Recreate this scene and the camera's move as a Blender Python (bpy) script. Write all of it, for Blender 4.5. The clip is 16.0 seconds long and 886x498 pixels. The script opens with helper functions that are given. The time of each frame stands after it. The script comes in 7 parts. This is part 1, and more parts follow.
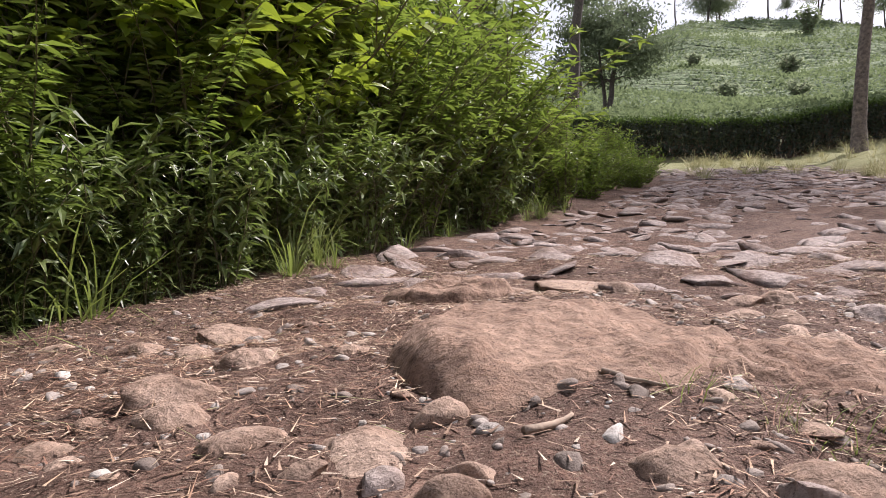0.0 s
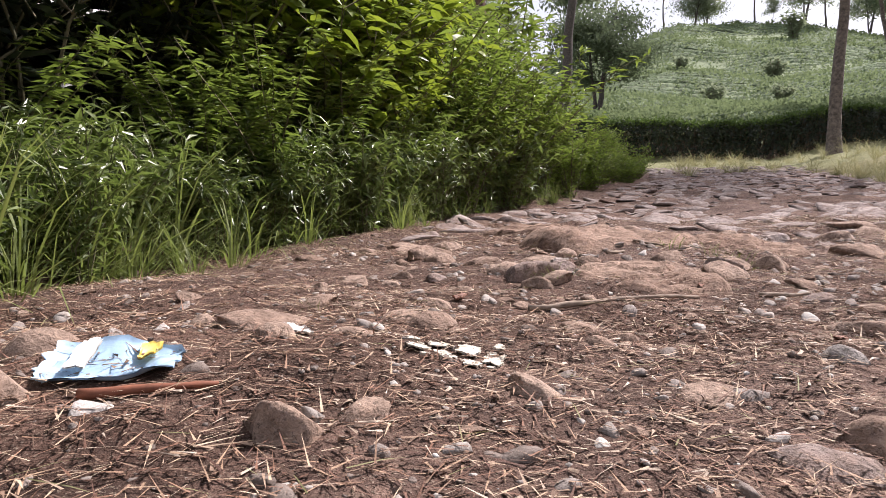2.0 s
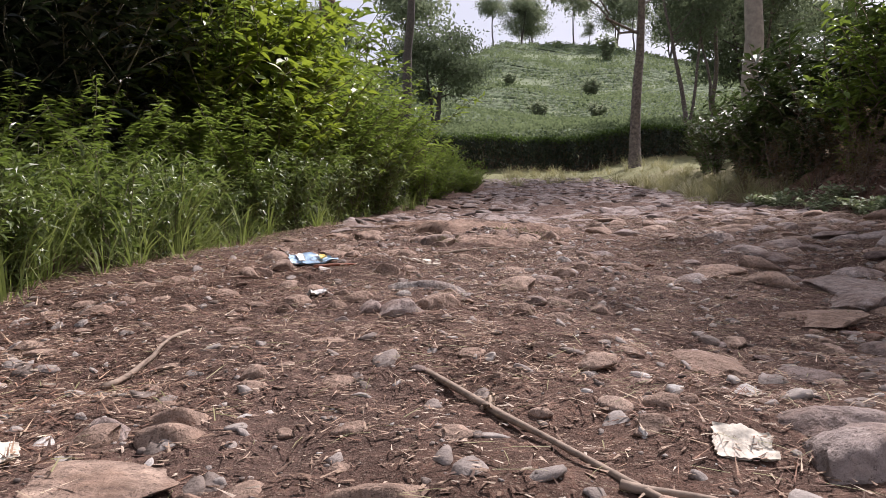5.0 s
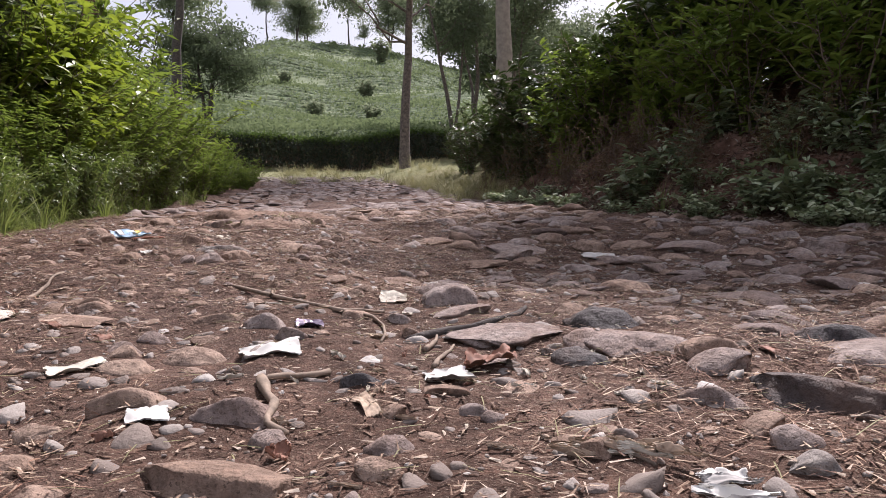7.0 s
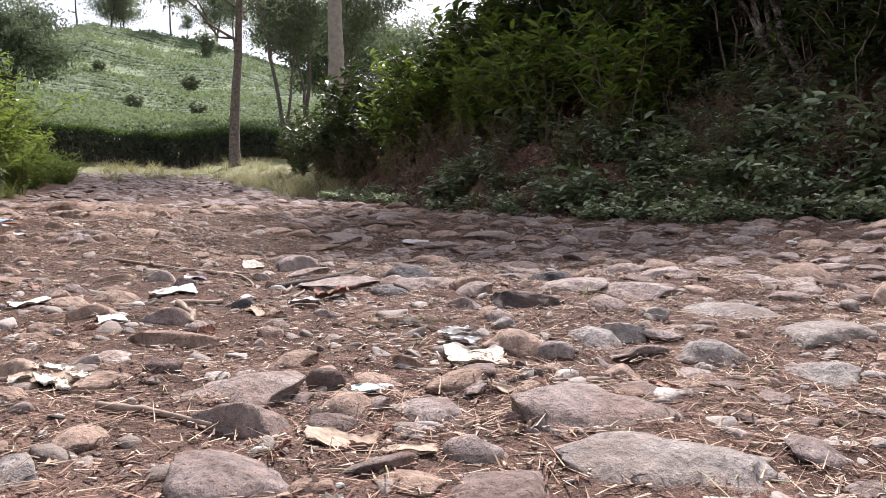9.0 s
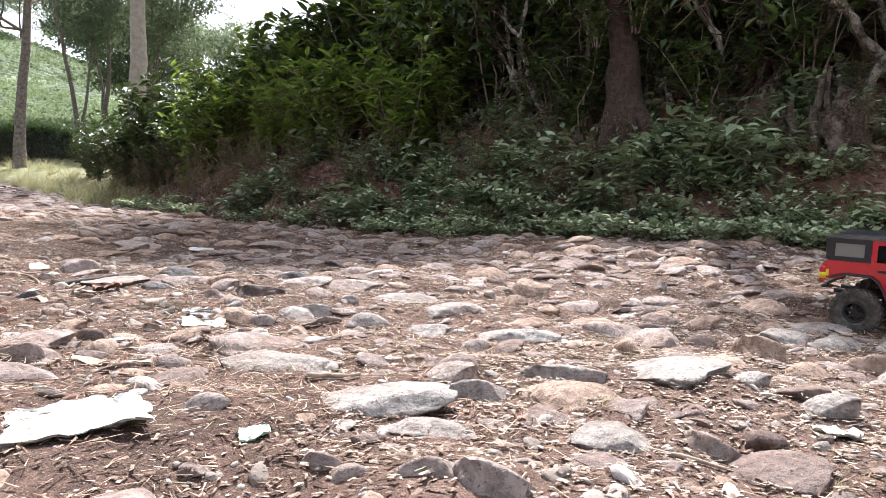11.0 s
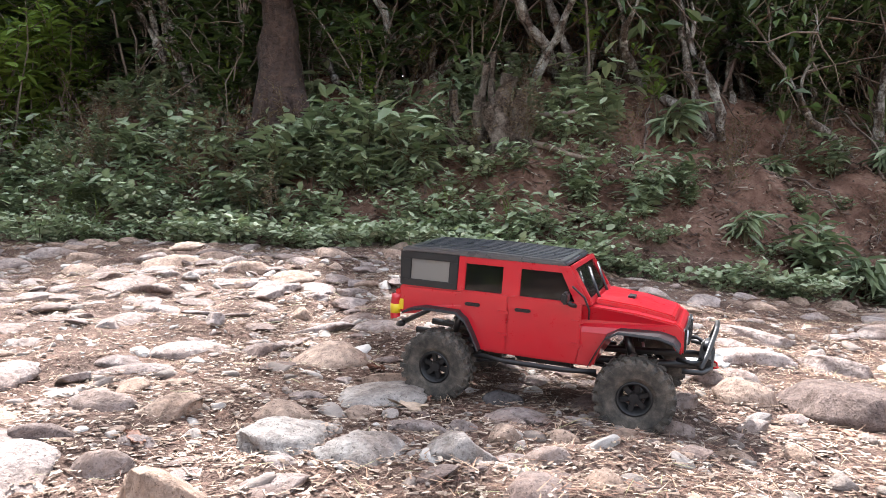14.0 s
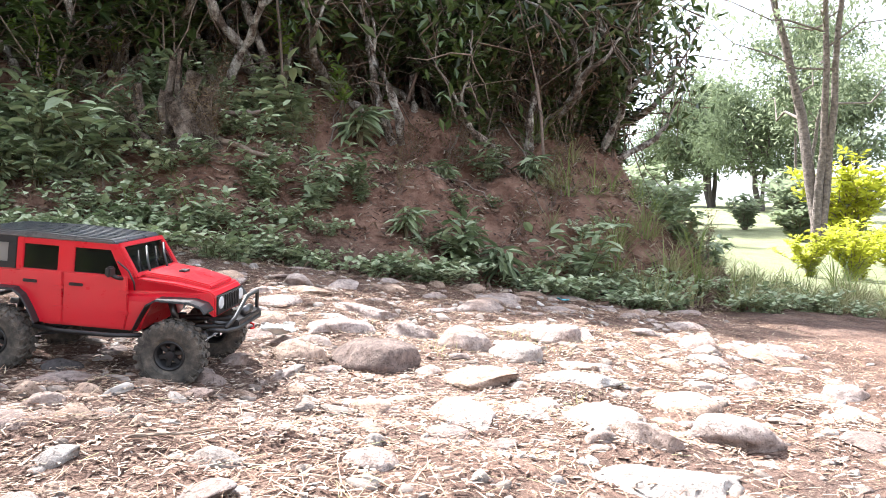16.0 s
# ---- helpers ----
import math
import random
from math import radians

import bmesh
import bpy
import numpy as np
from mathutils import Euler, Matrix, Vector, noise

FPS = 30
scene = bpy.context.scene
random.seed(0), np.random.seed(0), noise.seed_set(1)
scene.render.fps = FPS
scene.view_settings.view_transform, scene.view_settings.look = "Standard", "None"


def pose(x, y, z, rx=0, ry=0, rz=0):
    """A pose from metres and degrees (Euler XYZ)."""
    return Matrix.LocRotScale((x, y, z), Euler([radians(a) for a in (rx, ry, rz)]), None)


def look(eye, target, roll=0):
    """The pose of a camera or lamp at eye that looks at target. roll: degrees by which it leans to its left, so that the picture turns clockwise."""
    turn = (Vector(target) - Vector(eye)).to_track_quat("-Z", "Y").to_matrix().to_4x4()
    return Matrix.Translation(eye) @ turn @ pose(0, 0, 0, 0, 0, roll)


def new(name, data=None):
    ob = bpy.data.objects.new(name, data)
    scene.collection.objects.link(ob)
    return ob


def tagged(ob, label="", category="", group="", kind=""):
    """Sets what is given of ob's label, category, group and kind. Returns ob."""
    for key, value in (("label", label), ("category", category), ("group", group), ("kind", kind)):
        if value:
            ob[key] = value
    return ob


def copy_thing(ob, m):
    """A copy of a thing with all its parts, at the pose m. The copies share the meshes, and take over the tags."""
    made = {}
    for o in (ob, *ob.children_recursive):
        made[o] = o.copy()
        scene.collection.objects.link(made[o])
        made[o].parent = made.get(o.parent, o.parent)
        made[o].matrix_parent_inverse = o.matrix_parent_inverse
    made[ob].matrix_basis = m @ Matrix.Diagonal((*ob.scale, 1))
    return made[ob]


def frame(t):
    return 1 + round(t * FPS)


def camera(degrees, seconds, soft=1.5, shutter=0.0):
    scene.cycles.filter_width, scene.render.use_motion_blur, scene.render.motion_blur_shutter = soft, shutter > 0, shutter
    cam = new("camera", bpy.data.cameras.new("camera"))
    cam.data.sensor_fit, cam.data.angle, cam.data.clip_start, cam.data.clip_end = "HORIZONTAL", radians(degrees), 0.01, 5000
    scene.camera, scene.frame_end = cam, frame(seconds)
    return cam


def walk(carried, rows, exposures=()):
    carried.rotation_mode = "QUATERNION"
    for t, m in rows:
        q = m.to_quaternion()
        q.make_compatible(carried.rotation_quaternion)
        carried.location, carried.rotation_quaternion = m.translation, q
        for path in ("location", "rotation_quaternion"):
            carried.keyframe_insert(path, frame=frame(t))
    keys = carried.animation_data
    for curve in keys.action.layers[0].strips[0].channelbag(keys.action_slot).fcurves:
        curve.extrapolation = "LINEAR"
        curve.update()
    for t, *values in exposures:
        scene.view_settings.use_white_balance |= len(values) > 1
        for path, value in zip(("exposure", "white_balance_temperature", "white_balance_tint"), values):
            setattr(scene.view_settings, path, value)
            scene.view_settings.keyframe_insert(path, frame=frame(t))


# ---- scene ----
cam = camera(63.0, 16.0, soft=0.35)
PATH = [
    (0, (0.01, -0.003, 0.366), (0.001, 1.997, 0.319), 0.3),
    (0.5, (-0.089, -0.214, 0.334), (-0.102, 1.785, 0.285), 0.4),
    (1, (-0.173, -0.421, 0.289), (-0.189, 1.578, 0.24), 0.6),
    (1.5, (-0.244, -0.696, 0.266), (-0.258, 1.303, 0.216), 0.7),
    (2, (-0.3, -0.949, 0.233), (-0.274, 1.05, 0.183), 0.8),
    (2.5, (-0.324, -1.191, 0.224), (-0.235, 0.807, 0.175), 0.7),
    (3, (-0.356, -1.405, 0.195), (-0.27, 0.593, 0.146), 0.6),
    (3.2, (-0.391, -1.496, 0.195), (-0.302, 0.502, 0.144), 0.5),
    (5.5, (-0.782, -2.454, 0.113), (-0.199, -0.54, 0.096), -0.4),
    (6, (-0.854, -2.705, 0.056), (-0.145, -0.835, 0.032), -0.7),
    (6.5, (-0.923, -2.865, 0.042), (0.007, -1.095, 0.012), -0.6),
    (7, (-0.951, -2.976, 0.078), (0.073, -1.258, 0.049), -0.7),
    (7.5, (-1.024, -3.084, 0.03), (0.064, -1.406, 0.001), -0.7),
    (8, (-1.11, -3.176, 0.014), (0.078, -1.567, -0.016), -0.7),
    (8.5, (-1.205, -3.268, 0.003), (0.133, -1.781, -0.029), -0.6),
    (8.7, (-1.231, -3.321, 0.017), (0.126, -1.852, -0.015), -0.6),
    (10.8, (-1.545, -3.886, 0.031), (0.143, -2.812, 0.03), 0.1),
    (11, (-1.561, -3.925, 0.014), (0.144, -2.879, 0.013), 0.1),
    (11.5, (-1.525, -3.971, 0.036), (0.257, -3.063, 0.035), -0.0),
    (12, (-1.412, -3.976, 0.068), (0.415, -3.163, 0.071), 0.0),
    (12.5, (-1.187, -3.951, 0.093), (0.673, -3.217, 0.095), 0.0),
    (13, (-0.966, -3.929, 0.073), (0.944, -3.336, 0.079), 0.0),
    (13.5, (-0.79, -4.01, 0.06), (1.134, -3.464, 0.064), -0.1),
    (13.8, (-0.676, -4.063, 0.045), (1.265, -3.585, 0.054), -0.1),
    (14, (-0.597, -4.101, 0.045), (1.365, -3.712, 0.048), -0.2),
    (14.5, (-0.492, -4.185, 0.042), (1.507, -4.111, 0.041), -0.3),
    (15, (-0.498, -4.29, 0.02), (1.502, -4.333, 0.018), -0.4),
    (15.5, (-0.593, -4.413, 0.001), (1.405, -4.501, 0.003), -0.6),
    (16, (-0.803, -4.483, 0.004), (1.18, -4.74, 0.005), -0.6),
]
EXPOSURE = [(0.0, 0.74, 6300, 20), (3.0, 0.66, 6300, 20), (5.5, 0.38, 6250, 22), (8.5, 0.72, 6200, 20), (11.0, 1.44, 6050, 12), (14.0, 2.06, 6000, 11), (16.0, 2.3, 6000, 10)]
walk(cam, [(t, look(eye, target, roll)) for t, eye, target, roll in PATH], EXPOSURE)

# ---- sky, sun and exposure ----
SUN_AZ, SUN_EL = 54.0, 53.0
world = bpy.data.worlds.new("hazy_sky")
scene.world = world
world.use_nodes = True
wn = world.node_tree
sky = wn.nodes.new("ShaderNodeTexSky")
sky.sky_type = "NISHITA"
sky.sun_disc = False
sky.sun_elevation, sky.sun_rotation = radians(SUN_EL), radians(SUN_AZ)
sky.air_density, sky.dust_density, sky.ozone_density = 1.0, 4.0, 0.5
wn.nodes["Background"].inputs["Strength"].default_value = 0.077
haze = wn.nodes.new("ShaderNodeMix")  # thin white cloud over the whole sky
haze.data_type = "RGBA"
haze.inputs[0].default_value = 0.35
haze.inputs[7].default_value = (13.0, 13.1, 13.2, 1)
wn.links.new(sky.outputs["Color"], haze.inputs[6])
wn.links.new(haze.outputs[2], wn.nodes["Background"].inputs["Color"])
sun_data = bpy.data.lights.new("sun", "SUN")
sun_data.energy, sun_data.angle, sun_data.color = 5.0, radians(1.2), (1.0, 0.95, 0.88)
sun = new("sun", sun_data)
sun_dir = Vector((math.sin(radians(SUN_AZ)) * math.cos(radians(SUN_EL)), math.cos(radians(SUN_AZ)) * math.cos(radians(SUN_EL)), math.sin(radians(SUN_EL))))
sun.matrix_world = look(sun_dir * 60, (0, 0, 0))

# ---- small helpers ----
rng = np.random.default_rng(7)


def raw(name, verts, faces, smooth=False):
    """A mesh from an array of points and arrays of faces with the same count of corners."""
    me = bpy.data.meshes.new(name)
    verts = np.asarray(verts, dtype=np.float32).reshape(-1, 3)
    faces = [np.asarray(f, dtype=np.int32) for f in (faces if isinstance(faces, list) else [faces]) if len(f)]
    loops = np.concatenate([f.ravel() for f in faces])
    sizes = np.concatenate([np.full(len(f), f.shape[1], dtype=np.int32) for f in faces])
    starts = np.concatenate([[0], np.cumsum(sizes)[:-1]]).astype(np.int32)
    me.vertices.add(len(verts))
    me.vertices.foreach_set("co", verts.ravel())
    me.loops.add(len(loops))
    me.loops.foreach_set("vertex_index", loops)
    me.polygons.add(len(sizes))
    me.polygons.foreach_set("loop_start", starts)
    me.polygons.foreach_set("use_smooth", np.full(len(sizes), smooth))
    me.update(calc_edges=True)
    return me


def piece(name, me, mat, parent=None, label="", m=None):
    """One mesh object, under a thing if one is given."""
    ob = new(name, me)
    if mat and not me.materials:
        me.materials.append(mat)
    if parent:
        ob.parent = parent
    if m is not None:
        ob.matrix_basis = m
    if label:
        ob["label"] = label
    return ob


def part(name, bm, mat, parent=None, label="", smooth=False):
    me = bpy.data.meshes.new(name)
    if smooth:
        for f in bm.faces:
            f.smooth = True
    bm.to_mesh(me)
    bm.free()
    return piece(name, me, mat, parent, label)


def empty(name, m=None):
    ob = new(name)
    ob.empty_display_size = 0.05
    if m is not None:
        ob.matrix_basis = m
    return ob


def lattice(ix, iy, seed):
    h = (ix.astype(np.int64) * 374761393 + iy.astype(np.int64) * 668265263 + seed * 974634535) & 0xFFFFFFFF
    h = ((h ^ (h >> 13)) * 1274126177) & 0xFFFFFFFF
    return ((h ^ (h >> 16)) & 0xFFFF) / 65535.0


def vnoise(x, y, seed=0):
    """Smooth value noise in -1 to 1."""
    ix, iy = np.floor(x), np.floor(y)
    fx, fy = x - ix, y - iy
    fx, fy = fx * fx * (3 - 2 * fx), fy * fy * (3 - 2 * fy)
    a, b = lattice(ix, iy, seed), lattice(ix + 1, iy, seed)
    c, d = lattice(ix, iy + 1, seed), lattice(ix + 1, iy + 1, seed)
    return 2 * ((a * (1 - fx) + b * fx) * (1 - fy) + (c * (1 - fx) + d * fx) * fy) - 1


def step(a, b, x):
    t = np.clip((x - a) / (b - a), 0, 1)
    return t * t * (3 - 2 * t)


def bump(x, y, a, b, r):
    return np.exp(-((x - a) ** 2 + (y - b) ** 2) / (r * r))


# the track's edges: x of the foot of the plants on one side and of the earth bank on the other
LEFT_Y, LEFT_X = (-9, -3, -0.46, 0.1, 1.4, 1.9, 3.2, 4.2, 4.8, 6.7, 9.8, 13.5, 18), (-3.6, -2.2, -1.28, -1.02, -0.76, -0.5, -0.08, 0.37, 0.8, 1.6, 2.9, 3.9, 4.6)
RIGHT_Y, RIGHT_X = (-14, -8, -6.2, -5.4, -4, -3, -2, -1, 0, 1, 2, 4, 7, 10, 15, 19), (3.4, 2.9, 2.5, 2.4, 2.3, 2.35, 2.5, 2.6, 2.7, 2.8, 2.95, 3.6, 4.9, 6.1, 7.6, 9)


def left_edge(y):
    return np.interp(y, LEFT_Y, LEFT_X)


def right_edge(y):
    return np.interp(y, RIGHT_Y, RIGHT_X)


def height(x, y, fine=True):
    """The ground's height: the sloping track, the earth bank, the verge and the far tea hill."""
    x, y = np.asarray(x, dtype=float), np.asarray(y, dtype=float)
    xc, yc = np.clip(x, -14, 14), np.clip(y, -14, 19)
    z = 0.09 + 0.035 * xc + 0.078 * yc + 0.0018 * np.maximum(0, yc - 3) ** 2
    z = z - 0.07 * bump(x, y, 0.8, -1.2, 0.9) + 0.045 * bump(x, y, -0.8, -0.1, 0.6) + 0.05 * bump(x, y, 0.1, 0.95, 0.4) - 0.05 * bump(x, y, 1.0, 3.5, 1.2)
    z = z + 0.14 * step(0.8, 2.2, x) * np.exp(-((y + 3.4) / 1.5) ** 2)
    # bank beside the track
    past = x - right_edge(y) + 0.10 * vnoise(x * 0 + 3.1, y * 1.3, 4) + 0.06 * vnoise(x * 2.3, y * 3.1, 5)
    tall = step(-7.0, -6.0, y) * (0.95 - 0.5 * step(0.5, 4.0, y) - 0.2 * step(5, 12, y))
    rough = 0.07 * vnoise(x * 3.7, y * 3.7, 6) + 0.045 * np.abs(vnoise(x * 9, y * 9, 7)) + 0.02 * vnoise(x * 23, y * 23, 17)
    z = z + tall * (0.30 * step(0.0, 0.5, past) + 0.25 * step(0.35, 0.75, past) + 0.45 * step(0.75, 1.3, past)) + tall * 0.1 * np.clip(past - 1.2, 0, 4)
    z = z + rough * step(0.05, 0.4, past) * step(-9, -6.8, y)
    # verge under the plants on the other side
    away = left_edge(y) - x
    z = z + 0.16 * step(0.05, 1.0, away) + 0.1 * np.clip(away - 1, 0, 6)
    # cut bank of the tea field and the hill behind it
    field = step(19.2, 19.9, y + 0.25 * vnoise(x * 0.5, y * 0, 8))
    z = z + 0.55 * field * step(-12, 0, x)
    r = np.hypot(x, y)
    angle = np.degrees(np.arctan2(x, np.maximum(y, 1e-3)))
    crest = np.interp(angle, (-40, -8, 4, 9, 13, 18, 27, 37, 50, 70), (0.05, 0.12, 0.17, 0.215, 0.245, 0.268, 0.255, 0.215, 0.13, 0.05))
    up = 0.366 + np.minimum(r, 154) * (0.148 + (crest - 0.148) * step(21, 150, r) ** 0.8) + 1.5 * vnoise(x * 0.09, y * 0.09, 9) * step(30, 60, r)
    on_hill = step(20, 22, y) * step(-30, -6, angle)
    z = z * (1 - on_hill) + np.maximum(up, z) * on_hill
    z = z + 0.085 * np.clip(x - 9.5, 0, 60) * step(-6.8, -9.5, y)
    z = z - 0.02 * np.maximum(0, -y - 9) * step(6, 0, x) - np.clip(r - 170, 0, None) * 0.03
    if fine:
        near = np.exp(-np.maximum(0, r - 8) / 6)
        road = step(-0.1, 0.15, x - left_edge(y)) * step(-0.1, 0.2, right_edge(y) - x)
        z = z + near * (0.4 + 0.6 * road) * (0.014 * vnoise(x * 2.1, y * 2.1, 1) + 0.012 * vnoise(x * 5.3, y * 5.3, 2) + 0.009 * vnoise(x * 13, y * 13, 3) + 0.006 * np.abs(vnoise(x * 27, y * 27, 10)))
    return z


def ground_z(x, y):
    return float(height(x, y))


def tube(points, radii, sides=5):
    """A tapered tube along points."""
    p = np.asarray(points, dtype=float)
    r = np.asarray(radii, dtype=float)
    d = np.gradient(p, axis=0)
    d /= np.linalg.norm(d, axis=1, keepdims=True) + 1e-9
    ref = np.where(np.abs(d[:, 2:3]) < 0.9, [[0, 0, 1.0]], [[1.0, 0, 0]])
    s = np.cross(d, ref)
    s /= np.linalg.norm(s, axis=1, keepdims=True)
    u = np.cross(d, s)
    a = np.linspace(0, 2 * np.pi, sides, endpoint=False)
    ring = np.cos(a)[None, :, None] * s[:, None] + np.sin(a)[None, :, None] * u[:, None]
    v = (p[:, None] + ring * r[:, None, None]).reshape(-1, 3)
    i, j = np.meshgrid(np.arange(len(p) - 1), np.arange(sides), indexing="ij")
    k = (j + 1) % sides
    f = np.stack([i * sides + j, i * sides + k, (i + 1) * sides + k, (i + 1) * sides + j], -1).reshape(-1, 4)
    return v, f


def gather(chunks):
    """Join (points, faces) chunks with faces of the same count of corners."""
    vs, fs, n = [], [], 0
    for v, f in chunks:
        vs.append(v)
        fs.append(f + n)
        n += len(v)
    return np.concatenate(vs), np.concatenate(fs)


LEAF_BROAD = (np.array([(0, 0, 0), (0.28, -0.42, 0.06), (0.28, 0, 0), (0.28, 0.42, 0.06), (0.66, -0.36, 0.0), (0.66, 0, -0.06), (0.66, 0.36, 0.0), (1, 0, -0.18)]),
              np.array([(0, 2, 1), (0, 3, 2), (1, 2, 5), (1, 5, 4), (2, 3, 6), (2, 6, 5), (4, 5, 7), (5, 6, 7)]))
LEAF_MID = (np.array([(0, 0, 0), (0.45, -0.46, 0.06), (0.45, 0, 0), (0.45, 0.46, 0.06), (1, 0, -0.16)]), np.array([(0, 2, 1), (0, 3, 2), (1, 2, 4), (2, 3, 4)]))
LEAF_SMALL = (np.array([(0, 0, 0), (0.42, -0.5, 0.07), (1, 0, -0.12), (0.42, 0.5, 0.07)]), np.array([(0, 2, 1), (0, 3, 2)]))
BLADE = (np.array([(0, -0.5, 0), (0, 0.5, 0), (0.35, -0.5, 0.03), (0.35, 0.5, 0.03), (0.7, -0.36, -0.1), (0.7, 0.36, -0.1), (1, 0, -0.42)]),
         np.array([(0, 1, 3), (0, 3, 2), (2, 3, 5), (2, 5, 4), (4, 5, 6)]))
NEEDLE = (np.array([(0, -0.5, 0), (0, 0.5, 0), (0.55, -0.45, 0.03), (0.55, 0.45, 0.03), (1, 0, 0)]), np.array([(0, 1, 3), (0, 3, 2), (2, 3, 4)]))
SLIVER = (np.array([(0, -0.5, 0), (0, 0.5, 0), (1, 0.1, 0.02)]), np.array([(0, 1, 2)]))
CHIP = (np.array([(0, -0.5, 0), (0.1, 0.45, 0.06), (0.95, -0.4, 0.1), (1, 0.5, 0.0)]), np.array([(0, 2, 1), (1, 2, 3)]))


def unit(v):
    return v / (np.linalg.norm(v, axis=-1, keepdims=True) + 1e-9)


def blades(base, way, up, length, width, shape):
    """Leaves: shape laid from each base along way, its face turned to up."""
    t, f = shape
    way = unit(way)
    side = unit(np.cross(way, up))
    face = np.cross(side, way)
    length, width = np.asarray(length)[:, None, None], np.asarray(width)[:, None, None]
    v = base[:, None] + way[:, None] * (t[None, :, 0:1] * length) + side[:, None] * (t[None, :, 1:2] * width) + face[:, None] * (t[None, :, 2:3] * length)
    n = len(base)
    faces = (f[None] + (np.arange(n) * len(t))[:, None, None]).reshape(-1, f.shape[1])
    return v.reshape(-1, 3), faces

# ---- materials ----
def shader(name):
    m = bpy.data.materials.new(name)
    m.use_nodes = True
    return m, m.node_tree, m.node_tree.nodes["Principled BSDF"]


def node(tree, kind, **values):
    n = tree.nodes.new(kind)
    for key, value in values.items():
        n.inputs[key.replace("_", " ")].default_value = value
    return n


def ramp(tree, source, stops):
    r = tree.nodes.new("ShaderNodeValToRGB")
    while len(r.color_ramp.elements) < len(stops):
        r.color_ramp.elements.new(0.5)
    for e, (at, col) in zip(r.color_ramp.elements, stops):
        e.position, e.color = at, (*col, 1)
    tree.links.new(source, r.inputs["Fac"])
    return r.outputs["Color"]


def blend(tree, fac, a, b, mode="MIX"):
    n = tree.nodes.new("ShaderNodeMix")
    n.data_type, n.blend_type = "RGBA", mode
    for at, value in ((0, fac), (6, a), (7, b)):
        if isinstance(value, (int, float)):
            n.inputs[at].default_value = value
        elif isinstance(value, tuple):
            n.inputs[at].default_value = (*value, 1)
        else:
            tree.links.new(value, n.inputs[at])
    return n.outputs[2]


def noise_out(tree, scale, detail=4.0, rough=0.6, coords="Object"):
    tc = tree.nodes.new("ShaderNodeTexCoord")
    n = node(tree, "ShaderNodeTexNoise", Scale=scale, Detail=detail, Roughness=rough)
    tree.links.new(tc.outputs[coords], n.inputs["Vector"])
    return n.outputs["Fac"]


def relief(tree, bsdf, source, strength, distance):
    b = node(tree, "ShaderNodeBump", Strength=strength, Distance=distance)
    tree.links.new(source, b.inputs["Height"])
    tree.links.new(b.outputs["Normal"], bsdf.inputs["Normal"])
    return b


def leafy(name, dark, light, through_col, share=0.35, rough=0.45, spec=0.4):
    """Foliage: each leaf its own shade, some light passing through it."""
    m, t, p = shader(name)
    geo = t.nodes.new("ShaderNodeNewGeometry")
    col = ramp(t, geo.outputs["Random Per Island"], [(0.0, dark), (0.55, tuple((a + b) / 2 for a, b in zip(dark, light))), (1.0, light)])
    obj = t.nodes.new("ShaderNodeObjectInfo")
    col = blend(t, 0.35, col, ramp(t, obj.outputs["Random"], [(0, dark), (1, light)]))
    t.links.new(col, p.inputs["Base Color"])
    p.inputs["Roughness"].default_value = rough
    p.inputs["Specular IOR Level"].default_value = spec
    tr = t.nodes.new("ShaderNodeBsdfTranslucent")
    t.links.new(blend(t, 0.5, col, through_col), tr.inputs["Color"])
    mix = t.nodes.new("ShaderNodeMixShader")
    mix.inputs[0].default_value = share
    t.links.new(p.outputs[0], mix.inputs[1])
    t.links.new(tr.outputs[0], mix.inputs[2])
    t.links.new(mix.outputs[0], t.nodes["Material Output"].inputs["Surface"])
    return m


def rocky(name, a, b, stain, rough=0.9, grain=38.0):
    """Weathered stone; each object has its own tone."""
    m, t, p = shader(name)
    obj = t.nodes.new("ShaderNodeObjectInfo")
    tc = t.nodes.new("ShaderNodeNewGeometry")
    own = obj.outputs["Random"]
    off = t.nodes.new("ShaderNodeVectorMath")
    off.operation = "MULTIPLY_ADD"
    t.links.new(tc.outputs["Position"], off.inputs[0])
    off.inputs[1].default_value = (1, 1, 1)
    t.links.new(own, off.inputs[2])

    def n(scale, detail):
        q = node(t, "ShaderNodeTexNoise", Scale=scale, Detail=detail, Roughness=0.65)
        t.links.new(off.outputs[0], q.inputs["Vector"])
        return q.outputs["Fac"]
    tone = ramp(t, own, [(0, a), (0.5, tuple((u + v) / 2 for u, v in zip(a, b))), (1, b)])
    col = blend(t, ramp(t, n(9.0, 5), [(0.42, (0, 0, 0)), (0.62, (1, 1, 1))]), tone, stain)
    fine = n(grain * 1.6, 8)
    col = blend(t, 0.7, col, ramp(t, fine, [(0.3, (0.25, 0.22, 0.2)), (0.48, (0.8, 0.78, 0.76)), (0.7, (1.4, 1.36, 1.3))]), "MULTIPLY")
    col = blend(t, ramp(t, n(grain * 5, 3), [(0.34, (0.8, 0.8, 0.8)), (0.42, (0, 0, 0))]), col, tuple(v * 0.4 for v in stain))
    col = blend(t, ramp(t, n(3.3, 6), [(0.56, (0, 0, 0)), (0.74, (0.6, 0.6, 0.6))]), col, (0.21, 0.135, 0.10))
    t.links.new(col, p.inputs["Base Color"])
    p.inputs["Roughness"].default_value = rough
    p.inputs["Specular IOR Level"].default_value = 0.3
    relief(t, p, fine, 0.9, 0.012)
    return m


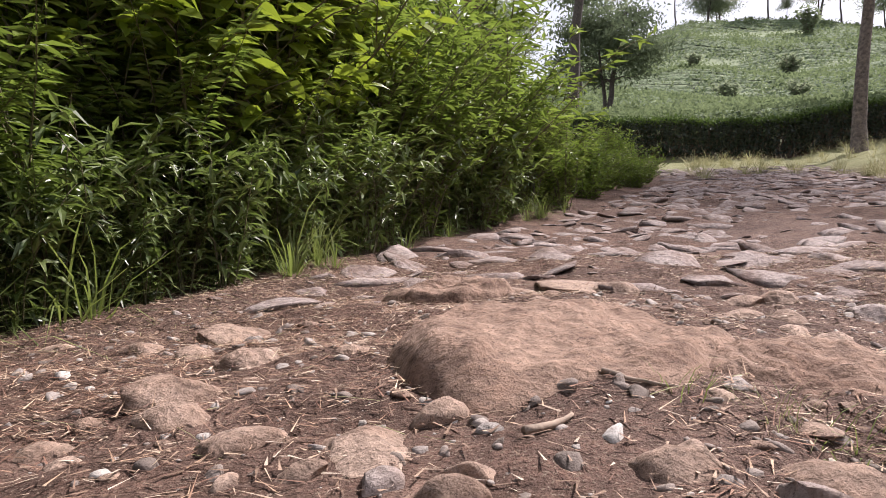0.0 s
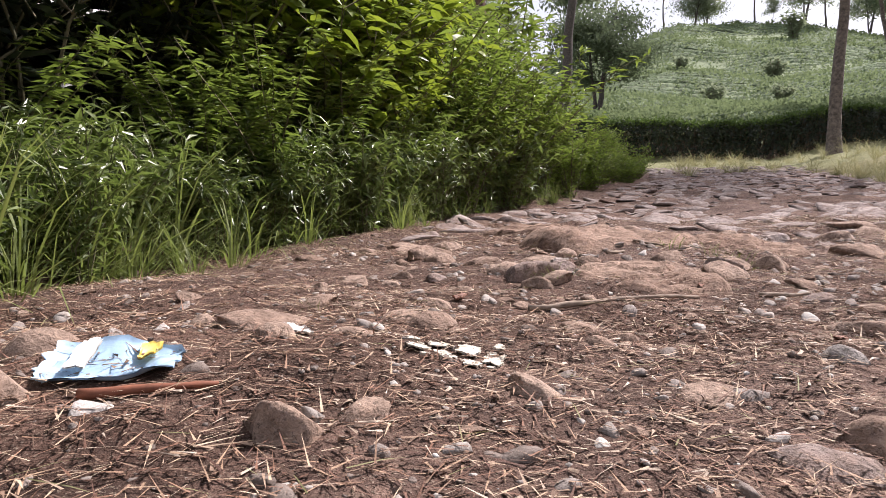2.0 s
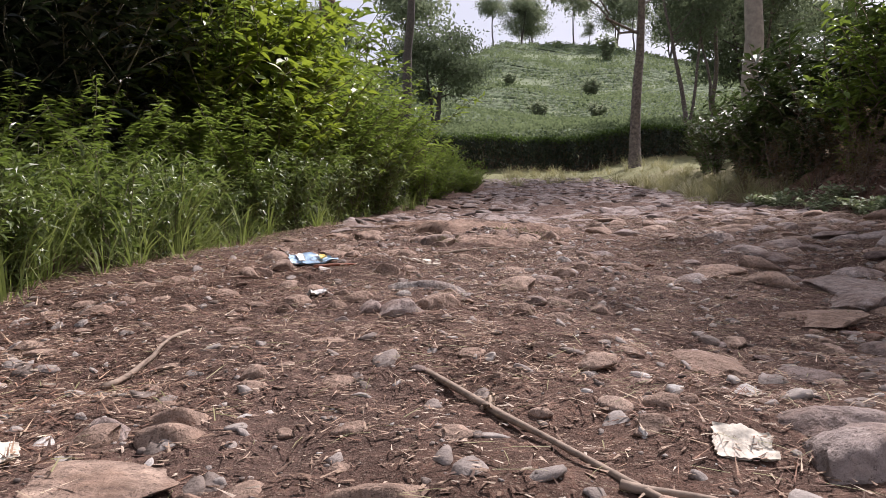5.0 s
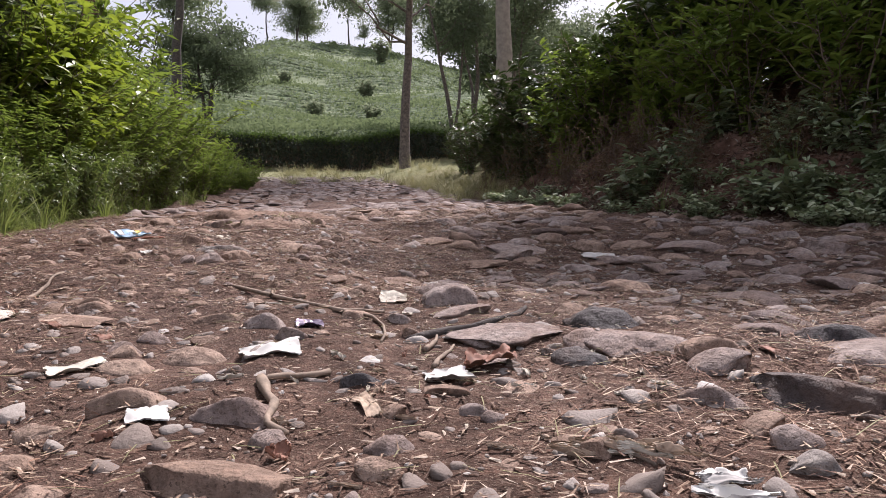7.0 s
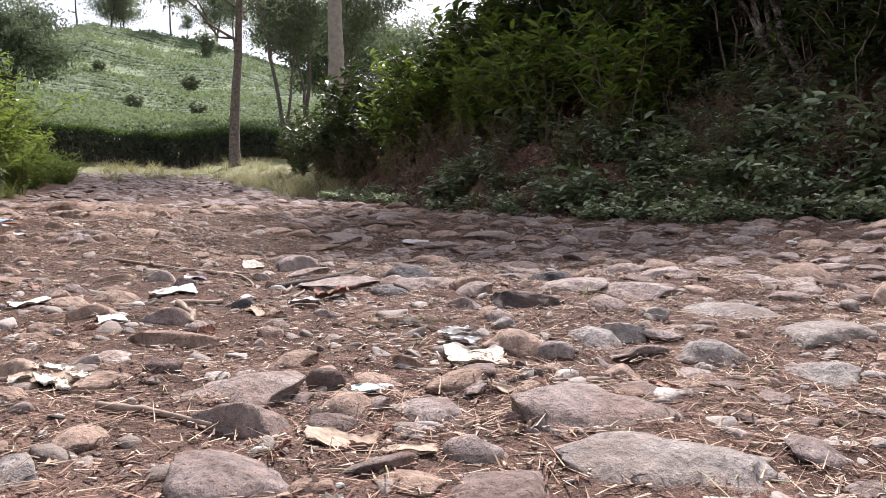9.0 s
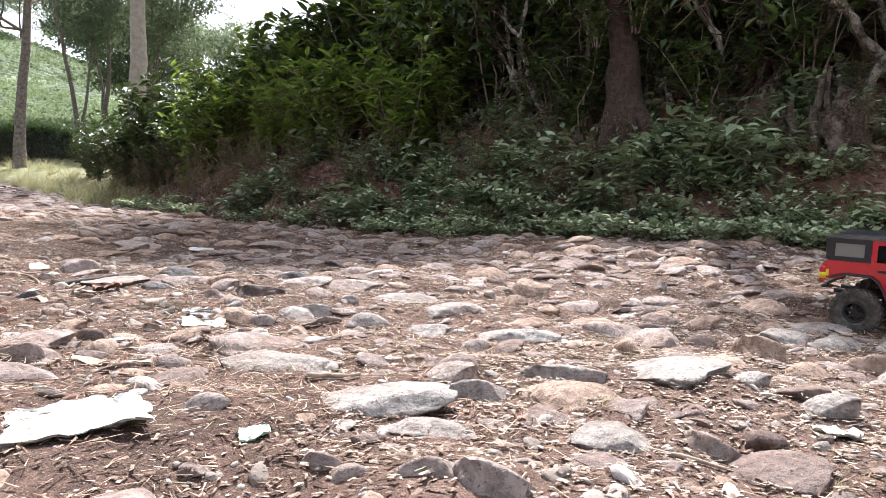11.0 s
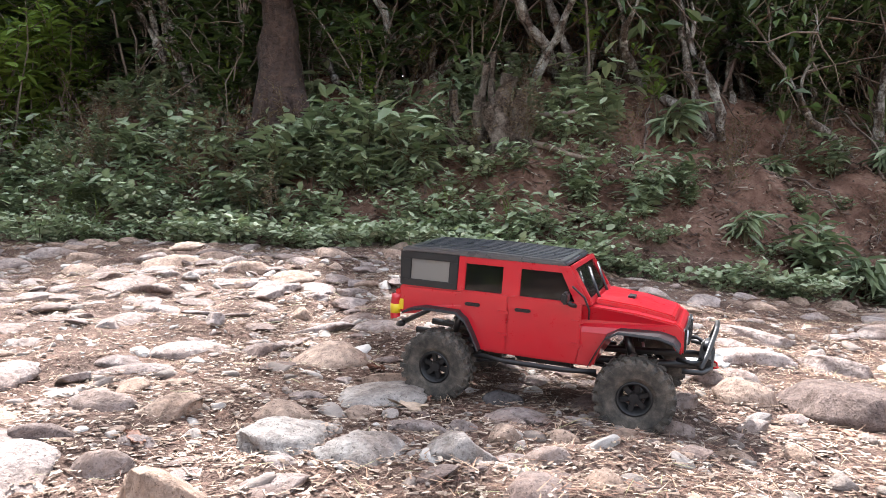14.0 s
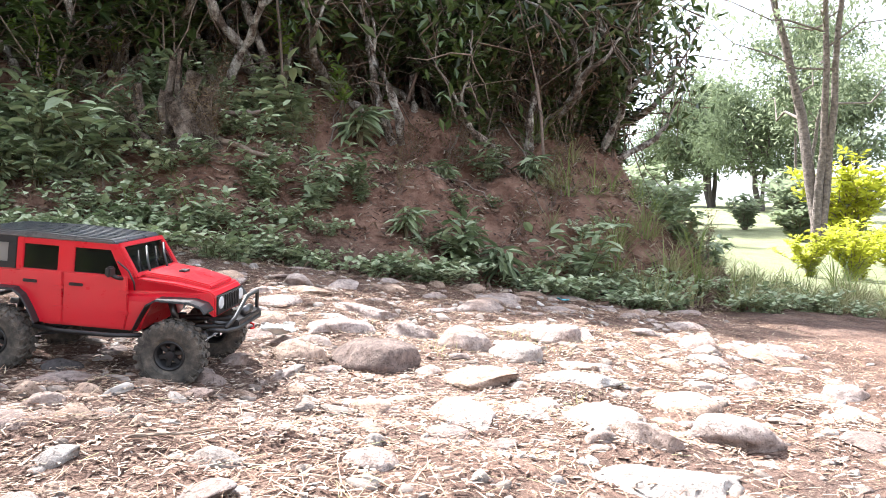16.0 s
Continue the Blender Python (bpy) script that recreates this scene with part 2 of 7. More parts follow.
def plain(name, col, rough=0.6, metal=0.0, grain=0.0, scale=60.0, depth=0.001, spread=0.25):
    """A plain surface with slight unevenness of colour and relief."""
    m, t, p = shader(name)
    n = noise_out(t, scale, 5)
    dark = tuple(c * (1 - spread) for c in col)
    t.links.new(ramp(t, n, [(0.3, dark), (0.7, tuple(min(1, c * (1 + spread * 0.6)) for c in col))]), p.inputs["Base Color"])
    p.inputs["Roughness"].default_value = rough
    p.inputs["Metallic"].default_value = metal
    if grain:
        relief(t, p, n, grain, depth)
    return m


def ground_material():
    """Earth of the track, with a greener verge and the tea hill's turf, laid out by place."""
    m, t, p = shader("track_earth")
    n1, n2, n3, n4 = noise_out(t, 0.9, 6), noise_out(t, 7.0, 8, 0.7), noise_out(t, 55.0, 6, 0.7), noise_out(t, 260.0, 3, 0.6)
    col = ramp(t, n2, [(0.28, (0.045, 0.025, 0.018)), (0.44, (0.12, 0.07, 0.052)), (0.58, (0.205, 0.127, 0.097)), (0.75, (0.34, 0.232, 0.182))])
    col = blend(t, ramp(t, n1, [(0.4, (0, 0, 0)), (0.65, (0.6, 0.6, 0.6))]), col, (0.21, 0.145, 0.125))
    col = blend(t, 0.75, col, ramp(t, n3, [(0.28, (0.35, 0.32, 0.30)), (0.5, (0.78, 0.76, 0.73)), (0.7, (1.5, 1.42, 1.32))]), "MULTIPLY")
    col = blend(t, ramp(t, n4, [(0.3, (0.6, 0.6, 0.6)), (0.42, (0, 0, 0))]), col, (0.05, 0.028, 0.02))
    col = blend(t, ramp(t, n4, [(0.58, (0, 0, 0)), (0.68, (0.55, 0.55, 0.55))]), col, (0.42, 0.34, 0.26))
    at = t.nodes.new("ShaderNodeAttribute")
    at.attribute_name = "cover"
    split = t.nodes.new("ShaderNodeSeparateColor")
    t.links.new(at.outputs["Color"], split.inputs[0])
    soil = ramp(t, n2, [(0.32, (0.06, 0.032, 0.022)), (0.45, (0.17, 0.092, 0.064)), (0.6, (0.28, 0.165, 0.12)), (0.8, (0.42, 0.28, 0.21))])
    col = blend(t, split.outputs[0], col, soil)
    n5, n6 = noise_out(t, 0.22, 6, 0.7), noise_out(t, 1.6, 6, 0.75)
    # turf kept pale, standing in for haze over the far hill
    turf = blend(t, 0.6, ramp(t, n5, [(0.35, (0.105, 0.135, 0.08)), (0.65, (0.175, 0.21, 0.13))]), ramp(t, n6, [(0.35, (0.10, 0.13, 0.07)), (0.5, (0.19, 0.23, 0.125)), (0.75, (0.28, 0.32, 0.19))]))
    col = blend(t, split.outputs[1], col, turf)
    dry = ramp(t, n6, [(0.3, (0.12, 0.13, 0.055)), (0.6, (0.23, 0.225, 0.11)), (0.8, (0.33, 0.29, 0.19))])
    col = blend(t, split.outputs[2], col, dry)
    t.links.new(col, p.inputs["Base Color"])
    p.inputs["Roughness"].default_value = 0.92
    p.inputs["Specular IOR Level"].default_value = 0.2
    b = relief(t, p, n3, 0.8, 0.02)
    b2 = node(t, "ShaderNodeBump", Strength=0.9, Distance=0.008)
    t.links.new(n4, b2.inputs["Height"])
    t.links.new(b2.outputs["Normal"], b.inputs["Normal"])
    return m


M_GROUND = ground_material()
M_ROCK_BROWN = rocky("dusty_brown_stone", (0.34, 0.245, 0.19), (0.46, 0.345, 0.275), (0.27, 0.185, 0.14))
M_ROCK_GREY = rocky("grey_stone", (0.29, 0.235, 0.215), (0.44, 0.375, 0.345), (0.27, 0.20, 0.17))
M_ROCK_PALE = rocky("pale_stone", (0.30, 0.27, 0.25), (0.42, 0.39, 0.365), (0.25, 0.205, 0.18))
M_ROCK_DUSK = rocky("dusky_stone", (0.17, 0.125, 0.11), (0.24, 0.185, 0.165), (0.12, 0.085, 0.072))
M_ROCK_DARK = rocky("dark_stone", (0.09, 0.085, 0.09), (0.16, 0.145, 0.14), (0.07, 0.06, 0.06), 0.7)
M_BED = rocky("bedded_stone", (0.20, 0.15, 0.135), (0.36, 0.305, 0.285), (0.19, 0.135, 0.115), 0.9, 38.0)
M_ROCK_BED = rocky("dusty_bedrock", (0.30, 0.205, 0.155), (0.36, 0.26, 0.20), (0.21, 0.135, 0.10), 0.95, 30.0)


def scatter_material(name, stops, rough=0.8):
    m, t, p = shader(name)
    geo = t.nodes.new("ShaderNodeNewGeometry")
    col = ramp(t, geo.outputs["Random Per Island"], stops)
    t.links.new(blend(t, 0.5, col, ramp(t, noise_out(t, 40, 4), [(0.3, (0.5, 0.5, 0.5)), (0.7, (1.2, 1.2, 1.2))]), "MULTIPLY"), p.inputs["Base Color"])
    p.inputs["Roughness"].default_value = rough
    relief(t, p, noise_out(t, 65, 7, 0.7), 0.7, 0.008)
    return m


M_PEBBLE = scatter_material("pebbles", [(0, (0.15, 0.115, 0.095)), (0.3, (0.24, 0.19, 0.16)), (0.6, (0.31, 0.265, 0.235)), (0.85, (0.40, 0.35, 0.31)), (1, (0.58, 0.54, 0.50))])
M_STRAW = scatter_material("needle_litter", [(0, (0.11, 0.05, 0.032)), (0.45, (0.26, 0.13, 0.08)), (0.78, (0.44, 0.29, 0.185)), (1, (0.66, 0.53, 0.38))], 0.7)
M_FLAKE = scatter_material("bark_flakes", [(0, (0.10, 0.055, 0.038)), (0.45, (0.26, 0.165, 0.11)), (0.8, (0.43, 0.31, 0.22)), (1, (0.66, 0.55, 0.44))], 0.8)
M_WOODCHIP = scatter_material("pale_bark_chips", [(0, (0.16, 0.10, 0.075)), (0.4, (0.27, 0.19, 0.14)), (0.75, (0.41, 0.32, 0.25)), (1, (0.58, 0.49, 0.4))], 0.85)
M_BANKLITTER = scatter_material("bank_leaf_litter", [(0, (0.05, 0.028, 0.02)), (0.5, (0.16, 0.095, 0.065)), (0.85, (0.28, 0.2, 0.14)), (1, (0.45, 0.38, 0.3))], 0.85)
M_LANCE = leafy("lance_leaf", (0.035, 0.06, 0.018), (0.25, 0.31, 0.10), (0.24, 0.36, 0.05), 0.3, 0.38, 0.55)
# near-black leaf colour that stands for deep shade among the plants
M_SHADE = leafy("shade_darkened_leaf", (0.006, 0.012, 0.005), (0.032, 0.045, 0.018), (0.06, 0.1, 0.03), 0.1, 0.32, 0.5)
M_BROAD = leafy("broad_leaf", (0.08, 0.13, 0.022), (0.30, 0.37, 0.05), (0.36, 0.46, 0.03), 0.42, 0.42, 0.45)
M_FEATHER = leafy("feathery_leaf", (0.05, 0.09, 0.018), (0.25, 0.32, 0.07), (0.28, 0.40, 0.05), 0.38, 0.45, 0.45)
M_GRASS = leafy("grass_blade", (0.08, 0.12, 0.03), (0.30, 0.34, 0.13), (0.30, 0.38, 0.07), 0.4, 0.5, 0.35)
M_TEA = leafy("tea_leaf", (0.012, 0.026, 0.008), (0.10, 0.15, 0.036), (0.14, 0.22, 0.04), 0.14, 0.34, 0.6)
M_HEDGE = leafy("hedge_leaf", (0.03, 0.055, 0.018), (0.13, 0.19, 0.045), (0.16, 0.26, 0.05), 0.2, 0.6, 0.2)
# fresh leaf colour, lightened to stand for sun on the tea_lit bushes
M_TEA_FRESH = leafy("fresh_and_sunlit_tea_leaf", (0.07, 0.12, 0.022), (0.25, 0.34, 0.075), (0.3, 0.42, 0.05), 0.28, 0.55, 0.25)
M_COVER = leafy("ground_cover_leaf", (0.13, 0.18, 0.085), (0.56, 0.60, 0.41), (0.2, 0.3, 0.08), 0.3, 0.55, 0.3)
M_WEED = leafy("bank_weed_leaf", (0.09, 0.125, 0.06), (0.40, 0.46, 0.27), (0.16, 0.26, 0.07), 0.2, 0.38, 0.6)
M_DRY = leafy("dry_weed_leaf", (0.11, 0.065, 0.042), (0.24, 0.18, 0.10), (0.25, 0.22, 0.1), 0.3, 0.7, 0.2)
M_DRYGRASS = leafy("dry_grass_blade", (0.16, 0.17, 0.075), (0.40, 0.37, 0.2), (0.45, 0.42, 0.2), 0.35, 0.6, 0.3)
M_DRYLEAF = leafy("dead_brush_leaf", (0.10, 0.062, 0.04), (0.30, 0.2, 0.125), (0.2, 0.14, 0.07), 0.2, 0.8, 0.1)
# hill leaves greyed and paled in place of haze
M_HILL = leafy("hazed_hill_tea_leaf", (0.09, 0.12, 0.06), (0.23, 0.28, 0.14), (0.32, 0.40, 0.2), 0.3, 0.9, 0.05)
M_ROW = plain("hill_tea_row", (0.10, 0.14, 0.062), 0.95, grain=0.8, scale=2.6, depth=0.3, spread=0.65)
M_YELLOW = leafy("yellow_shrub_leaf", (0.30, 0.33, 0.03), (0.55, 0.56, 0.06), (0.6, 0.62, 0.06), 0.4, 0.5, 0.3)
# distant crowns with haze put into their pale grey-green
M_FAR = leafy("hazed_crown_leaf", (0.13, 0.16, 0.11), (0.30, 0.33, 0.23), (0.30, 0.36, 0.2), 0.45, 0.9, 0.0)
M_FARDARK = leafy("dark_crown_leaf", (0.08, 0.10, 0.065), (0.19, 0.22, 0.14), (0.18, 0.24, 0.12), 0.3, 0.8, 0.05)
M_STEM = plain("green_brown_stem", (0.13, 0.115, 0.06), 0.7, spread=0.4)
M_TWIG = plain("grey_brown_twig", (0.20, 0.15, 0.12), 0.85, grain=0.5, scale=90, depth=0.002, spread=0.45)
M_BARK = plain("grey_bark", (0.15, 0.12, 0.105), 0.9, grain=1.0, scale=14, depth=0.04, spread=0.65)
M_BARK_PALE = plain("pale_smooth_bark", (0.26, 0.225, 0.19), 0.85, grain=0.5, scale=9, depth=0.02, spread=0.3)
def lichen(name, low, mid, pale):
    """Rough bark with pale lichen patches."""
    m, t, p = shader(name)
    n1, n2 = noise_out(t, 14, 6, 0.7), noise_out(t, 70, 5, 0.7)
    col = blend(t, ramp(t, n1, [(0.44, (0, 0, 0)), (0.6, (1, 1, 1))]), ramp(t, n2, [(0.3, low), (0.7, mid)]), pale)
    t.links.new(blend(t, 0.7, col, ramp(t, n2, [(0.35, (0.4, 0.4, 0.4)), (0.65, (1.2, 1.2, 1.2))]), "MULTIPLY"), p.inputs["Base Color"])
    p.inputs["Roughness"].default_value = 0.95
    p.inputs["Specular IOR Level"].default_value = 0.1
    relief(t, p, n2, 1.0, 0.02)
    return m


M_LICHEN = lichen("lichened_bark", (0.07, 0.05, 0.038), (0.2, 0.15, 0.12), (0.52, 0.48, 0.42))
M_STUMP = lichen("weathered_stump", (0.05, 0.035, 0.027), (0.16, 0.12, 0.09), (0.27, 0.22, 0.175))
M_BRUSH = plain("dead_brown_twig", (0.15, 0.105, 0.075), 0.9, scale=40, spread=0.6)
M_FOOT = plain("earthy_bark", (0.058, 0.034, 0.024), 0.95, grain=1.0, scale=26, depth=0.03, spread=0.6)
M_BARK_RED = plain("red_brown_bark", (0.13, 0.075, 0.052), 0.9, grain=0.9, scale=18, depth=0.02, spread=0.5)
M_BARK_DARK = plain("dark_bark", (0.085, 0.07, 0.062), 0.9, grain=0.9, scale=18, depth=0.02, spread=0.5)
M_PAPER = plain("white_paper", (0.62, 0.605, 0.57), 0.75, grain=0.3, scale=30, depth=0.003, spread=0.12)
M_COBBLE = scatter_material("bedded_cobbles", [(0, (0.17, 0.12, 0.10)), (0.3, (0.24, 0.18, 0.155)), (0.6, (0.28, 0.23, 0.21)), (0.85, (0.35, 0.30, 0.28)), (1, (0.45, 0.41, 0.385))], 0.85)
M_CREAM = plain("cream_board", (0.66, 0.60, 0.50), 0.8, grain=0.5, scale=70, depth=0.004, spread=0.3)
M_WRAP = plain("blue_white_plastic", (0.42, 0.60, 0.78), 0.35, grain=0.3, scale=28, depth=0.003, spread=0.45)
M_FOIL = plain("purple_foil", (0.27, 0.22, 0.30), 0.3, 0.4, grain=0.4, scale=50, depth=0.003)
M_CARD = plain("light_blue_card", (0.55, 0.74, 0.80), 0.6, spread=0.1)
M_GREENP = plain("pale_green_paper", (0.50, 0.68, 0.52), 0.6, spread=0.15)
M_CYAN = plain("bright_blue_plastic", (0.10, 0.55, 0.68), 0.4, spread=0.1)
M_BARKSTRIP = plain("pale_bark", (0.44, 0.33, 0.24), 0.85, grain=0.6, scale=80, depth=0.003, spread=0.4)
M_GREYCLOTH = plain("grey_cloth", (0.42, 0.40, 0.38), 0.9, grain=0.3, scale=60, depth=0.002, spread=0.3)
M_YELLOWP = plain("yellow_plastic", (0.75, 0.58, 0.14), 0.4, spread=0.1)
M_REDWOOD = plain("red_brown_wood", (0.24, 0.085, 0.045), 0.8, grain=0.5, scale=60, depth=0.002, spread=0.4)
M_DEADLEAF = plain("dead_leaf", (0.27, 0.13, 0.085), 0.75, grain=0.5, scale=60, depth=0.002, spread=0.45)
M_STICK = plain("dry_wood", (0.29, 0.22, 0.165), 0.85, grain=0.7, scale=60, depth=0.003, spread=0.4)

# ---- ground ----
def spaced(lo, hi, fine, reach_lo, reach_hi, growth):
    mid = list(np.arange(lo, hi, fine))
    a, s = [], fine
    while not a or a[-1] > reach_lo:
        s *= growth
        a.append((a[-1] if a else lo) - s)
    b, s = [], fine
    while not b or b[-1] < reach_hi:
        s *= growth
        b.append((b[-1] if b else hi) + s)
    return np.array(a[::-1] + mid + b)


gx = spaced(-1.6, 3.6, 0.036, -420, 520, 1.065)
gy = spaced(-6.0, 2.4, 0.036, -320, 620, 1.065)
GX, GY = np.meshgrid(gx, gy)
GZ = height(GX, GY)
gi, gj = np.meshgrid(np.arange(len(gy) - 1), np.arange(len(gx) - 1), indexing="ij")
w = len(gx)
me = raw("ground", np.stack([GX, GY, GZ], -1).reshape(-1, 3), np.stack([gi * w + gj, gi * w + gj + 1, (gi + 1) * w + gj + 1, (gi + 1) * w + gj], -1).reshape(-1, 4), True)
past = GX - right_edge(GY)
away = left_edge(GY) - GX
wob = 0.12 * vnoise(GX * 1.7, GY * 1.7, 21)
cover = np.ones((GX.size, 4), dtype=np.float32)
cover[:, 0] = np.maximum(step(0.0, 0.25, past + wob) * step(-9.5, -7.2, GY), step(0.15, 0.5, away + wob)).ravel()
cover[:, 1] = np.maximum(step(19.4, 20.2, GY), 0.85 * step(0.5, 2.5, past) * step(-7.4, -8.6, GY) + 0.8 * step(4.0, 8.0, away)).ravel().clip(0, 1)
cover[:, 2] = (step(11.5, 15.5, GY + wob * 4) * step(19.3, 18.8, GY) + 0.8 * step(-0.25, 0.15, past + wob) * step(3.0, 6.0, GY) * step(19, 18, GY) + 0.5 * step(0.0, 1.0, past) * step(-7.0, -8.5, GY)).ravel().clip(0, 1)
attr = me.color_attributes.new("cover", "FLOAT_COLOR", "POINT")
attr.data.foreach_set("color", cover.ravel())
ground = tagged(piece("ground", me, M_GROUND), "rutted brown earth track with straw litter, verge and far hillside", "ground", kind="structure")


# ---- stones ----
def sphere_points(levels):
    bm = bmesh.new()
    bmesh.ops.create_icosphere(bm, subdivisions=levels, radius=1)
    v = np.array([p.co[:] for p in bm.verts])
    f = np.array([[p.index for p in q.verts] for q in bm.faces])
    bm.free()
    return v, f


def stone_mesh(name, seed, levels, cuts, roundness, mat, smooth=True, slab=True, dome=0.0):
    """A worn stone of about two units across: a ball cut by planes, then roughened."""
    r = np.random.default_rng(seed)
    v, f = sphere_points(levels)
    v = np.sign(v) * np.abs(v) ** roundness
    v[:, :2] *= (1 - 0.3 * np.clip(v[:, 2:3], -0.2, 1))
    for k in range(cuts):
        n = unit(r.normal(size=3) * (1, 1, 0.7))
        d = r.uniform(0.45, 0.8) if slab else r.uniform(0.6, 0.88)
        over = np.maximum(0, v @ n - d)
        v = v - over[:, None] * n * 0.97
    tip = unit(np.array([r.normal(0, 0.16), r.normal(0, 0.16), 1.0]))
    top = np.maximum(0, v @ tip - (r.uniform(0.3, 0.5) if slab else 0.55))
    v = v - top[:, None] * tip * (0.88 if slab else 0.72)
    if dome:
        rho = (v[:, 0] ** 2 + v[:, 1] ** 2) / (v[:, 0] ** 2 + v[:, 1] ** 2).max()
        v[:, 2] = np.where(v[:, 2] > 0, v[:, 2] * (1 - dome * rho), v[:, 2])
        v[:, 2] += 0.16 * r.normal() * v[:, 0] + 0.16 * r.normal() * v[:, 1]
    q = v * 1.7 + r.uniform(0, 40, 3)
    wave = vnoise(q[:, 0] + q[:, 2] * 0.7, q[:, 1] - q[:, 2] * 0.6, seed) * (0.07 if slab else 0.1) + vnoise(q[:, 0] * 3 + q[:, 2] * 2, q[:, 1] * 3 - q[:, 2] * 2, seed + 1) * 0.06 + vnoise(q[:, 0] * 8 + q[:, 2] * 5, q[:, 1] * 8 - q[:, 2] * 5, seed + 2) * 0.035
    if levels > 3:
        wave = wave + 0.05 * np.round(2.5 * vnoise(q[:, 0] * 2.2 + q[:, 2], q[:, 1] * 2.2, seed + 3)) / 2.5
    v = v * (1 + wave[:, None])
    span = v.max(0) - v.min(0)
    level = v[:, 2].copy()
    v = (v - (v.max(0) + v.min(0)) / 2) * (2 / span)
    if dome:  # widest at mid height, with a gently sloping back above
        v[:, 2] = np.where(level > 0, level / level.max(), -level / level.min())
    me = raw(name, v, f, smooth)
    me.materials.append(mat)
    return me


STONES = {}
for tone, mat in (("brown", M_ROCK_BROWN), ("grey", M_ROCK_GREY), ("pale", M_ROCK_PALE), ("dark", M_ROCK_DARK)):
    STONES[tone] = [[stone_mesh("rock", 11 + k, levels, 8 + k % 3, 1.0, mat, True, k % 3 > 0, 0.72) for k in range(9)] for levels in (3, 4)]
BOULDERS = {tone: [[stone_mesh("rock", 31 + k, levels, 7, 1.0, mat, True, False) for k in range(4)] for levels in (3, 4)] for tone, mat in (("brown", M_ROCK_BROWN), ("grey", M_ROCK_GREY), ("pale", M_ROCK_PALE), ("dark", M_ROCK_DARK), ("boulder", M_ROCK_DUSK))}
WORDS = {"boulder": "large rounded brown-grey boulder standing out of the track", "brown": "dusty brown rock half buried in the dirt track", "grey": "weathered grey rock set in the dirt track",
         "pale": "pale sun-bleached rock lying on the track", "dark": "dark slate-grey rock lying on the track"}
placed = []


def rock(x, y, wide, deep, tall, turn, tone="", sink=0.9, proud=0.0):
    """A rock seen wide across and deep along the view, its top so far above the ground."""
    k = int(abs(x * 37 + y * 91) * 10)
    r = random.Random(k)
    if not tone:
        tone = "brown" if (y > -1.6 and x < 0.7) else r.choices(("grey", "brown", "pale"), (6, 3, 3 if y < -2.9 and x < 0.7 else 0.5))[0]
    if tone != "boulder":
        tall = min(tall, 0.46 * wide)
    high = tone == "boulder" or (tall > 0.055 and tall > 0.38 * wide)
    if high:
        tall *= 0.75
    else:
        tall = proud or (0.92 if wide < 0.12 else 0.55) * min(tall, 0.45 * min(wide, deep) + 0.004)
    wide, deep = (wide * 1.04, deep * 1.04) if high else (wide * 1.22, deep * 1.5)
    z = sum(ground_z(x + a * wide * 0.3, y + b * deep * 0.3) for a, b in ((0, 0), (1, 0), (-1, 0), (0, 1), (0, -1))) / 5
    half = max(tall * sink, 0.15 * min(wide, deep)) if high else tall * 1.25
    m = pose(x, y, z + tall - half, r.uniform(-5, 5), r.uniform(-5, 5), turn + r.uniform(-12, 12)) @ Matrix.Diagonal((wide / 2, deep / 2, half, 1))
    ob = piece("rock", BOULDERS[tone][wide > 0.1][k % 4] if high else STONES[tone][wide > 0.1][k % 9], None, m=m)
    tagged(ob, WORDS[tone], "rock", "rocks on the track")
    placed.append((x, y, max(wide, deep) / 2))
    return ob


rock(0.28, -3.74, 0.134, 0.076, 0.050, -60, "pale")
rock(0.27, -3.94, 0.093, 0.054, 0.050, -72, "pale")
rock(0.28, -4.05, 0.053, 0.031, 0.040, -80)
rock(0.58, -4.19, 0.073, 0.043, 0.050, -90)
rock(0.76, -4.38, 0.100, 0.077, 0.075, -99, "brown")
rock(0.77, -4.53, 0.205, 0.16, 0.085, -105, "boulder")
rock(1.16, -4.64, 0.159, 0.122, 0.060, -105)
rock(0.94, -4.76, 0.131, 0.101, 0.080, -112, "grey")
rock(0.87, -4.87, 0.125, 0.122, 0.070, -117, "pale")
rock(0.66, -4.73, 0.156, 0.104, 0.050, -115)
rock(0.67, -4.25, 0.056, 0.034, 0.040, -93)
rock(0.99, -4.25, 0.125, 0.073, 0.050, -92)
rock(1.17, -4.27, 0.114, 0.067, 0.040, -93)
rock(1.21, -4.19, 0.130, 0.076, 0.040, -90)
rock(0.46, -4.30, 0.042, 0.025, 0.040, -97)
rock(0.65, -3.76, 0.126, 0.073, 0.040, -70)
rock(0.41, -3.93, 0.044, 0.026, 0.050, -74)
rock(0.41, -4.07, 0.047, 0.028, 0.030, -83)
rock(1.21, -5.02, 0.255, 0.170, 0.050, -116)
rock(1.12, -4.45, 0.168, 0.098, 0.050, -99)
rock(0.38, -4.41, 0.045, 0.027, 0.030, -104)
rock(0.24, -3.84, 0.109, 0.062, 0.040, -65, "pale")
rock(0.58, -3.97, 0.065, 0.038, 0.020, -79, "dark")
rock(0.42, -3.77, 0.045, 0.027, 0.030, -65, "brown")
rock(0.60, -4.35, 0.048, 0.029, 0.030, -98, "grey")
rock(0.89, -4.33, 0.078, 0.046, 0.030, -96, "grey")
rock(0.49, -4.39, 0.047, 0.028, 0.020, -102, "brown")
rock(0.43, -4.15, 0.037, 0.022, 0.025, -88, "brown")
rock(0.95, -4.18, 0.058, 0.034, 0.030, -90, "grey")
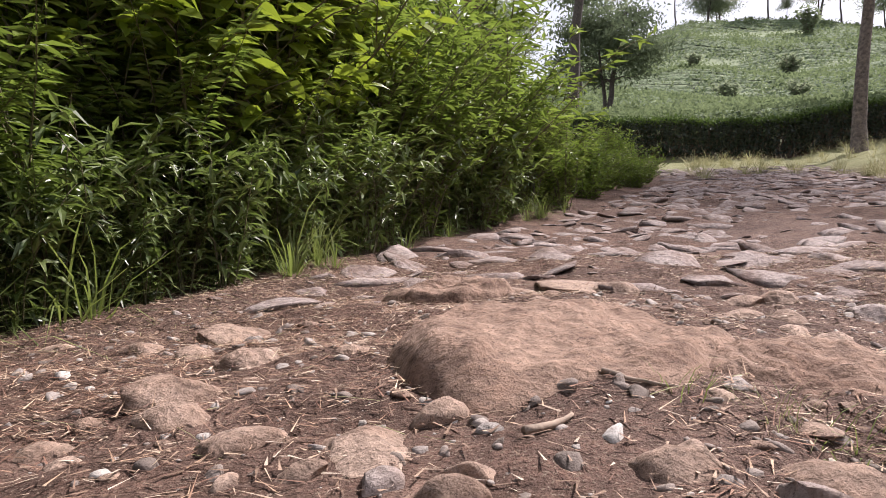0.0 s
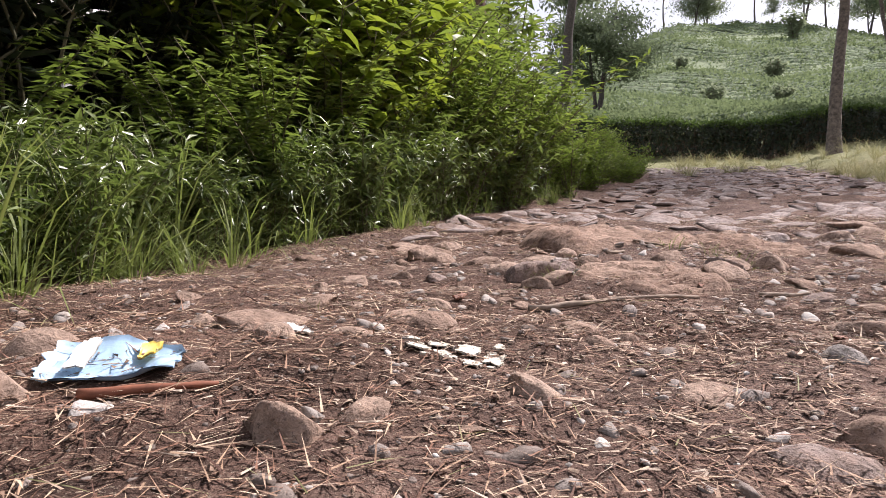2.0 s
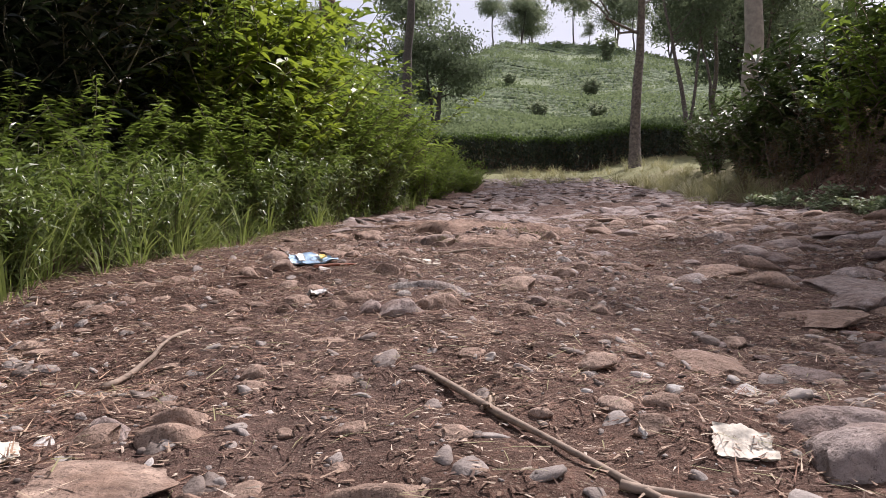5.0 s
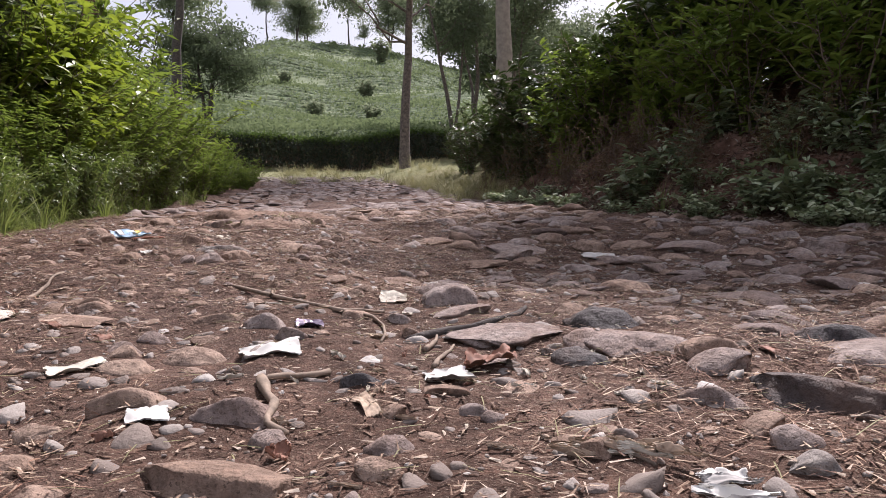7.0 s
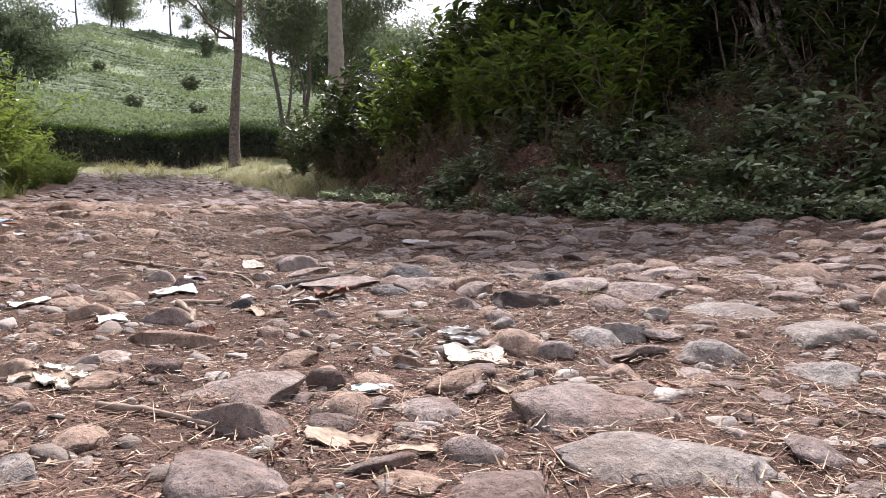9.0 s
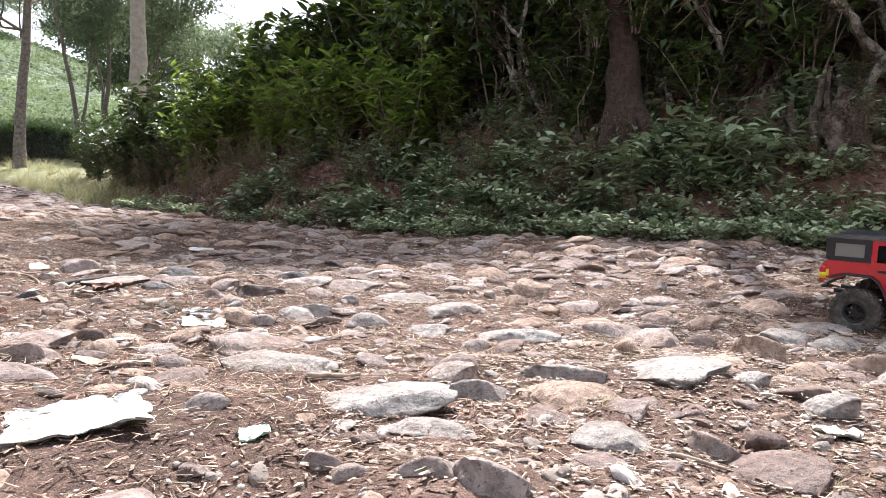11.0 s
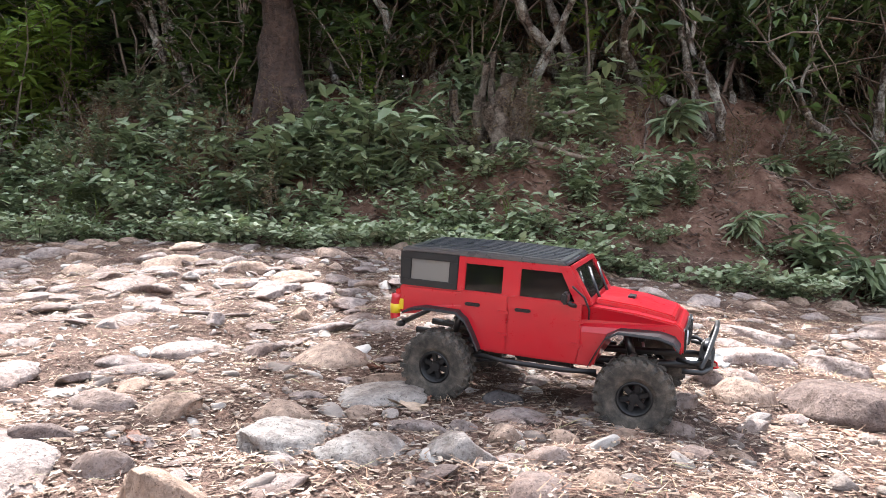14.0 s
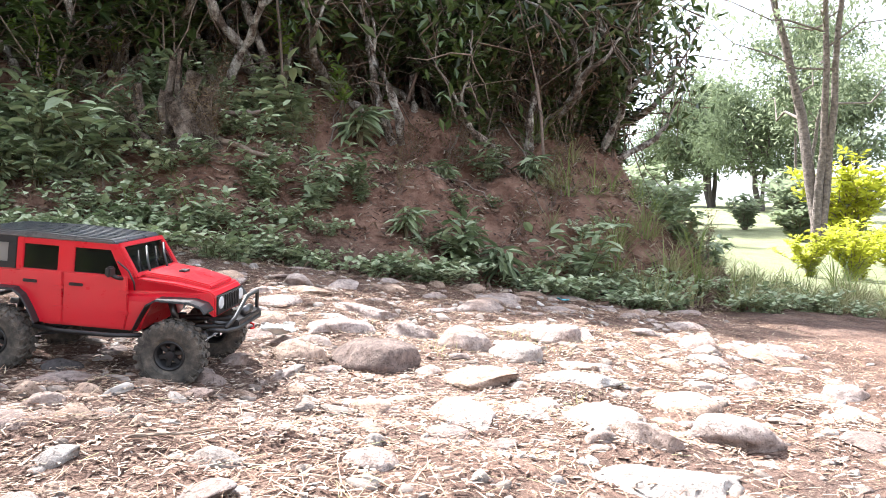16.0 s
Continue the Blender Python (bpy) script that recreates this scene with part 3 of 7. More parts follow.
rock(0.94, -4.11, 0.052, 0.033, 0.045, -87, "grey")
rock(0.55, -4.32, 0.021, 0.012, 0.015, -97, "grey")
rock(0.35, -3.69, 0.076, 0.045, 0.025, -60, "brown")
rock(0.65, -4.37, 0.041, 0.024, 0.025, -99, "pale")
rock(0.24, -5.07, 0.138, 0.106, 0.060, -119)
rock(0.17, -4.90, 0.098, 0.057, 0.030, -113)
rock(0.02, -4.85, 0.175, 0.099, 0.030, -114, "pale")
rock(0.85, -5.24, 0.070, 0.075, 0.020, -115)
rock(1.02, -4.77, 0.122, 0.129, 0.070, -99, "grey")
rock(1.08, -5.03, 0.133, 0.116, 0.060, -106, "grey")
rock(0.06, -4.15, 0.046, 0.027, 0.035, -69, "pale")
rock(0.05, -4.33, 0.057, 0.033, 0.025, -80, "pale")
rock(0.20, -4.12, 0.038, 0.041, 0.030, -70, "brown")
rock(0.17, -4.51, 0.031, 0.019, 0.020, -92, "pale")
rock(0.65, -3.84, 0.031, 0.033, 0.030, -66, "grey")
rock(0.37, -3.99, 0.044, 0.026, 0.030, -67, "brown")
rock(0.02, -4.72, 0.020, 0.012, 0.015, -106, "pale")
rock(0.54, -4.23, 0.063, 0.037, 0.040, -79, "grey")
rock(0.02, -4.63, 0.028, 0.017, 0.015, -100, "pale")
rock(0.18, -4.83, 0.041, 0.024, 0.020, -109, "grey")
rock(0.18, -4.21, 0.026, 0.016, 0.015, -75, "brown")
rock(0.03, -4.43, 0.020, 0.012, 0.012, -86, "pale")
rock(-0.88, -2.67, 0.130, 0.073, 0.050, -24, "grey")
rock(-0.77, -2.68, 0.050, 0.029, 0.030, -35, "boulder")
rock(-0.90, -2.52, 0.049, 0.029, 0.020, -18, "boulder")
rock(-0.76, -2.59, 0.061, 0.036, 0.030, -31, "brown")
rock(-0.80, -2.33, 0.153, 0.087, 0.040, -20, "brown", proud=0.022)
rock(-0.74, -2.18, 0.086, 0.051, 0.040, -20, "grey")
rock(-0.84, -2.10, 0.075, 0.044, 0.030, -14, "brown")
rock(-0.72, -2.44, 0.023, 0.014, 0.015, -28, "grey")
rock(-0.68, -2.41, 0.039, 0.023, 0.012, -29, "brown")
rock(-0.62, -2.66, 0.048, 0.028, 0.030, -44, "brown")
rock(-0.35, -2.60, 0.044, 0.026, 0.025, -53, "pale")
rock(-0.30, -2.74, 0.081, 0.047, 0.050, -61, "pale")
rock(-0.43, -2.70, 0.093, 0.054, 0.030, -55, "brown")
rock(-0.41, -2.75, 0.055, 0.033, 0.025, -59, "grey")
rock(-0.16, -2.34, 0.080, 0.047, 0.045, -49, "grey")
rock(0.14, -2.52, 0.206, 0.118, 0.040, -62, "grey")
rock(-0.14, -2.47, 0.175, 0.121, 0.050, -54, "dark")
rock(0.14, -2.34, 0.114, 0.119, 0.030, -56, "dark")
rock(-0.27, -2.43, 0.066, 0.039, 0.030, -48, "grey")
rock(-0.09, -2.64, 0.071, 0.068, 0.030, -62, "grey")
rock(-0.07, -2.72, 0.051, 0.030, 0.030, -66, "pale")
rock(-0.52, -2.78, 0.022, 0.013, 0.025, -56, "dark")
rock(-0.44, -2.88, 0.061, 0.036, 0.025, -66, "brown")
rock(-0.81, -2.78, 0.053, 0.031, 0.040, -37, "brown")
rock(-0.78, -2.79, 0.027, 0.016, 0.030, -40, "grey")
rock(-0.83, -2.72, 0.028, 0.016, 0.020, -31, "grey")
rock(-0.62, -2.90, 0.037, 0.022, 0.015, -60, "grey")
rock(-0.70, -2.79, 0.032, 0.019, 0.020, -47, "brown")
rock(-0.61, -2.85, 0.027, 0.016, 0.020, -57, "brown")
rock(-0.61, -1.59, 0.089, 0.052, 0.015, -17, "brown")
rock(-0.81, -1.40, 0.065, 0.056, 0.020, -10, "brown")
rock(-0.88, -1.37, 0.045, 0.027, 0.020, -7, "grey")
rock(-0.20, -2.16, 0.084, 0.065, 0.060, -50, "grey")
rock(-0.10, -2.06, 0.111, 0.064, 0.050, -50, "dark")
rock(-0.15, -1.64, 0.115, 0.086, 0.040, -33, "grey")
rock(1.11, -0.45, 0.129, 0.138, 0.080, -41, "brown")
rock(0.65, -0.76, 0.171, 0.181, 0.050, -38, "grey")
rock(1.07, -0.74, 0.132, 0.141, 0.060, -44, "brown")
rock(-0.57, -2.13, 0.047, 0.027, 0.040, -26, "dark")
rock(-0.72, -1.87, 0.081, 0.047, 0.020, -9, "brown")
rock(-0.81, -1.80, 0.054, 0.032, 0.025, -3, "brown")
rock(-0.27, -2.14, 0.030, 0.018, 0.025, -46, "pale")
rock(-0.27, -2.21, 0.078, 0.045, 0.025, -50, "dark")
rock(-0.52, -2.31, 0.030, 0.018, 0.040, -40, "grey")
rock(-0.60, -2.27, 0.030, 0.018, 0.040, -31, "brown")
rock(-0.93, -2.14, 0.042, 0.025, 0.030, 8, "brown")
rock(-0.32, -3.61, 0.180, 0.179, 0.045, -69, "pale")
rock(-0.43, -3.47, 0.151, 0.086, 0.040, -57, "pale")
rock(0.09, -2.78, 0.183, 0.110, 0.025, -48, "pale")
rock(-0.01, -3.51, 0.094, 0.083, 0.070, -69, "grey")
rock(0.25, -3.04, 0.070, 0.075, 0.035, -57, "brown")
rock(0.94, -3.95, 0.064, 0.038, 0.050, -90, "grey")
rock(0.49, -2.65, 0.131, 0.139, 0.025, -52, "grey")
rock(-0.10, -3.80, 0.060, 0.036, 0.035, -82, "brown")
rock(-0.23, -2.75, 0.086, 0.050, 0.030, -38, "pale")
rock(0.04, -3.70, 0.099, 0.105, 0.050, -78)
rock(-0.13, -3.23, 0.165, 0.109, 0.030, -56, "pale")
rock(-0.21, -3.04, 0.120, 0.081, 0.030, -47, "pale")
rock(0.01, -2.98, 0.130, 0.116, 0.030, -51, "pale")
rock(-0.23, -2.91, 0.103, 0.060, 0.030, -43, "pale")
rock(0.18, -3.31, 0.176, 0.150, 0.030, -65)
rock(0.06, -3.92, 0.113, 0.066, 0.040, -88)
rock(-0.12, -3.96, 0.096, 0.093, 0.050, -90, "pale")
rock(0.32, -3.43, 0.090, 0.053, 0.030, -71)
rock(0.31, -3.53, 0.081, 0.048, 0.030, -74)
rock(1.13, -3.39, 0.057, 0.062, 0.050, -76)
rock(-0.34, -3.74, 0.055, 0.033, 0.040, -76)
rock(-0.28, -3.21, 0.067, 0.040, 0.030, -51)
rock(-0.52, -3.31, 0.072, 0.067, 0.050, -46)
rock(0.07, -3.35, 0.203, 0.115, 0.040, -52)
rock(0.49, -2.98, 0.134, 0.104, 0.060, -51)
rock(0.12, -3.56, 0.068, 0.040, 0.050, -64)
rock(0.12, -4.03, 0.035, 0.021, 0.020, -92)
rock(-0.59, -3.80, 0.051, 0.054, 0.025, -83, "boulder")
rock(-0.85, -2.80, 0.058, 0.046, 0.020, -32, "boulder")
rock(1.24, -0.28, 0.173, 0.186, 0.045, -38, "boulder")
rock(0.83, -0.61, 0.244, 0.259, 0.040, -36, "grey")
rock(-0.13, -2.20, 0.171, 0.180, 0.030, -40, "grey")
rock(-0.76, -3.31, 0.206, 0.116, 0.030, -52, "pale")
rock(-0.71, -3.10, 0.163, 0.094, 0.030, -46, "pale")
rock(-0.92, -2.75, 0.089, 0.052, 0.040, -29)
rock(-0.96, -3.21, 0.057, 0.034, 0.035, -40)
rock(-0.99, -3.43, 0.045, 0.027, 0.045, -49)
rock(-0.80, -3.45, 0.120, 0.069, 0.030, -58, "pale")
rock(-0.57, -3.53, 0.132, 0.076, 0.040, -68)
rock(-0.71, -3.64, 0.123, 0.071, 0.050, -71, "pale")
rock(-0.64, -3.74, 0.078, 0.046, 0.050, -79)
rock(-0.61, -3.40, 0.110, 0.064, 0.050, -61)
rock(-0.57, -3.32, 0.084, 0.049, 0.040, -59)
rock(0.06, -3.48, 0.098, 0.104, 0.030, -75)
rock(-0.41, -3.85, 0.078, 0.046, 0.040, -86)
rock(0.54, -3.76, 0.144, 0.152, 0.030, -86)
rock(-0.97, -3.55, 0.056, 0.033, 0.030, -58)
rock(-1.00, -3.47, 0.035, 0.020, 0.030, -51)
rock(-0.96, -3.61, 0.087, 0.050, 0.040, -62)
rock(-0.11, 0.42, 0.108, 0.062, 0.030, 2, "grey")
rock(-0.06, 0.45, 0.065, 0.038, 0.045, -2, "grey")
rock(-0.15, 0.46, 0.074, 0.043, 0.030, 6, "brown")
rock(-0.11, 0.34, 0.054, 0.031, 0.040, 2, "brown")
rock(0.29, 0.51, 0.094, 0.054, 0.035, -28, "grey")
rock(0.19, 0.56, 0.059, 0.035, 0.025, -20, "brown")
rock(-0.36, 0.52, 0.042, 0.025, 0.025, 20, "brown")
rock(-0.29, 0.50, 0.044, 0.026, 0.020, 16, "grey")
rock(-0.21, 0.40, 0.018, 0.011, 0.020, 11, "brown")
rock(0.01, 0.53, 0.057, 0.034, 0.025, -7, "brown")
rock(-0.04, 0.56, 0.031, 0.031, 0.030, -4, "grey")
rock(0.33, 1.79, 0.169, 0.178, 0.025, -12, "brown")
rock(-0.50, 1.20, 0.057, 0.062, 0.015, 16, "brown")
rock(0.15, 1.63, 0.119, 0.126, 0.020, -7, "brown")
rock(-0.345, -0.59, 0.17, 0.12, 0.05, -1, "pale", proud=0.026)
rock(-0.39, -0.82, 0.085, 0.049, 0.030, 3, "brown")
rock(-0.47, -0.85, 0.100, 0.057, 0.032, 12, "grey")
rock(-0.52, -0.82, 0.054, 0.032, 0.022, 16, "grey")
rock(-0.54, -0.77, 0.066, 0.038, 0.020, 16, "brown")
rock(-0.20, -0.78, 0.056, 0.033, 0.030, -14, "brown")
rock(-0.07, -0.68, 0.062, 0.037, 0.036, -22, "brown")
rock(0.02, -0.61, 0.059, 0.035, 0.045, -25, "brown")
rock(-0.01, -0.76, 0.053, 0.034, 0.030, -28, "brown")
rock(-0.23, -0.89, 0.044, 0.026, 0.036, -13, "brown")
rock(-0.15, -0.85, 0.060, 0.035, 0.035, -21, "brown")
rock(-0.61, -0.61, 0.057, 0.033, 0.030, 18, "brown")
rock(-0.56, -0.70, 0.037, 0.032, 0.030, 16, "brown")
rock(-0.66, -0.75, 0.055, 0.032, 0.030, 25, "brown")
rock(0.08, -0.34, 0.065, 0.039, 0.030, -22, "brown")
rock(0.02, -0.38, 0.080, 0.047, 0.015, -20, "grey")
rock(0.31, 0.03, 0.101, 0.066, 0.020, -25, "brown")
rock(0.18, -0.12, 0.047, 0.028, 0.025, -23, "pale")
rock(-0.20, -0.24, 0.061, 0.065, 0.020, -8, "brown")
rock(0.40, -0.09, 0.044, 0.026, 0.030, -30, "dark")
rock(-0.73, -0.41, 0.059, 0.035, 0.020, 21, "brown")
rock(-0.68, -0.33, 0.064, 0.038, 0.030, 17, "brown")
rock(-0.67, -0.53, 0.052, 0.031, 0.020, 20, "brown")
rock(-0.44, -0.73, 0.032, 0.019, 0.020, 7, "pale")
rock(-0.30, -0.72, 0.028, 0.016, 0.020, -5, "pale")
rock(-0.32, -0.65, 0.040, 0.023, 0.015, -3, "brown")
rock(-0.68, -0.80, 0.029, 0.017, 0.025, 28, "brown")
rock(-0.58, -0.80, 0.039, 0.023, 0.020, 21, "brown")
rock(-0.58, -0.89, 0.031, 0.018, 0.020, 24, "grey")
rock(0.07, -0.57, 0.042, 0.025, 0.020, -27, "grey")
rock(0.15, -0.53, 0.040, 0.024, 0.025, -30, "brown")
rock(0.06, -0.69, 0.024, 0.014, 0.015, -30, "grey")
rock(-0.64, -2.99, 0.166, 0.092, 0.050, -64)
rock(-0.81, -2.97, 0.054, 0.031, 0.030, -53)
rock(-0.71, -2.93, 0.026, 0.015, 0.030, -55)
rock(0.09, -2.41, 0.158, 0.164, 0.030, -57)
rock(-0.65, -2.37, 0.041, 0.024, 0.025, -26)
rock(-0.51, -2.34, 0.026, 0.016, 0.025, -35)
rock(-0.13, -2.30, 0.085, 0.050, 0.050, -50)
rock(-0.30, -2.51, 0.039, 0.041, 0.030, -55)
rock(-0.31, -2.56, 0.047, 0.028, 0.020, -57)
rock(-0.58, -1.76, 0.065, 0.070, 0.040, -17)
rock(1.43, -0.95, 0.335, 0.194, 0.050, -50)
rock(1.56, -1.44, 0.179, 0.190, 0.050, -59)
rock(1.38, -1.28, 0.139, 0.149, 0.040, -54)
rock(-0.81, -1.76, 0.056, 0.033, 0.035, 2)
rock(-0.75, -1.70, 0.048, 0.028, 0.030, -3)
rock(-0.81, -1.35, 0.068, 0.041, 0.025, 1)
rock(-0.89, -1.40, 0.049, 0.029, 0.025, 6)
rock(-0.23, -1.975, 0.17, 0.13, 0.035, -44, "grey", proud=0.018)
rock(-0.20, -1.76, 0.12, 0.075, 0.030, -40, "grey")
rock(-0.13, -1.56, 0.136, 0.078, 0.040, -36, "grey")
rock(-0.33, -1.77, 0.048, 0.028, 0.030, -34)
rock(-0.01, -1.15, 0.137, 0.143, 0.030, -30)
rock(-0.35, -1.86, 0.045, 0.027, 0.030, -36)
rock(-0.57, -1.87, 0.058, 0.034, 0.030, -20)
rock(-0.89, -1.53, 0.165, 0.094, 0.015, 7)
rock(-0.78, -1.55, 0.027, 0.023, 0.020, -0)
rock(-0.73, -1.19, 0.045, 0.026, 0.020, -2)
rock(0.63, -0.89, 0.116, 0.123, 0.020, -42)
rock(0.44, -0.86, 0.198, 0.206, 0.020, -38)
rock(-0.50, -0.02, 0.127, 0.075, 0.040, 21)
rock(-0.59, -0.04, 0.040, 0.024, 0.030, 28)
rock(-0.30, -0.03, 0.060, 0.035, 0.030, 5)
rock(-0.05, -0.01, 0.036, 0.021, 0.035, -16)
rock(-0.09, -0.05, 0.042, 0.024, 0.020, -14)
rock(-0.48, -0.14, 0.041, 0.034, 0.020, 23)
rock(-0.47, 0.11, 0.053, 0.031, 0.030, 16)
rock(0.27, 0.44, 0.083, 0.087, 0.030, -24)
rock(0.44, 0.62, 0.064, 0.063, 0.030, -28)
rock(-0.08, 0.36, 0.055, 0.033, 0.020, -9)
rock(-0.06, 0.64, 0.094, 0.095, 0.015, 6)
rock(-0.19, 0.69, 0.081, 0.047, 0.020, 16)
rock(-0.28, 0.76, 0.068, 0.040, 0.040, 21)
rock(-0.30, 0.83, 0.108, 0.063, 0.030, 20)
rock(-0.26, 0.98, 0.084, 0.049, 0.030, 15)
rock(-0.36, 1.30, 0.126, 0.113, 0.030, 16)
rock(-0.38, 1.13, 0.060, 0.064, 0.020, 19)
rock(-0.37, 0.77, 0.035, 0.021, 0.015, 26)
rock(0.21, 0.58, 0.045, 0.026, 0.025, -19)
rock(0.31, 0.56, 0.089, 0.051, 0.020, -28)
rock(0.03, 0.57, 0.039, 0.023, 0.020, -2)
rock(0.76, 2.43, 0.166, 0.176, 0.030, -17)
rock(1.20, 2.24, 0.108, 0.116, 0.020, -28)
rock(0.69, 1.50, 0.085, 0.085, 0.030, -24)
rock(0.62, 1.49, 0.072, 0.043, 0.020, -22)
rock(0.57, 1.17, 0.057, 0.061, 0.020, -26)
rock(-0.11, 0.59, 0.039, 0.023, 0.015, 11)


rock(-0.135, -0.55, 0.10, 0.075, 0.03, -8, "brown")
rock(-0.70, -0.22, 0.072, 0.05, 0.04, 20, "brown")
rock(-0.415, -0.38, 0.068, 0.05, 0.03, 0, "brown")
rock(0.155, -0.30, 0.045, 0.04, 0.03, -22, "brown")
rock(-0.31, -3.98, 0.12, 0.09, 0.04, -90, "pale")
rock(0.63, -4.94, 0.15, 0.12, 0.03, -115, "pale")
rock(1.40, -4.51, 0.20, 0.14, 0.04, -100, "grey")


def bedrock(x, y, wide, deep, tall, turn, seed):
    """A broad worn back of rock that rises out of the track: steep in front, running out into the earth behind."""
    rings, n = 30, 72
    a = np.linspace(0, 2 * np.pi, n, endpoint=False)
    rho = np.linspace(0, 1.06, rings)[:, None]
    edge = 1 + 0.13 * vnoise(np.cos(a) * 1.6 + seed, np.sin(a) * 1.6, seed) + 0.07 * vnoise(np.cos(a) * 4 + seed, np.sin(a) * 4, seed + 1)
    px, py = rho * edge * np.cos(a) * wide / 2, rho * edge * np.sin(a) * deep / 2
    c, d = math.cos(radians(turn)), math.sin(radians(turn))
    wx, wy = x + px * c - py * d, y + px * d + py * c
    back = np.clip((1 - rho) / (0.2 + 0.35 * (np.sin(a) > 0) + 0.08 * vnoise(a * 2.0, a * 0, seed + 2)), 0, 1)
    rise = tall * (1 - (1 - back) ** 2) * (0.86 + 0.2 * vnoise(wx * 6, wy * 6, seed + 3))
    rise = rise + (0.02 * np.round(3 * vnoise(wx * 7, wy * 7, seed + 4)) / 3 + 0.008 * vnoise(wx * 24, wy * 24, seed + 5) + 0.003 * vnoise(wx * 60, wy * 60, seed + 6)) * np.minimum(1, (1.06 - rho) * 5)
    z = height(wx, wy, False) + rise - 0.02 * step(0.97, 1.06, rho)
    i, j = np.meshgrid(np.arange(rings - 1), np.arange(n), indexing="ij")
    k = (j + 1) % n
    f = np.stack([i * n + j, (i + 1) * n + j, (i + 1) * n + k, i * n + k], -1).reshape(-1, 4)
    tagged(piece("rock", raw("rock", np.stack([wx, wy, z], -1).reshape(-1, 3), f, True), M_ROCK_BED), "broad dusty brown back of bedrock worn into the track", "rock", "rocks on the track")
    for q in np.linspace(0, 6.283, 9)[:-1]:
        placed.append((x + 0.3 * wide * math.cos(q), y + 0.3 * deep * math.sin(q), 0.24 * min(wide, deep)))


bedrock(0.17, 1.03, 0.46, 0.62, 0.022, -10, 3)
bedrock(0.10, 0.40, 0.30, 0.30, 0.026, -15, 8)
bedrock(0.46, 0.86, 0.36, 0.26, 0.026, -18, 14)
bedrock(0.02, 1.62, 0.30, 0.26, 0.03, 8, 21)

# scattered smaller stones between the rocks
def free(x, y, r, share=0.75):
    return all((x - a) ** 2 + (y - b) ** 2 > ((r + c) * share) ** 2 for a, b, c in placed)


SMALL = {tone: [stone_mesh("stone", 71 + k, 3, 7, 1.0, mat, True, k % 2 == 0, 0.5) for k in range(6)] for tone, mat in (("brown", M_ROCK_BROWN), ("grey", M_ROCK_GREY), ("pale", M_ROCK_PALE), ("dark", M_ROCK_DARK))}
r = random.Random(5)
made = 0
while made < 300:
    y = r.uniform(-5.6, 1.6)
    x = r.uniform(float(left_edge(y)) + 0.25, float(right_edge(y)) - 0.05)
    size = 0.010 + 0.022 * r.random() ** 2
    if not free(x, y, size):
        continue
    tone = r.choices(("brown", "grey", "pale"), (7, 1, 0.3) if (y > -1.6 and x < 0.7) else (6, 3, 1.2))[0]
    tall = size * r.uniform(0.35, 0.8)
    m = pose(x, y, ground_z(x, y) + tall * 0.1, r.uniform(-12, 12), r.uniform(-12, 12), r.uniform(0, 360)) @ Matrix.Diagonal((size * r.uniform(0.9, 1.5), size, tall, 1))
    piece("stone", SMALL[tone][made % 6], None, ground, m=m)
    placed.append((x, y, size))
    made += 1


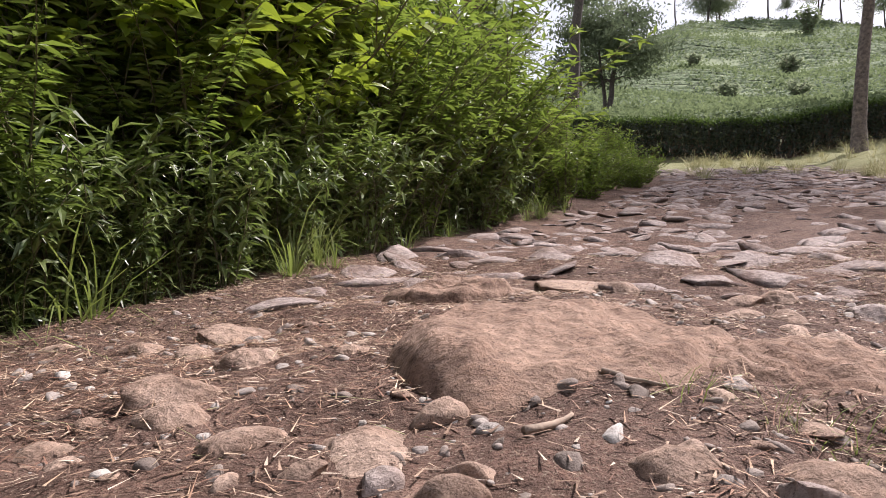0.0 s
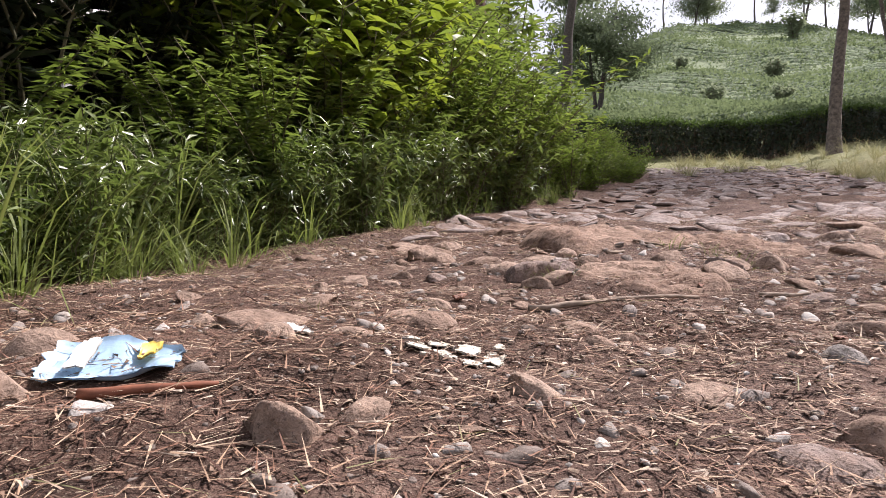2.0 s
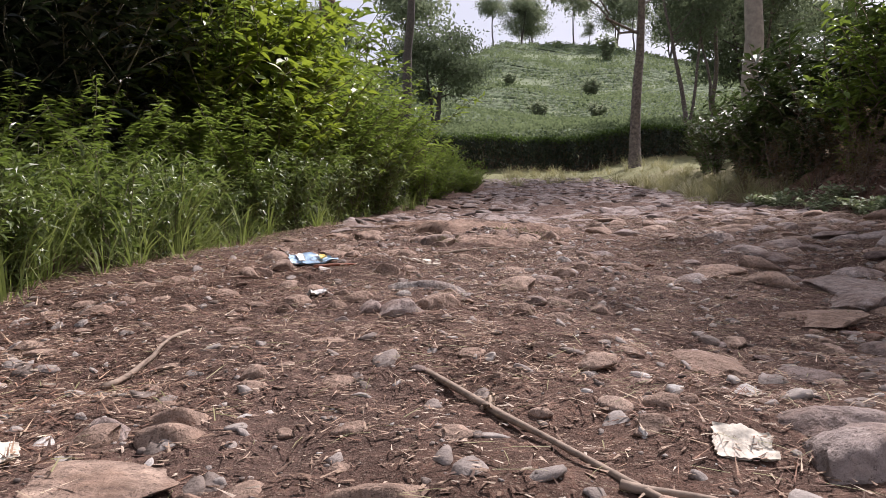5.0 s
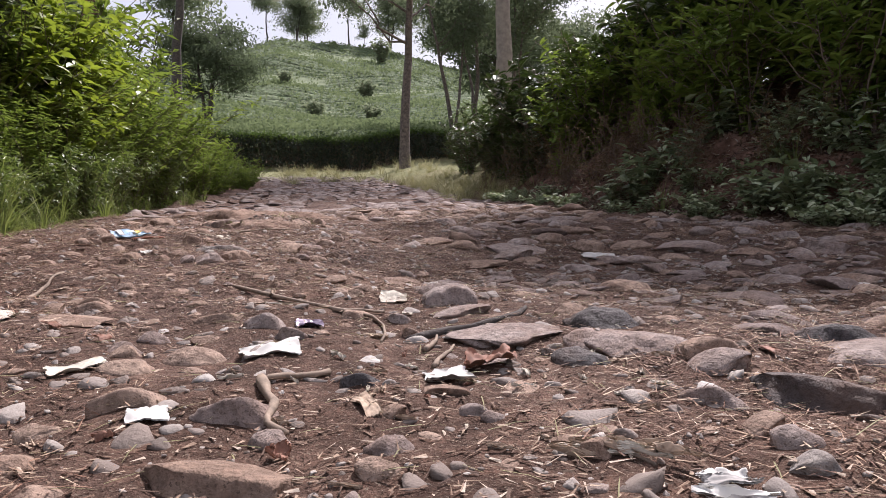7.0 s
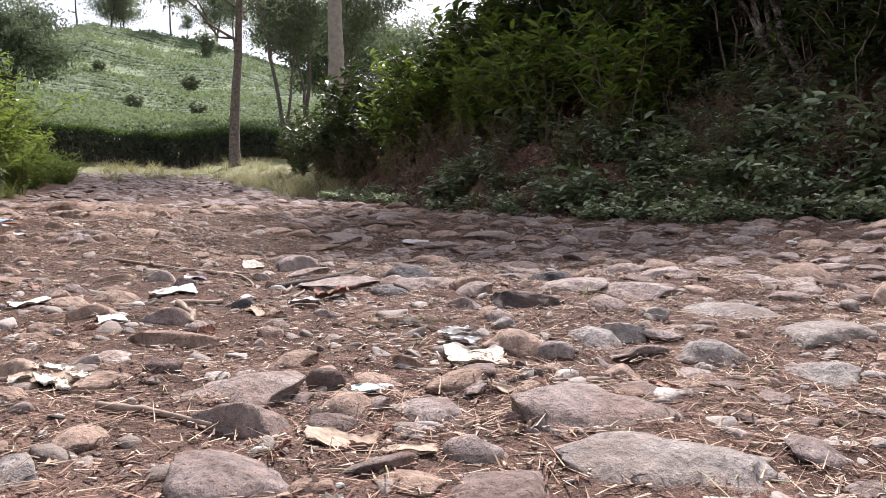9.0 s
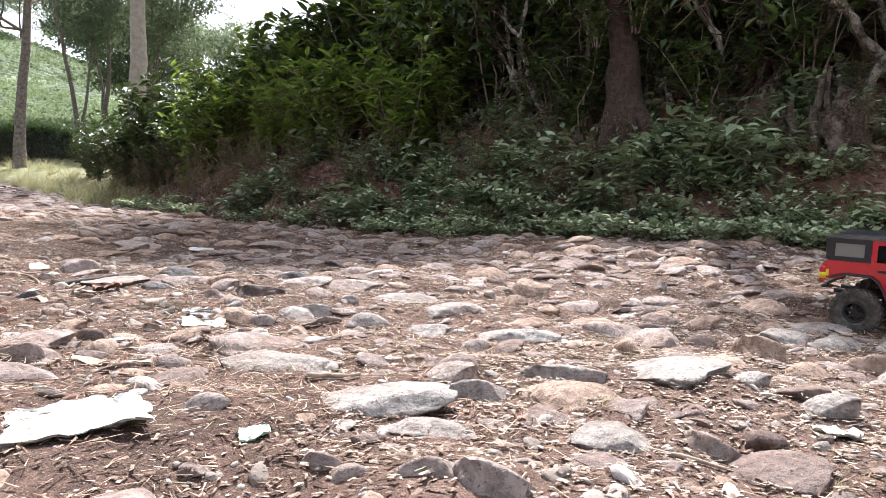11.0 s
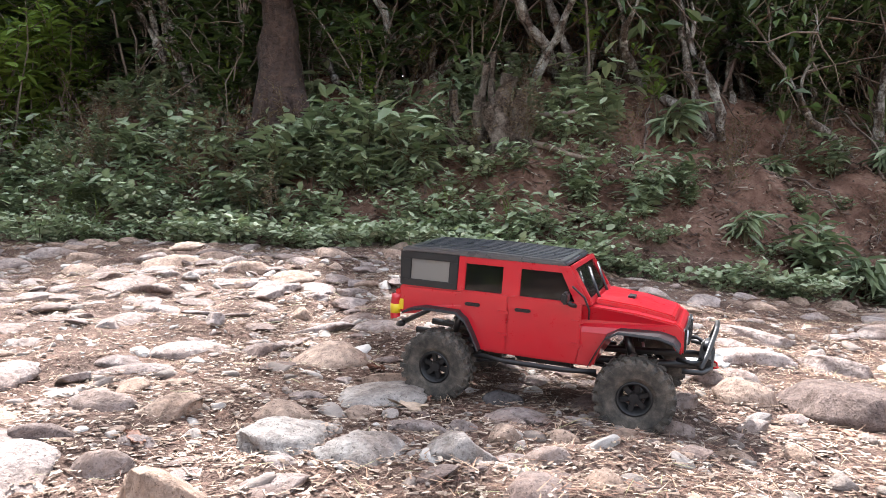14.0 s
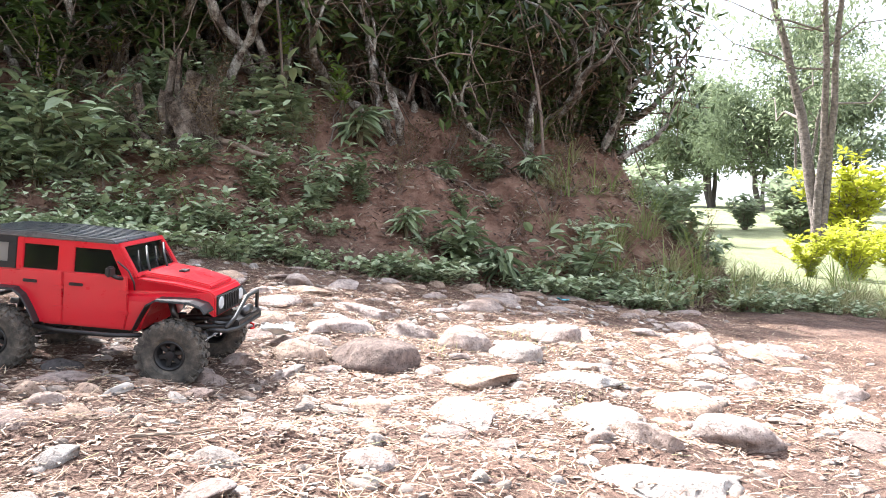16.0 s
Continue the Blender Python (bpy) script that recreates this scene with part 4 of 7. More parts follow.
def scatter(name, count, shapes, lo, hi, area, seed, mat, label, category, power=2.5, flat=(0.4, 0.8), gap=0.0, single=None, upper=None):
    """Many stones in one mesh, of the given shapes."""
    g = np.random.default_rng(seed)
    y = g.uniform(area[2], area[3], count)
    x = left_edge(y) + 0.1 + g.uniform(0, 1, count) * (right_edge(y) - left_edge(y) - 0.1)
    keep = (x > area[0]) & (x < area[1]) & (vnoise(x * 1.9, y * 1.9, seed) + g.uniform(-0.6, 0.6, count) > -0.35)
    x, y = x[keep], y[keep]
    s = lo + (hi - lo) * g.uniform(0, 1, len(x)) ** power
    if gap:
        order, kept = np.argsort(-s), []
        known = np.array(placed)
        for q in order:
            if ((known[:, 0] - x[q]) ** 2 + (known[:, 1] - y[q]) ** 2 > ((known[:, 2] + s[q]) * gap) ** 2).all():
                kept.append(q)
                known = np.vstack([known, (x[q], y[q], s[q] * 1.2)])
        x, y, s = x[kept], y[kept], s[kept]
    n = len(x)
    a = g.uniform(0, 6.283, n)
    wide, tall = s * g.uniform(0.9, 1.6, n), s * g.uniform(*flat, n)
    z = height(x, y) - tall * (0.3 if flat[1] < 0.6 else 0.12)
    pick = g.integers(0, len(shapes), n)
    if single:
        for q in range(n):
            m = pose(x[q], y[q], z[q], g.normal(0, 6), g.normal(0, 6), math.degrees(a[q])) @ Matrix.Diagonal((wide[q], s[q], tall[q], 1))
            kit = upper if upper and y[q] > -2.3 else single
            piece(name, kit[int(g.integers(0, len(kit)))], None, ground, m=m)
        return None
    chunks = []
    for k, (v, f) in enumerate(shapes):
        m = pick == k
        p = v[None] * np.stack([wide[m], s[m], tall[m]], -1)[:, None]
        c, d = np.cos(a[m])[:, None], np.sin(a[m])[:, None]
        tx, ty = g.normal(0, 0.12 if flat[1] > 0.25 else 0.025, (2, m.sum(), 1))
        p = np.stack([p[..., 0] * c - p[..., 1] * d, p[..., 0] * d + p[..., 1] * c, p[..., 2] + p[..., 0] * tx + p[..., 1] * ty], -1)
        p[..., :2] += np.stack([x[m], y[m]], -1)[:, None]
        p[..., 2] += (z[m] - height(x[m], y[m]))[:, None] + height(p[..., 0].ravel(), p[..., 1].ravel()).reshape(p.shape[:2])
        chunks.append((p.reshape(-1, 3), (f[None] + (np.arange(m.sum()) * len(v))[:, None, None]).reshape(-1, 3)))
    return tagged(piece(name, raw(name, *gather(chunks), True), mat), label, category, kind="stuff")


def shapes_of(levels, count, seed):
    out = []
    for k in range(count):
        me = stone_mesh("shape", seed + k, levels, 8, 1.0, M_PEBBLE, dome=0.5 if levels > 1 else 0.0)
        v = np.empty(len(me.vertices) * 3)
        me.vertices.foreach_get("co", v)
        f = np.empty(len(me.polygons) * 3, dtype=np.int32)
        me.loops.foreach_get("vertex_index", f)
        out.append((v.reshape(-1, 3), f.reshape(-1, 3)))
        bpy.data.meshes.remove(me)
    return out


BIG, MID, TINY = shapes_of(3, 6, 501), shapes_of(2, 6, 521), shapes_of(1, 5, 541)
scatter("far_cobbles", 5200, MID, 0.016, 0.105, (-3, 8, 1.5, 15), 31, M_BED, "flat worn cobbles of the old stone track", "cobbles", 2.5, (0.15, 0.34), 0.8)
scatter("cobble", 2600, BIG, 0.02, 0.085, (0.35, 4, -5.9, 1.7), 32, M_COBBLE, "", "", 1.7, (0.28, 0.55), 0.8, SMALL["grey"] + SMALL["brown"], SMALL["grey"] + SMALL["brown"])
scatter("rubble_stone", 1600, BIG, 0.013, 0.055, (-2.0, 0.5, -5.6, -2.0), 35, M_COBBLE, "", "", 2.0, (0.25, 0.5), 0.95, SMALL["brown"] + SMALL["brown"] + SMALL["grey"])
scatter("rubble", 2600, MID, 0.008, 0.022, (-2.0, 3.0, -5.8, -1.0), 37, M_PEBBLE, "small rubble stones lying between the cobbles", "stones", 1.6, (0.3, 0.6), 0.8)
BEDDED = [stone_mesh("bedded_stone", 91 + k, 3, 9, 1.0, M_BED, True, k % 3 > 0, 0.5) for k in range(10)]
scatter("bedded_stone", 1500, BIG, 0.016, 0.062, (-1.2, 1.9, -4.25, -2.75), 38, M_BED, "", "", 1.9, (0.22, 0.42), 0.76, BEDDED)
scatter("bedded_stone", 900, BIG, 0.016, 0.062, (0.05, 1.9, -2.75, -1.0), 39, M_BED, "", "", 1.9, (0.2, 0.38), 0.76, BEDDED)
scatter("bedded_stone", 500, BIG, 0.012, 0.04, (-0.6, 1.9, -5.4, -4.25), 40, M_BED, "", "", 2.4, (0.2, 0.4), 0.85, BEDDED)
scatter("pressed_stone", 900, MID, 0.012, 0.04, (-1.4, 0.5, -2.0, 1.6), 36, M_COBBLE, "", "", 2.0, (0.3, 0.55), 0.9, SMALL["brown"])
scatter("pebbles", 13000, MID, 0.003, 0.013, (-2.2, 3, -6.0, 1.6), 33, M_PEBBLE, "loose pebbles and gravel on the track", "gravel", 2.6)
scatter("grit", 26000, TINY, 0.001, 0.004, (-2.2, 2, -5.6, 1.4), 34, M_PEBBLE, "fine grit on the track", "gravel", 2.0)


def litter(name, count, shape, length, width, mat, label, category, seed, lift=0.004, tilt=0.16, reach=(-6.2, 2.5)):
    g = np.random.default_rng(seed)
    y = g.uniform(reach[0], reach[1], count)
    x = left_edge(y) - 0.1 + g.uniform(0, 1, count) * (right_edge(y) - left_edge(y) + 0.2)
    clump = vnoise(x * 1.6, y * 1.6, seed) + 0.5 * vnoise(x * 5, y * 5, seed + 1) + g.uniform(-0.5, 0.5, count)
    keep = clump > -0.1
    x, y = x[keep], y[keep]
    n = len(x)
    a = g.uniform(0, 6.283, n)
    way = np.stack([np.cos(a), np.sin(a), g.normal(0, tilt, n)], -1)
    up = np.stack([g.normal(0, 0.22, n), g.normal(0, 0.22, n), np.ones(n)], -1)
    ln = g.uniform(length[0], length[1], n)
    base = np.stack([x, y, height(x, y) + lift * g.uniform(0.3, 1.6, n)], -1) - unit(way) * ln[:, None] * 0.5 * (1, 1, 0)
    base[:, 2] = np.maximum(base[:, 2], height(base[:, 0], base[:, 1]) + 0.001)
    v, f = blades(base, way, up, ln, g.uniform(width[0], width[1], n), shape)
    return tagged(piece(name, raw(name, v, f), mat), label, category, kind="stuff")


litter("needle_litter", 340000, SLIVER, (0.012, 0.05), (0.001, 0.0026), M_STRAW, "dry brown needles and straw strewn over the track", "litter", 41)
litter("bark_litter", 110000, CHIP, (0.004, 0.019), (0.0012, 0.0042), M_FLAKE, "curled bark flakes and dead leaf scraps", "litter", 42, 0.003, 0.07)
litter("fibre_litter", 110000, SLIVER, (0.010, 0.036), (0.0012, 0.0036), M_FLAKE, "shredded dry bark fibres on the track", "litter", 44, 0.004, 0.09)
litter("chip_litter", 75000, CHIP, (0.005, 0.018), (0.002, 0.0055), M_WOODCHIP, "dense pale bark chips and shredded leaves between the cobbles", "litter", 46, 0.003, 0.06, (-5.4, -3.3))
litter("straw_litter", 9000, NEEDLE, (0.02, 0.075), (0.0008, 0.0017), M_DRYGRASS, "long pale straw stalks on the track", "litter", 43, 0.006, 0.1)


# ---- scraps of paper and bark, sticks ----
def scrap(name, x, y, wide, deep, turn, mat, label, category, seed, curl=0.12, rag=0.13, lift=0.004, parent=None):
    """A torn, curled sheet lying on the ground."""
    g = np.random.default_rng(seed)
    n = 22
    u, v = np.meshgrid(np.linspace(-1, 1, n), np.linspace(-1, 1, n))
    ring = np.maximum(np.abs(u), np.abs(v))
    ang = np.arctan2(v, u)
    edge = 1 - (1.5 * rag * (0.5 + 0.5 * vnoise(ang * 2.2 + seed, ang * 0 + seed, seed)) + 0.8 * rag * np.abs(vnoise(ang * 9 + seed, ang * 0, seed + 4))) * ring ** 3
    px, py = u * edge * wide / 2, v * edge * deep / 2
    c, d = math.cos(radians(turn)), math.sin(radians(turn))
    wx, wy = x + px * c - py * d, y + px * d + py * c
    size = min(wide, deep)
    fold = curl * size * (0.55 * vnoise(u * 1.3 + seed, v * 1.3, seed) + 0.3 * np.abs(vnoise(u * 3.1, v * 2.6 + seed, seed + 1)) + 0.45 * ring ** 4 * (0.5 + 0.5 * vnoise(ang * 1.1 + seed, ang * 0, seed + 2)))
    base = np.maximum(height(wx, wy), height(x, y) * np.ones_like(wx) - 0.01)
    z = base + lift + np.maximum(fold, -lift * 0.5)
    top = np.stack([wx, wy, z], -1).reshape(-1, 3)
    i, j = np.meshgrid(np.arange(n - 1), np.arange(n - 1), indexing="ij")
    f = np.stack([i * n + j, i * n + j + 1, (i + 1) * n + j + 1, (i + 1) * n + j], -1).reshape(-1, 4)
    me = raw(name, np.concatenate([top, top - (0, 0, 0.0015)]), np.concatenate([f, f[:, ::-1] + n * n]), True)
    return piece(name, me, mat, parent) if parent else tagged(piece(name, me, mat), label, category)


def stick(x0, y0, x1, y1, radius, seed, mat, label, bend=0.08, lift=0.0):
    g = np.random.default_rng(seed)
    t = np.linspace(0, 1, 9)
    ln = math.hypot(x1 - x0, y1 - y0)
    line = np.stack([x0 + (x1 - x0) * t, y0 + (y1 - y0) * t, t * 0], -1)
    line[1:-1, :2] += np.cumsum(g.normal(0, bend * ln * 0.3, (7, 2)), 0) * np.sin(t[1:-1] * np.pi)[:, None]
    line[:, 2] = height(line[:, 0], line[:, 1]) + radius * 0.9 + lift
    line[:, 2] = np.convolve(np.pad(line[:, 2], 1, "edge"), [0.3, 0.4, 0.3], "valid") + radius * 0.3
    v, f = tube(line, radius * (1.1 - 0.55 * t) * (1 + 0.12 * g.normal(size=9)), 7)
    ends = [np.arange(7)[None, ::-1], (np.arange(7) + 8 * 7)[None]]
    return tagged(piece("stick", raw("stick", v, [f, *ends], True), mat), label, "stick", "sticks on the track")


wrapper = tagged(empty("plastic_wrapper"), "flattened blue, white and yellow plastic wrapper on the dirt", "litter")
scrap("sheet", -0.598, -0.268, 0.14, 0.085, 8, M_WRAP, "", "", 600, 0.2, parent=wrapper)
scrap("white_band", -0.63, -0.262, 0.022, 0.07, 8, M_PAPER, "", "", 630, 0.2, lift=0.011, parent=wrapper)
scrap("yellow_band", -0.572, -0.25, 0.02, 0.035, 8, M_YELLOWP, "", "", 631, 0.2, lift=0.012, parent=wrapper)
stick(-0.60, -0.335, -0.49, -0.305, 0.005, 748, M_REDWOOD, "red-brown splinter of wood beside the wrapper")
scrap("crumpled_tissue", -0.463, -0.115, 0.05, 0.048, 21, M_PAPER, "crumpled white tissue on the dirt", "litter", 601, 0.25)
board = tagged(empty("broken_board"), "crumbling cream-coloured board trodden to pieces in the dirt", "litter")
for k, (dx, dy, w, d, a) in enumerate(((-0.045, 0.0, 0.03, 0.035, 10), (-0.02, 0.02, 0.03, 0.02, -12), (-0.012, -0.014, 0.026, 0.03, 30), (0.012, 0.012, 0.034, 0.03, -5), (0.016, -0.022, 0.028, 0.02, 14),
                                       (0.042, 0.004, 0.028, 0.036, -20), (0.05, 0.03, 0.018, 0.016, 40), (-0.05, 0.028, 0.02, 0.014, 0), (0.036, -0.026, 0.016, 0.012, 60), (-0.035, -0.022, 0.018, 0.014, 25))):
    scrap("board_piece", -0.272 + dx, -0.142 + dy, w, d, a, M_CREAM, "", "", 640 + k, 0.12, 0.3, 0.005, board)
scrap("paper_sheet", -0.625, -1.925, 0.095, 0.075, -16, M_PAPER, "torn white paper sheet lying on the stones", "litter", 603, 0.12)
scrap("foil_scrap", -0.51, -1.78, 0.054, 0.050, -22, M_FOIL, "purple-grey foil scrap on the dirt", "litter", 604, 0.2)
scrap("paper_scrap", -0.98, -1.45, 0.078, 0.073, 11, M_CREAM, "torn cream paper scrap on the track", "litter", 606, 0.1)
scrap("paper_scrap", -0.25, -1.59, 0.065, 0.061, -32, M_CREAM, "torn cream paper scrap on the track", "litter", 607, 0.2)
scrap("paper_scrap", -0.29, -1.73, 0.023, 0.022, -34, M_CREAM, "torn cream paper scrap on the track", "litter", 608, 0.2)
scrap("paper_scrap", -0.88, -1.865, 0.086, 0.036, 9, M_CREAM, "torn cream paper scrap on the track", "litter", 609, 0.2)
scrap("crumpled_tissue", -0.83, -2.15, 0.048, 0.042, -8, M_PAPER, "crumpled white tissue on the dirt", "litter", 611, 0.15)
cloth = tagged(empty("crumpled_cloth"), "twisted dirty white cloth with grey folds among the stones", "cloth")
for k in range(5):
    scrap("fold", -0.456 + 0.012 * (k - 2), -2.60 + 0.016 * (k - 2), 0.075 - 0.007 * abs(k - 2), 0.02, -40 + 9 * (k - 2), M_PAPER if k % 2 == 0 else M_GREYCLOTH, "", "", 612 + 40 * k, 0.45, 0.3, 0.006 + 0.002 * (k % 2), cloth)
scrap("crumpled_tissue", -0.607, -0.677, 0.055, 0.05, 30, M_PAPER, "crumpled white tissue on the dirt", "litter", 690, 0.3)
pile = tagged(empty("torn_board"), "torn pale cardboard trodden into the litter", "litter")
for k in range(8):
    scrap("board_piece", -1.02 + 0.03 * math.cos(k * 2.4), -2.49 + 0.035 * math.sin(k * 2.4), 0.03 + 0.004 * (k % 4), 0.022, 40 * k, M_CREAM, "", "", 700 + k, 0.25, 0.3, 0.004 + 0.0012 * k, pile)
scrap("bark_strip", -0.615, -2.24, 0.024, 0.085, -8, M_BARKSTRIP, "curled pale brown strip of bark", "bark", 613, 0.25)
scrap("card_scrap", -0.75, -2.74, 0.044, 0.041, -40, M_CARD, "light blue card leaning on a stone", "litter", 614, 0.15)
scrap("bark_strip", -0.87, -2.85, 0.076, 0.049, -38, M_BARKSTRIP, "curled pale brown strip of bark", "bark", 617, 0.25)
scrap("bark_strip", -0.85, -2.93, 0.050, 0.019, -47, M_BARKSTRIP, "curled pale brown strip of bark", "bark", 618, 0.25)
scrap("bark_strip", -1.03, -2.50, 0.076, 0.037, -13, M_BARKSTRIP, "curled pale brown strip of bark", "bark", 619, 0.25)
scrap("paper_sheet", -1.08, -3.15, 0.171, 0.160, -32, M_PAPER, "torn white paper sheet lying on the stones", "litter", 620, 0.12)
scrap("paper_scrap", -0.98, -3.32, 0.041, 0.035, -44, M_GREENP, "pale green paper scrap on the gravel", "litter", 621, 0.2)
scrap("paper_scrap", -0.53, -3.87, 0.064, 0.060, -87, M_CREAM, "torn cream paper scrap on the track", "litter", 622, 0.2)
scrap("paper_scrap", 0.86, -4.325, 0.10, 0.085, -96, M_PAPER, "crumpled white paper wedged between rocks", "litter", 623, 0.3, 0.3, 0.035)
scrap("plastic_scrap", 2.217, -5.395, 0.057, 0.053, -114, M_CYAN, "small bright blue plastic scrap by the verge", "litter", 624, 0.2)
scrap("paper_scrap", -0.53, -2.71, 0.101, 0.094, -40, M_CREAM, "torn cream paper scrap on the track", "litter", 625, 0.2)
scrap("paper_scrap", -0.14, -3.37, 0.046, 0.043, -61, M_CREAM, "torn cream paper scrap on the track", "litter", 626, 0.2)
scrap("paper_scrap", 0.35, 0.61, 0.024, 0.015, -29, M_CREAM, "torn cream paper scrap on the track", "litter", 627, 0.2)
scrap("bark_strip", -0.42, -1.87, 0.034, 0.032, -32, M_BARKSTRIP, "curled pale brown strip of bark", "bark", 628, 0.25)
scrap("bark_strip", -0.61, -2.83, 0.043, 0.014, -53, M_BARKSTRIP, "curled pale brown strip of bark", "bark", 629, 0.25)
stick(-0.49, -1.21, -0.45, -1.94, 0.0045, 730, M_STICK, "dry brown stick lying on the track")
stick(-0.588, -2.065, -0.688, -2.092, 0.0055, 731, M_STICK, "dry brown stick lying on the track")
stick(-0.688, -2.09, -0.714, -2.26, 0.0065, 732, M_STICK, "dry brown stick lying on the track")
stick(-0.74, -3.18, -0.66, -3.22, 0.0045, 733, M_STICK, "dry brown stick lying on the track")
stick(0.08, 0.63, 0.13, 0.68, 0.0045, 734, M_STICK, "dry brown stick lying on the track")
stick(-0.40, -1.99, -0.33, -1.91, 0.0045, 735, M_STICK, "dry brown stick lying on the track")
stick(-0.41, -1.64, -0.33, -1.71, 0.0045, 736, M_STICK, "dry brown stick lying on the track")
stick(-0.15, 0.18, 0.14, 0.24, 0.0045, 737, M_STICK, "dry brown stick lying on the track")
stick(-1.01, -2.62, -0.95, -2.75, 0.0045, 738, M_STICK, "dry brown stick lying on the track")
stick(0.26, 0.28, 0.36, 0.30, 0.0045, 739, M_STICK, "dry brown stick lying on the track")
stick(-0.93, -1.16, -0.84, -0.93, 0.0045, 740, M_STICK, "dry brown stick lying on the track")
stick(-0.53, -2.75, -0.46, -2.76, 0.003, 741, M_STICK, "dry brown stick lying on the track")
stick(-0.56, -2.86, -0.49, -2.90, 0.003, 742, M_STICK, "dry brown stick lying on the track")
stick(-0.72, -3.69, -0.71, -3.78, 0.003, 743, M_STICK, "dry brown stick lying on the track")
stick(-0.47, -2.48, -0.46, -2.52, 0.003, 744, M_STICK, "dry brown stick lying on the track")
stick(0.18, 0.78, 0.25, 0.74, 0.003, 745, M_STICK, "dry brown stick lying on the track")

stick(-0.385, -1.908, -0.045, -1.785, 0.009, 750, M_BARK_DARK, "dark half-buried root lying between the stones", 0.12, -0.008)
stick(0.366, -4.596, 0.30, -4.73, 0.003, 751, M_STICK, "thin dry twig on the track")
stick(0.107, -4.219, 0.179, -4.334, 0.0025, 752, M_STICK, "thin dry twig on the track")
stick(-0.446, -2.10, -0.343, -1.986, 0.004, 753, M_STICK, "dry brown stick lying on the track")
scrap("crumpled_sheet", -0.462, -2.162, 0.07, 0.08, -20, M_PAPER, "crumpled white paper with torn edges among leaf litter", "litter", 652, 0.18)
scrap("dead_leaf", -0.377, -2.134, 0.08, 0.085, -30, M_DEADLEAF, "curled red-brown dead leaf", "leaf", 653, 0.3)
scrap("bark_strip", 0.495, -3.817, 0.10, 0.03, -110, M_BARKSTRIP, "curled pale brown strip of bark", "bark", 654, 0.35)
scrap("paper_scrap", 0.94, -0.946, 0.14, 0.12, -30, M_PAPER, "flat pale paper scrap on the stones", "litter", 655, 0.1)
rotten = tagged(empty("rotten_wood"), "long pale splinter of rotten wood crumbling on the dirt", "wood")
for k in range(9):
    scrap("splinter", -0.475 + 0.011 * (k - 4) * (1 if k % 2 else 0.6), -2.49 - 0.009 * (k - 4), 0.05 + 0.012 * (k % 4), 0.006 + 0.002 * (k % 3), -52 + 7 * (k % 5 - 2), M_BARKSTRIP if k % 3 else M_CREAM, "", "", 760 + k, 0.9, 0.5, 0.003 + 0.0016 * k, rotten)
shreds = random.Random(93)
for k in range(70):
    x, y = shreds.gauss(-0.5, 0.16), shreds.gauss(-2.25, 0.17)
    if k > 40:
        x, y = shreds.gauss(-0.86, 0.12), shreds.gauss(-2.88, 0.09)
    scrap("bark_strip", x, y, shreds.uniform(0.02, 0.05), shreds.uniform(0.004, 0.011), shreds.uniform(0, 180), shreds.choice((M_BARKSTRIP, M_BARKSTRIP, M_CREAM, M_DEADLEAF)), "curled shred of pale dry bark", "bark", 780 + k, shreds.uniform(0.4, 0.9), 0.5, 0.004)
r = random.Random(91)
for k in range(46):
    y = r.uniform(-4.6, 0.4)
    x = r.uniform(max(-1.3, float(left_edge(y)) + 0.3), 0.9)
    scrap("dead_leaf", x, y, r.uniform(0.025, 0.06), r.uniform(0.014, 0.026), r.uniform(0, 180), r.choice((M_DEADLEAF, M_DEADLEAF, M_BARKSTRIP)), "curled dry leaf lying among the stones", "leaf", 660 + k, r.uniform(0.15, 0.4), 0.4, 0.006)


def bank_litter():
    """Dead leaves, twigs and crumbs of earth on the bank's face."""
    g = np.random.default_rng(47)
    y = g.uniform(-6.6, 3.0, 46000)
    x = right_edge(y) + g.uniform(-0.1, 1.5, 46000)
    n = len(x)
    a = g.uniform(0, 6.283, n)
    base = np.stack([x, y, height(x, y) + 0.004], -1)
    v, f = blades(base, np.stack([np.cos(a), np.sin(a), g.normal(0, 0.4, n)], -1), np.stack([g.normal(-0.5, 0.4, n), g.normal(0, 0.4, n), np.ones(n)], -1), g.uniform(0.012, 0.055, n), g.uniform(0.002, 0.014, n), CHIP)
    return tagged(piece("bank_litter", raw("bank_litter", v, f), M_BANKLITTER), "dead leaves and twigs lying on the earth bank", "litter", kind="stuff")


bank_litter()

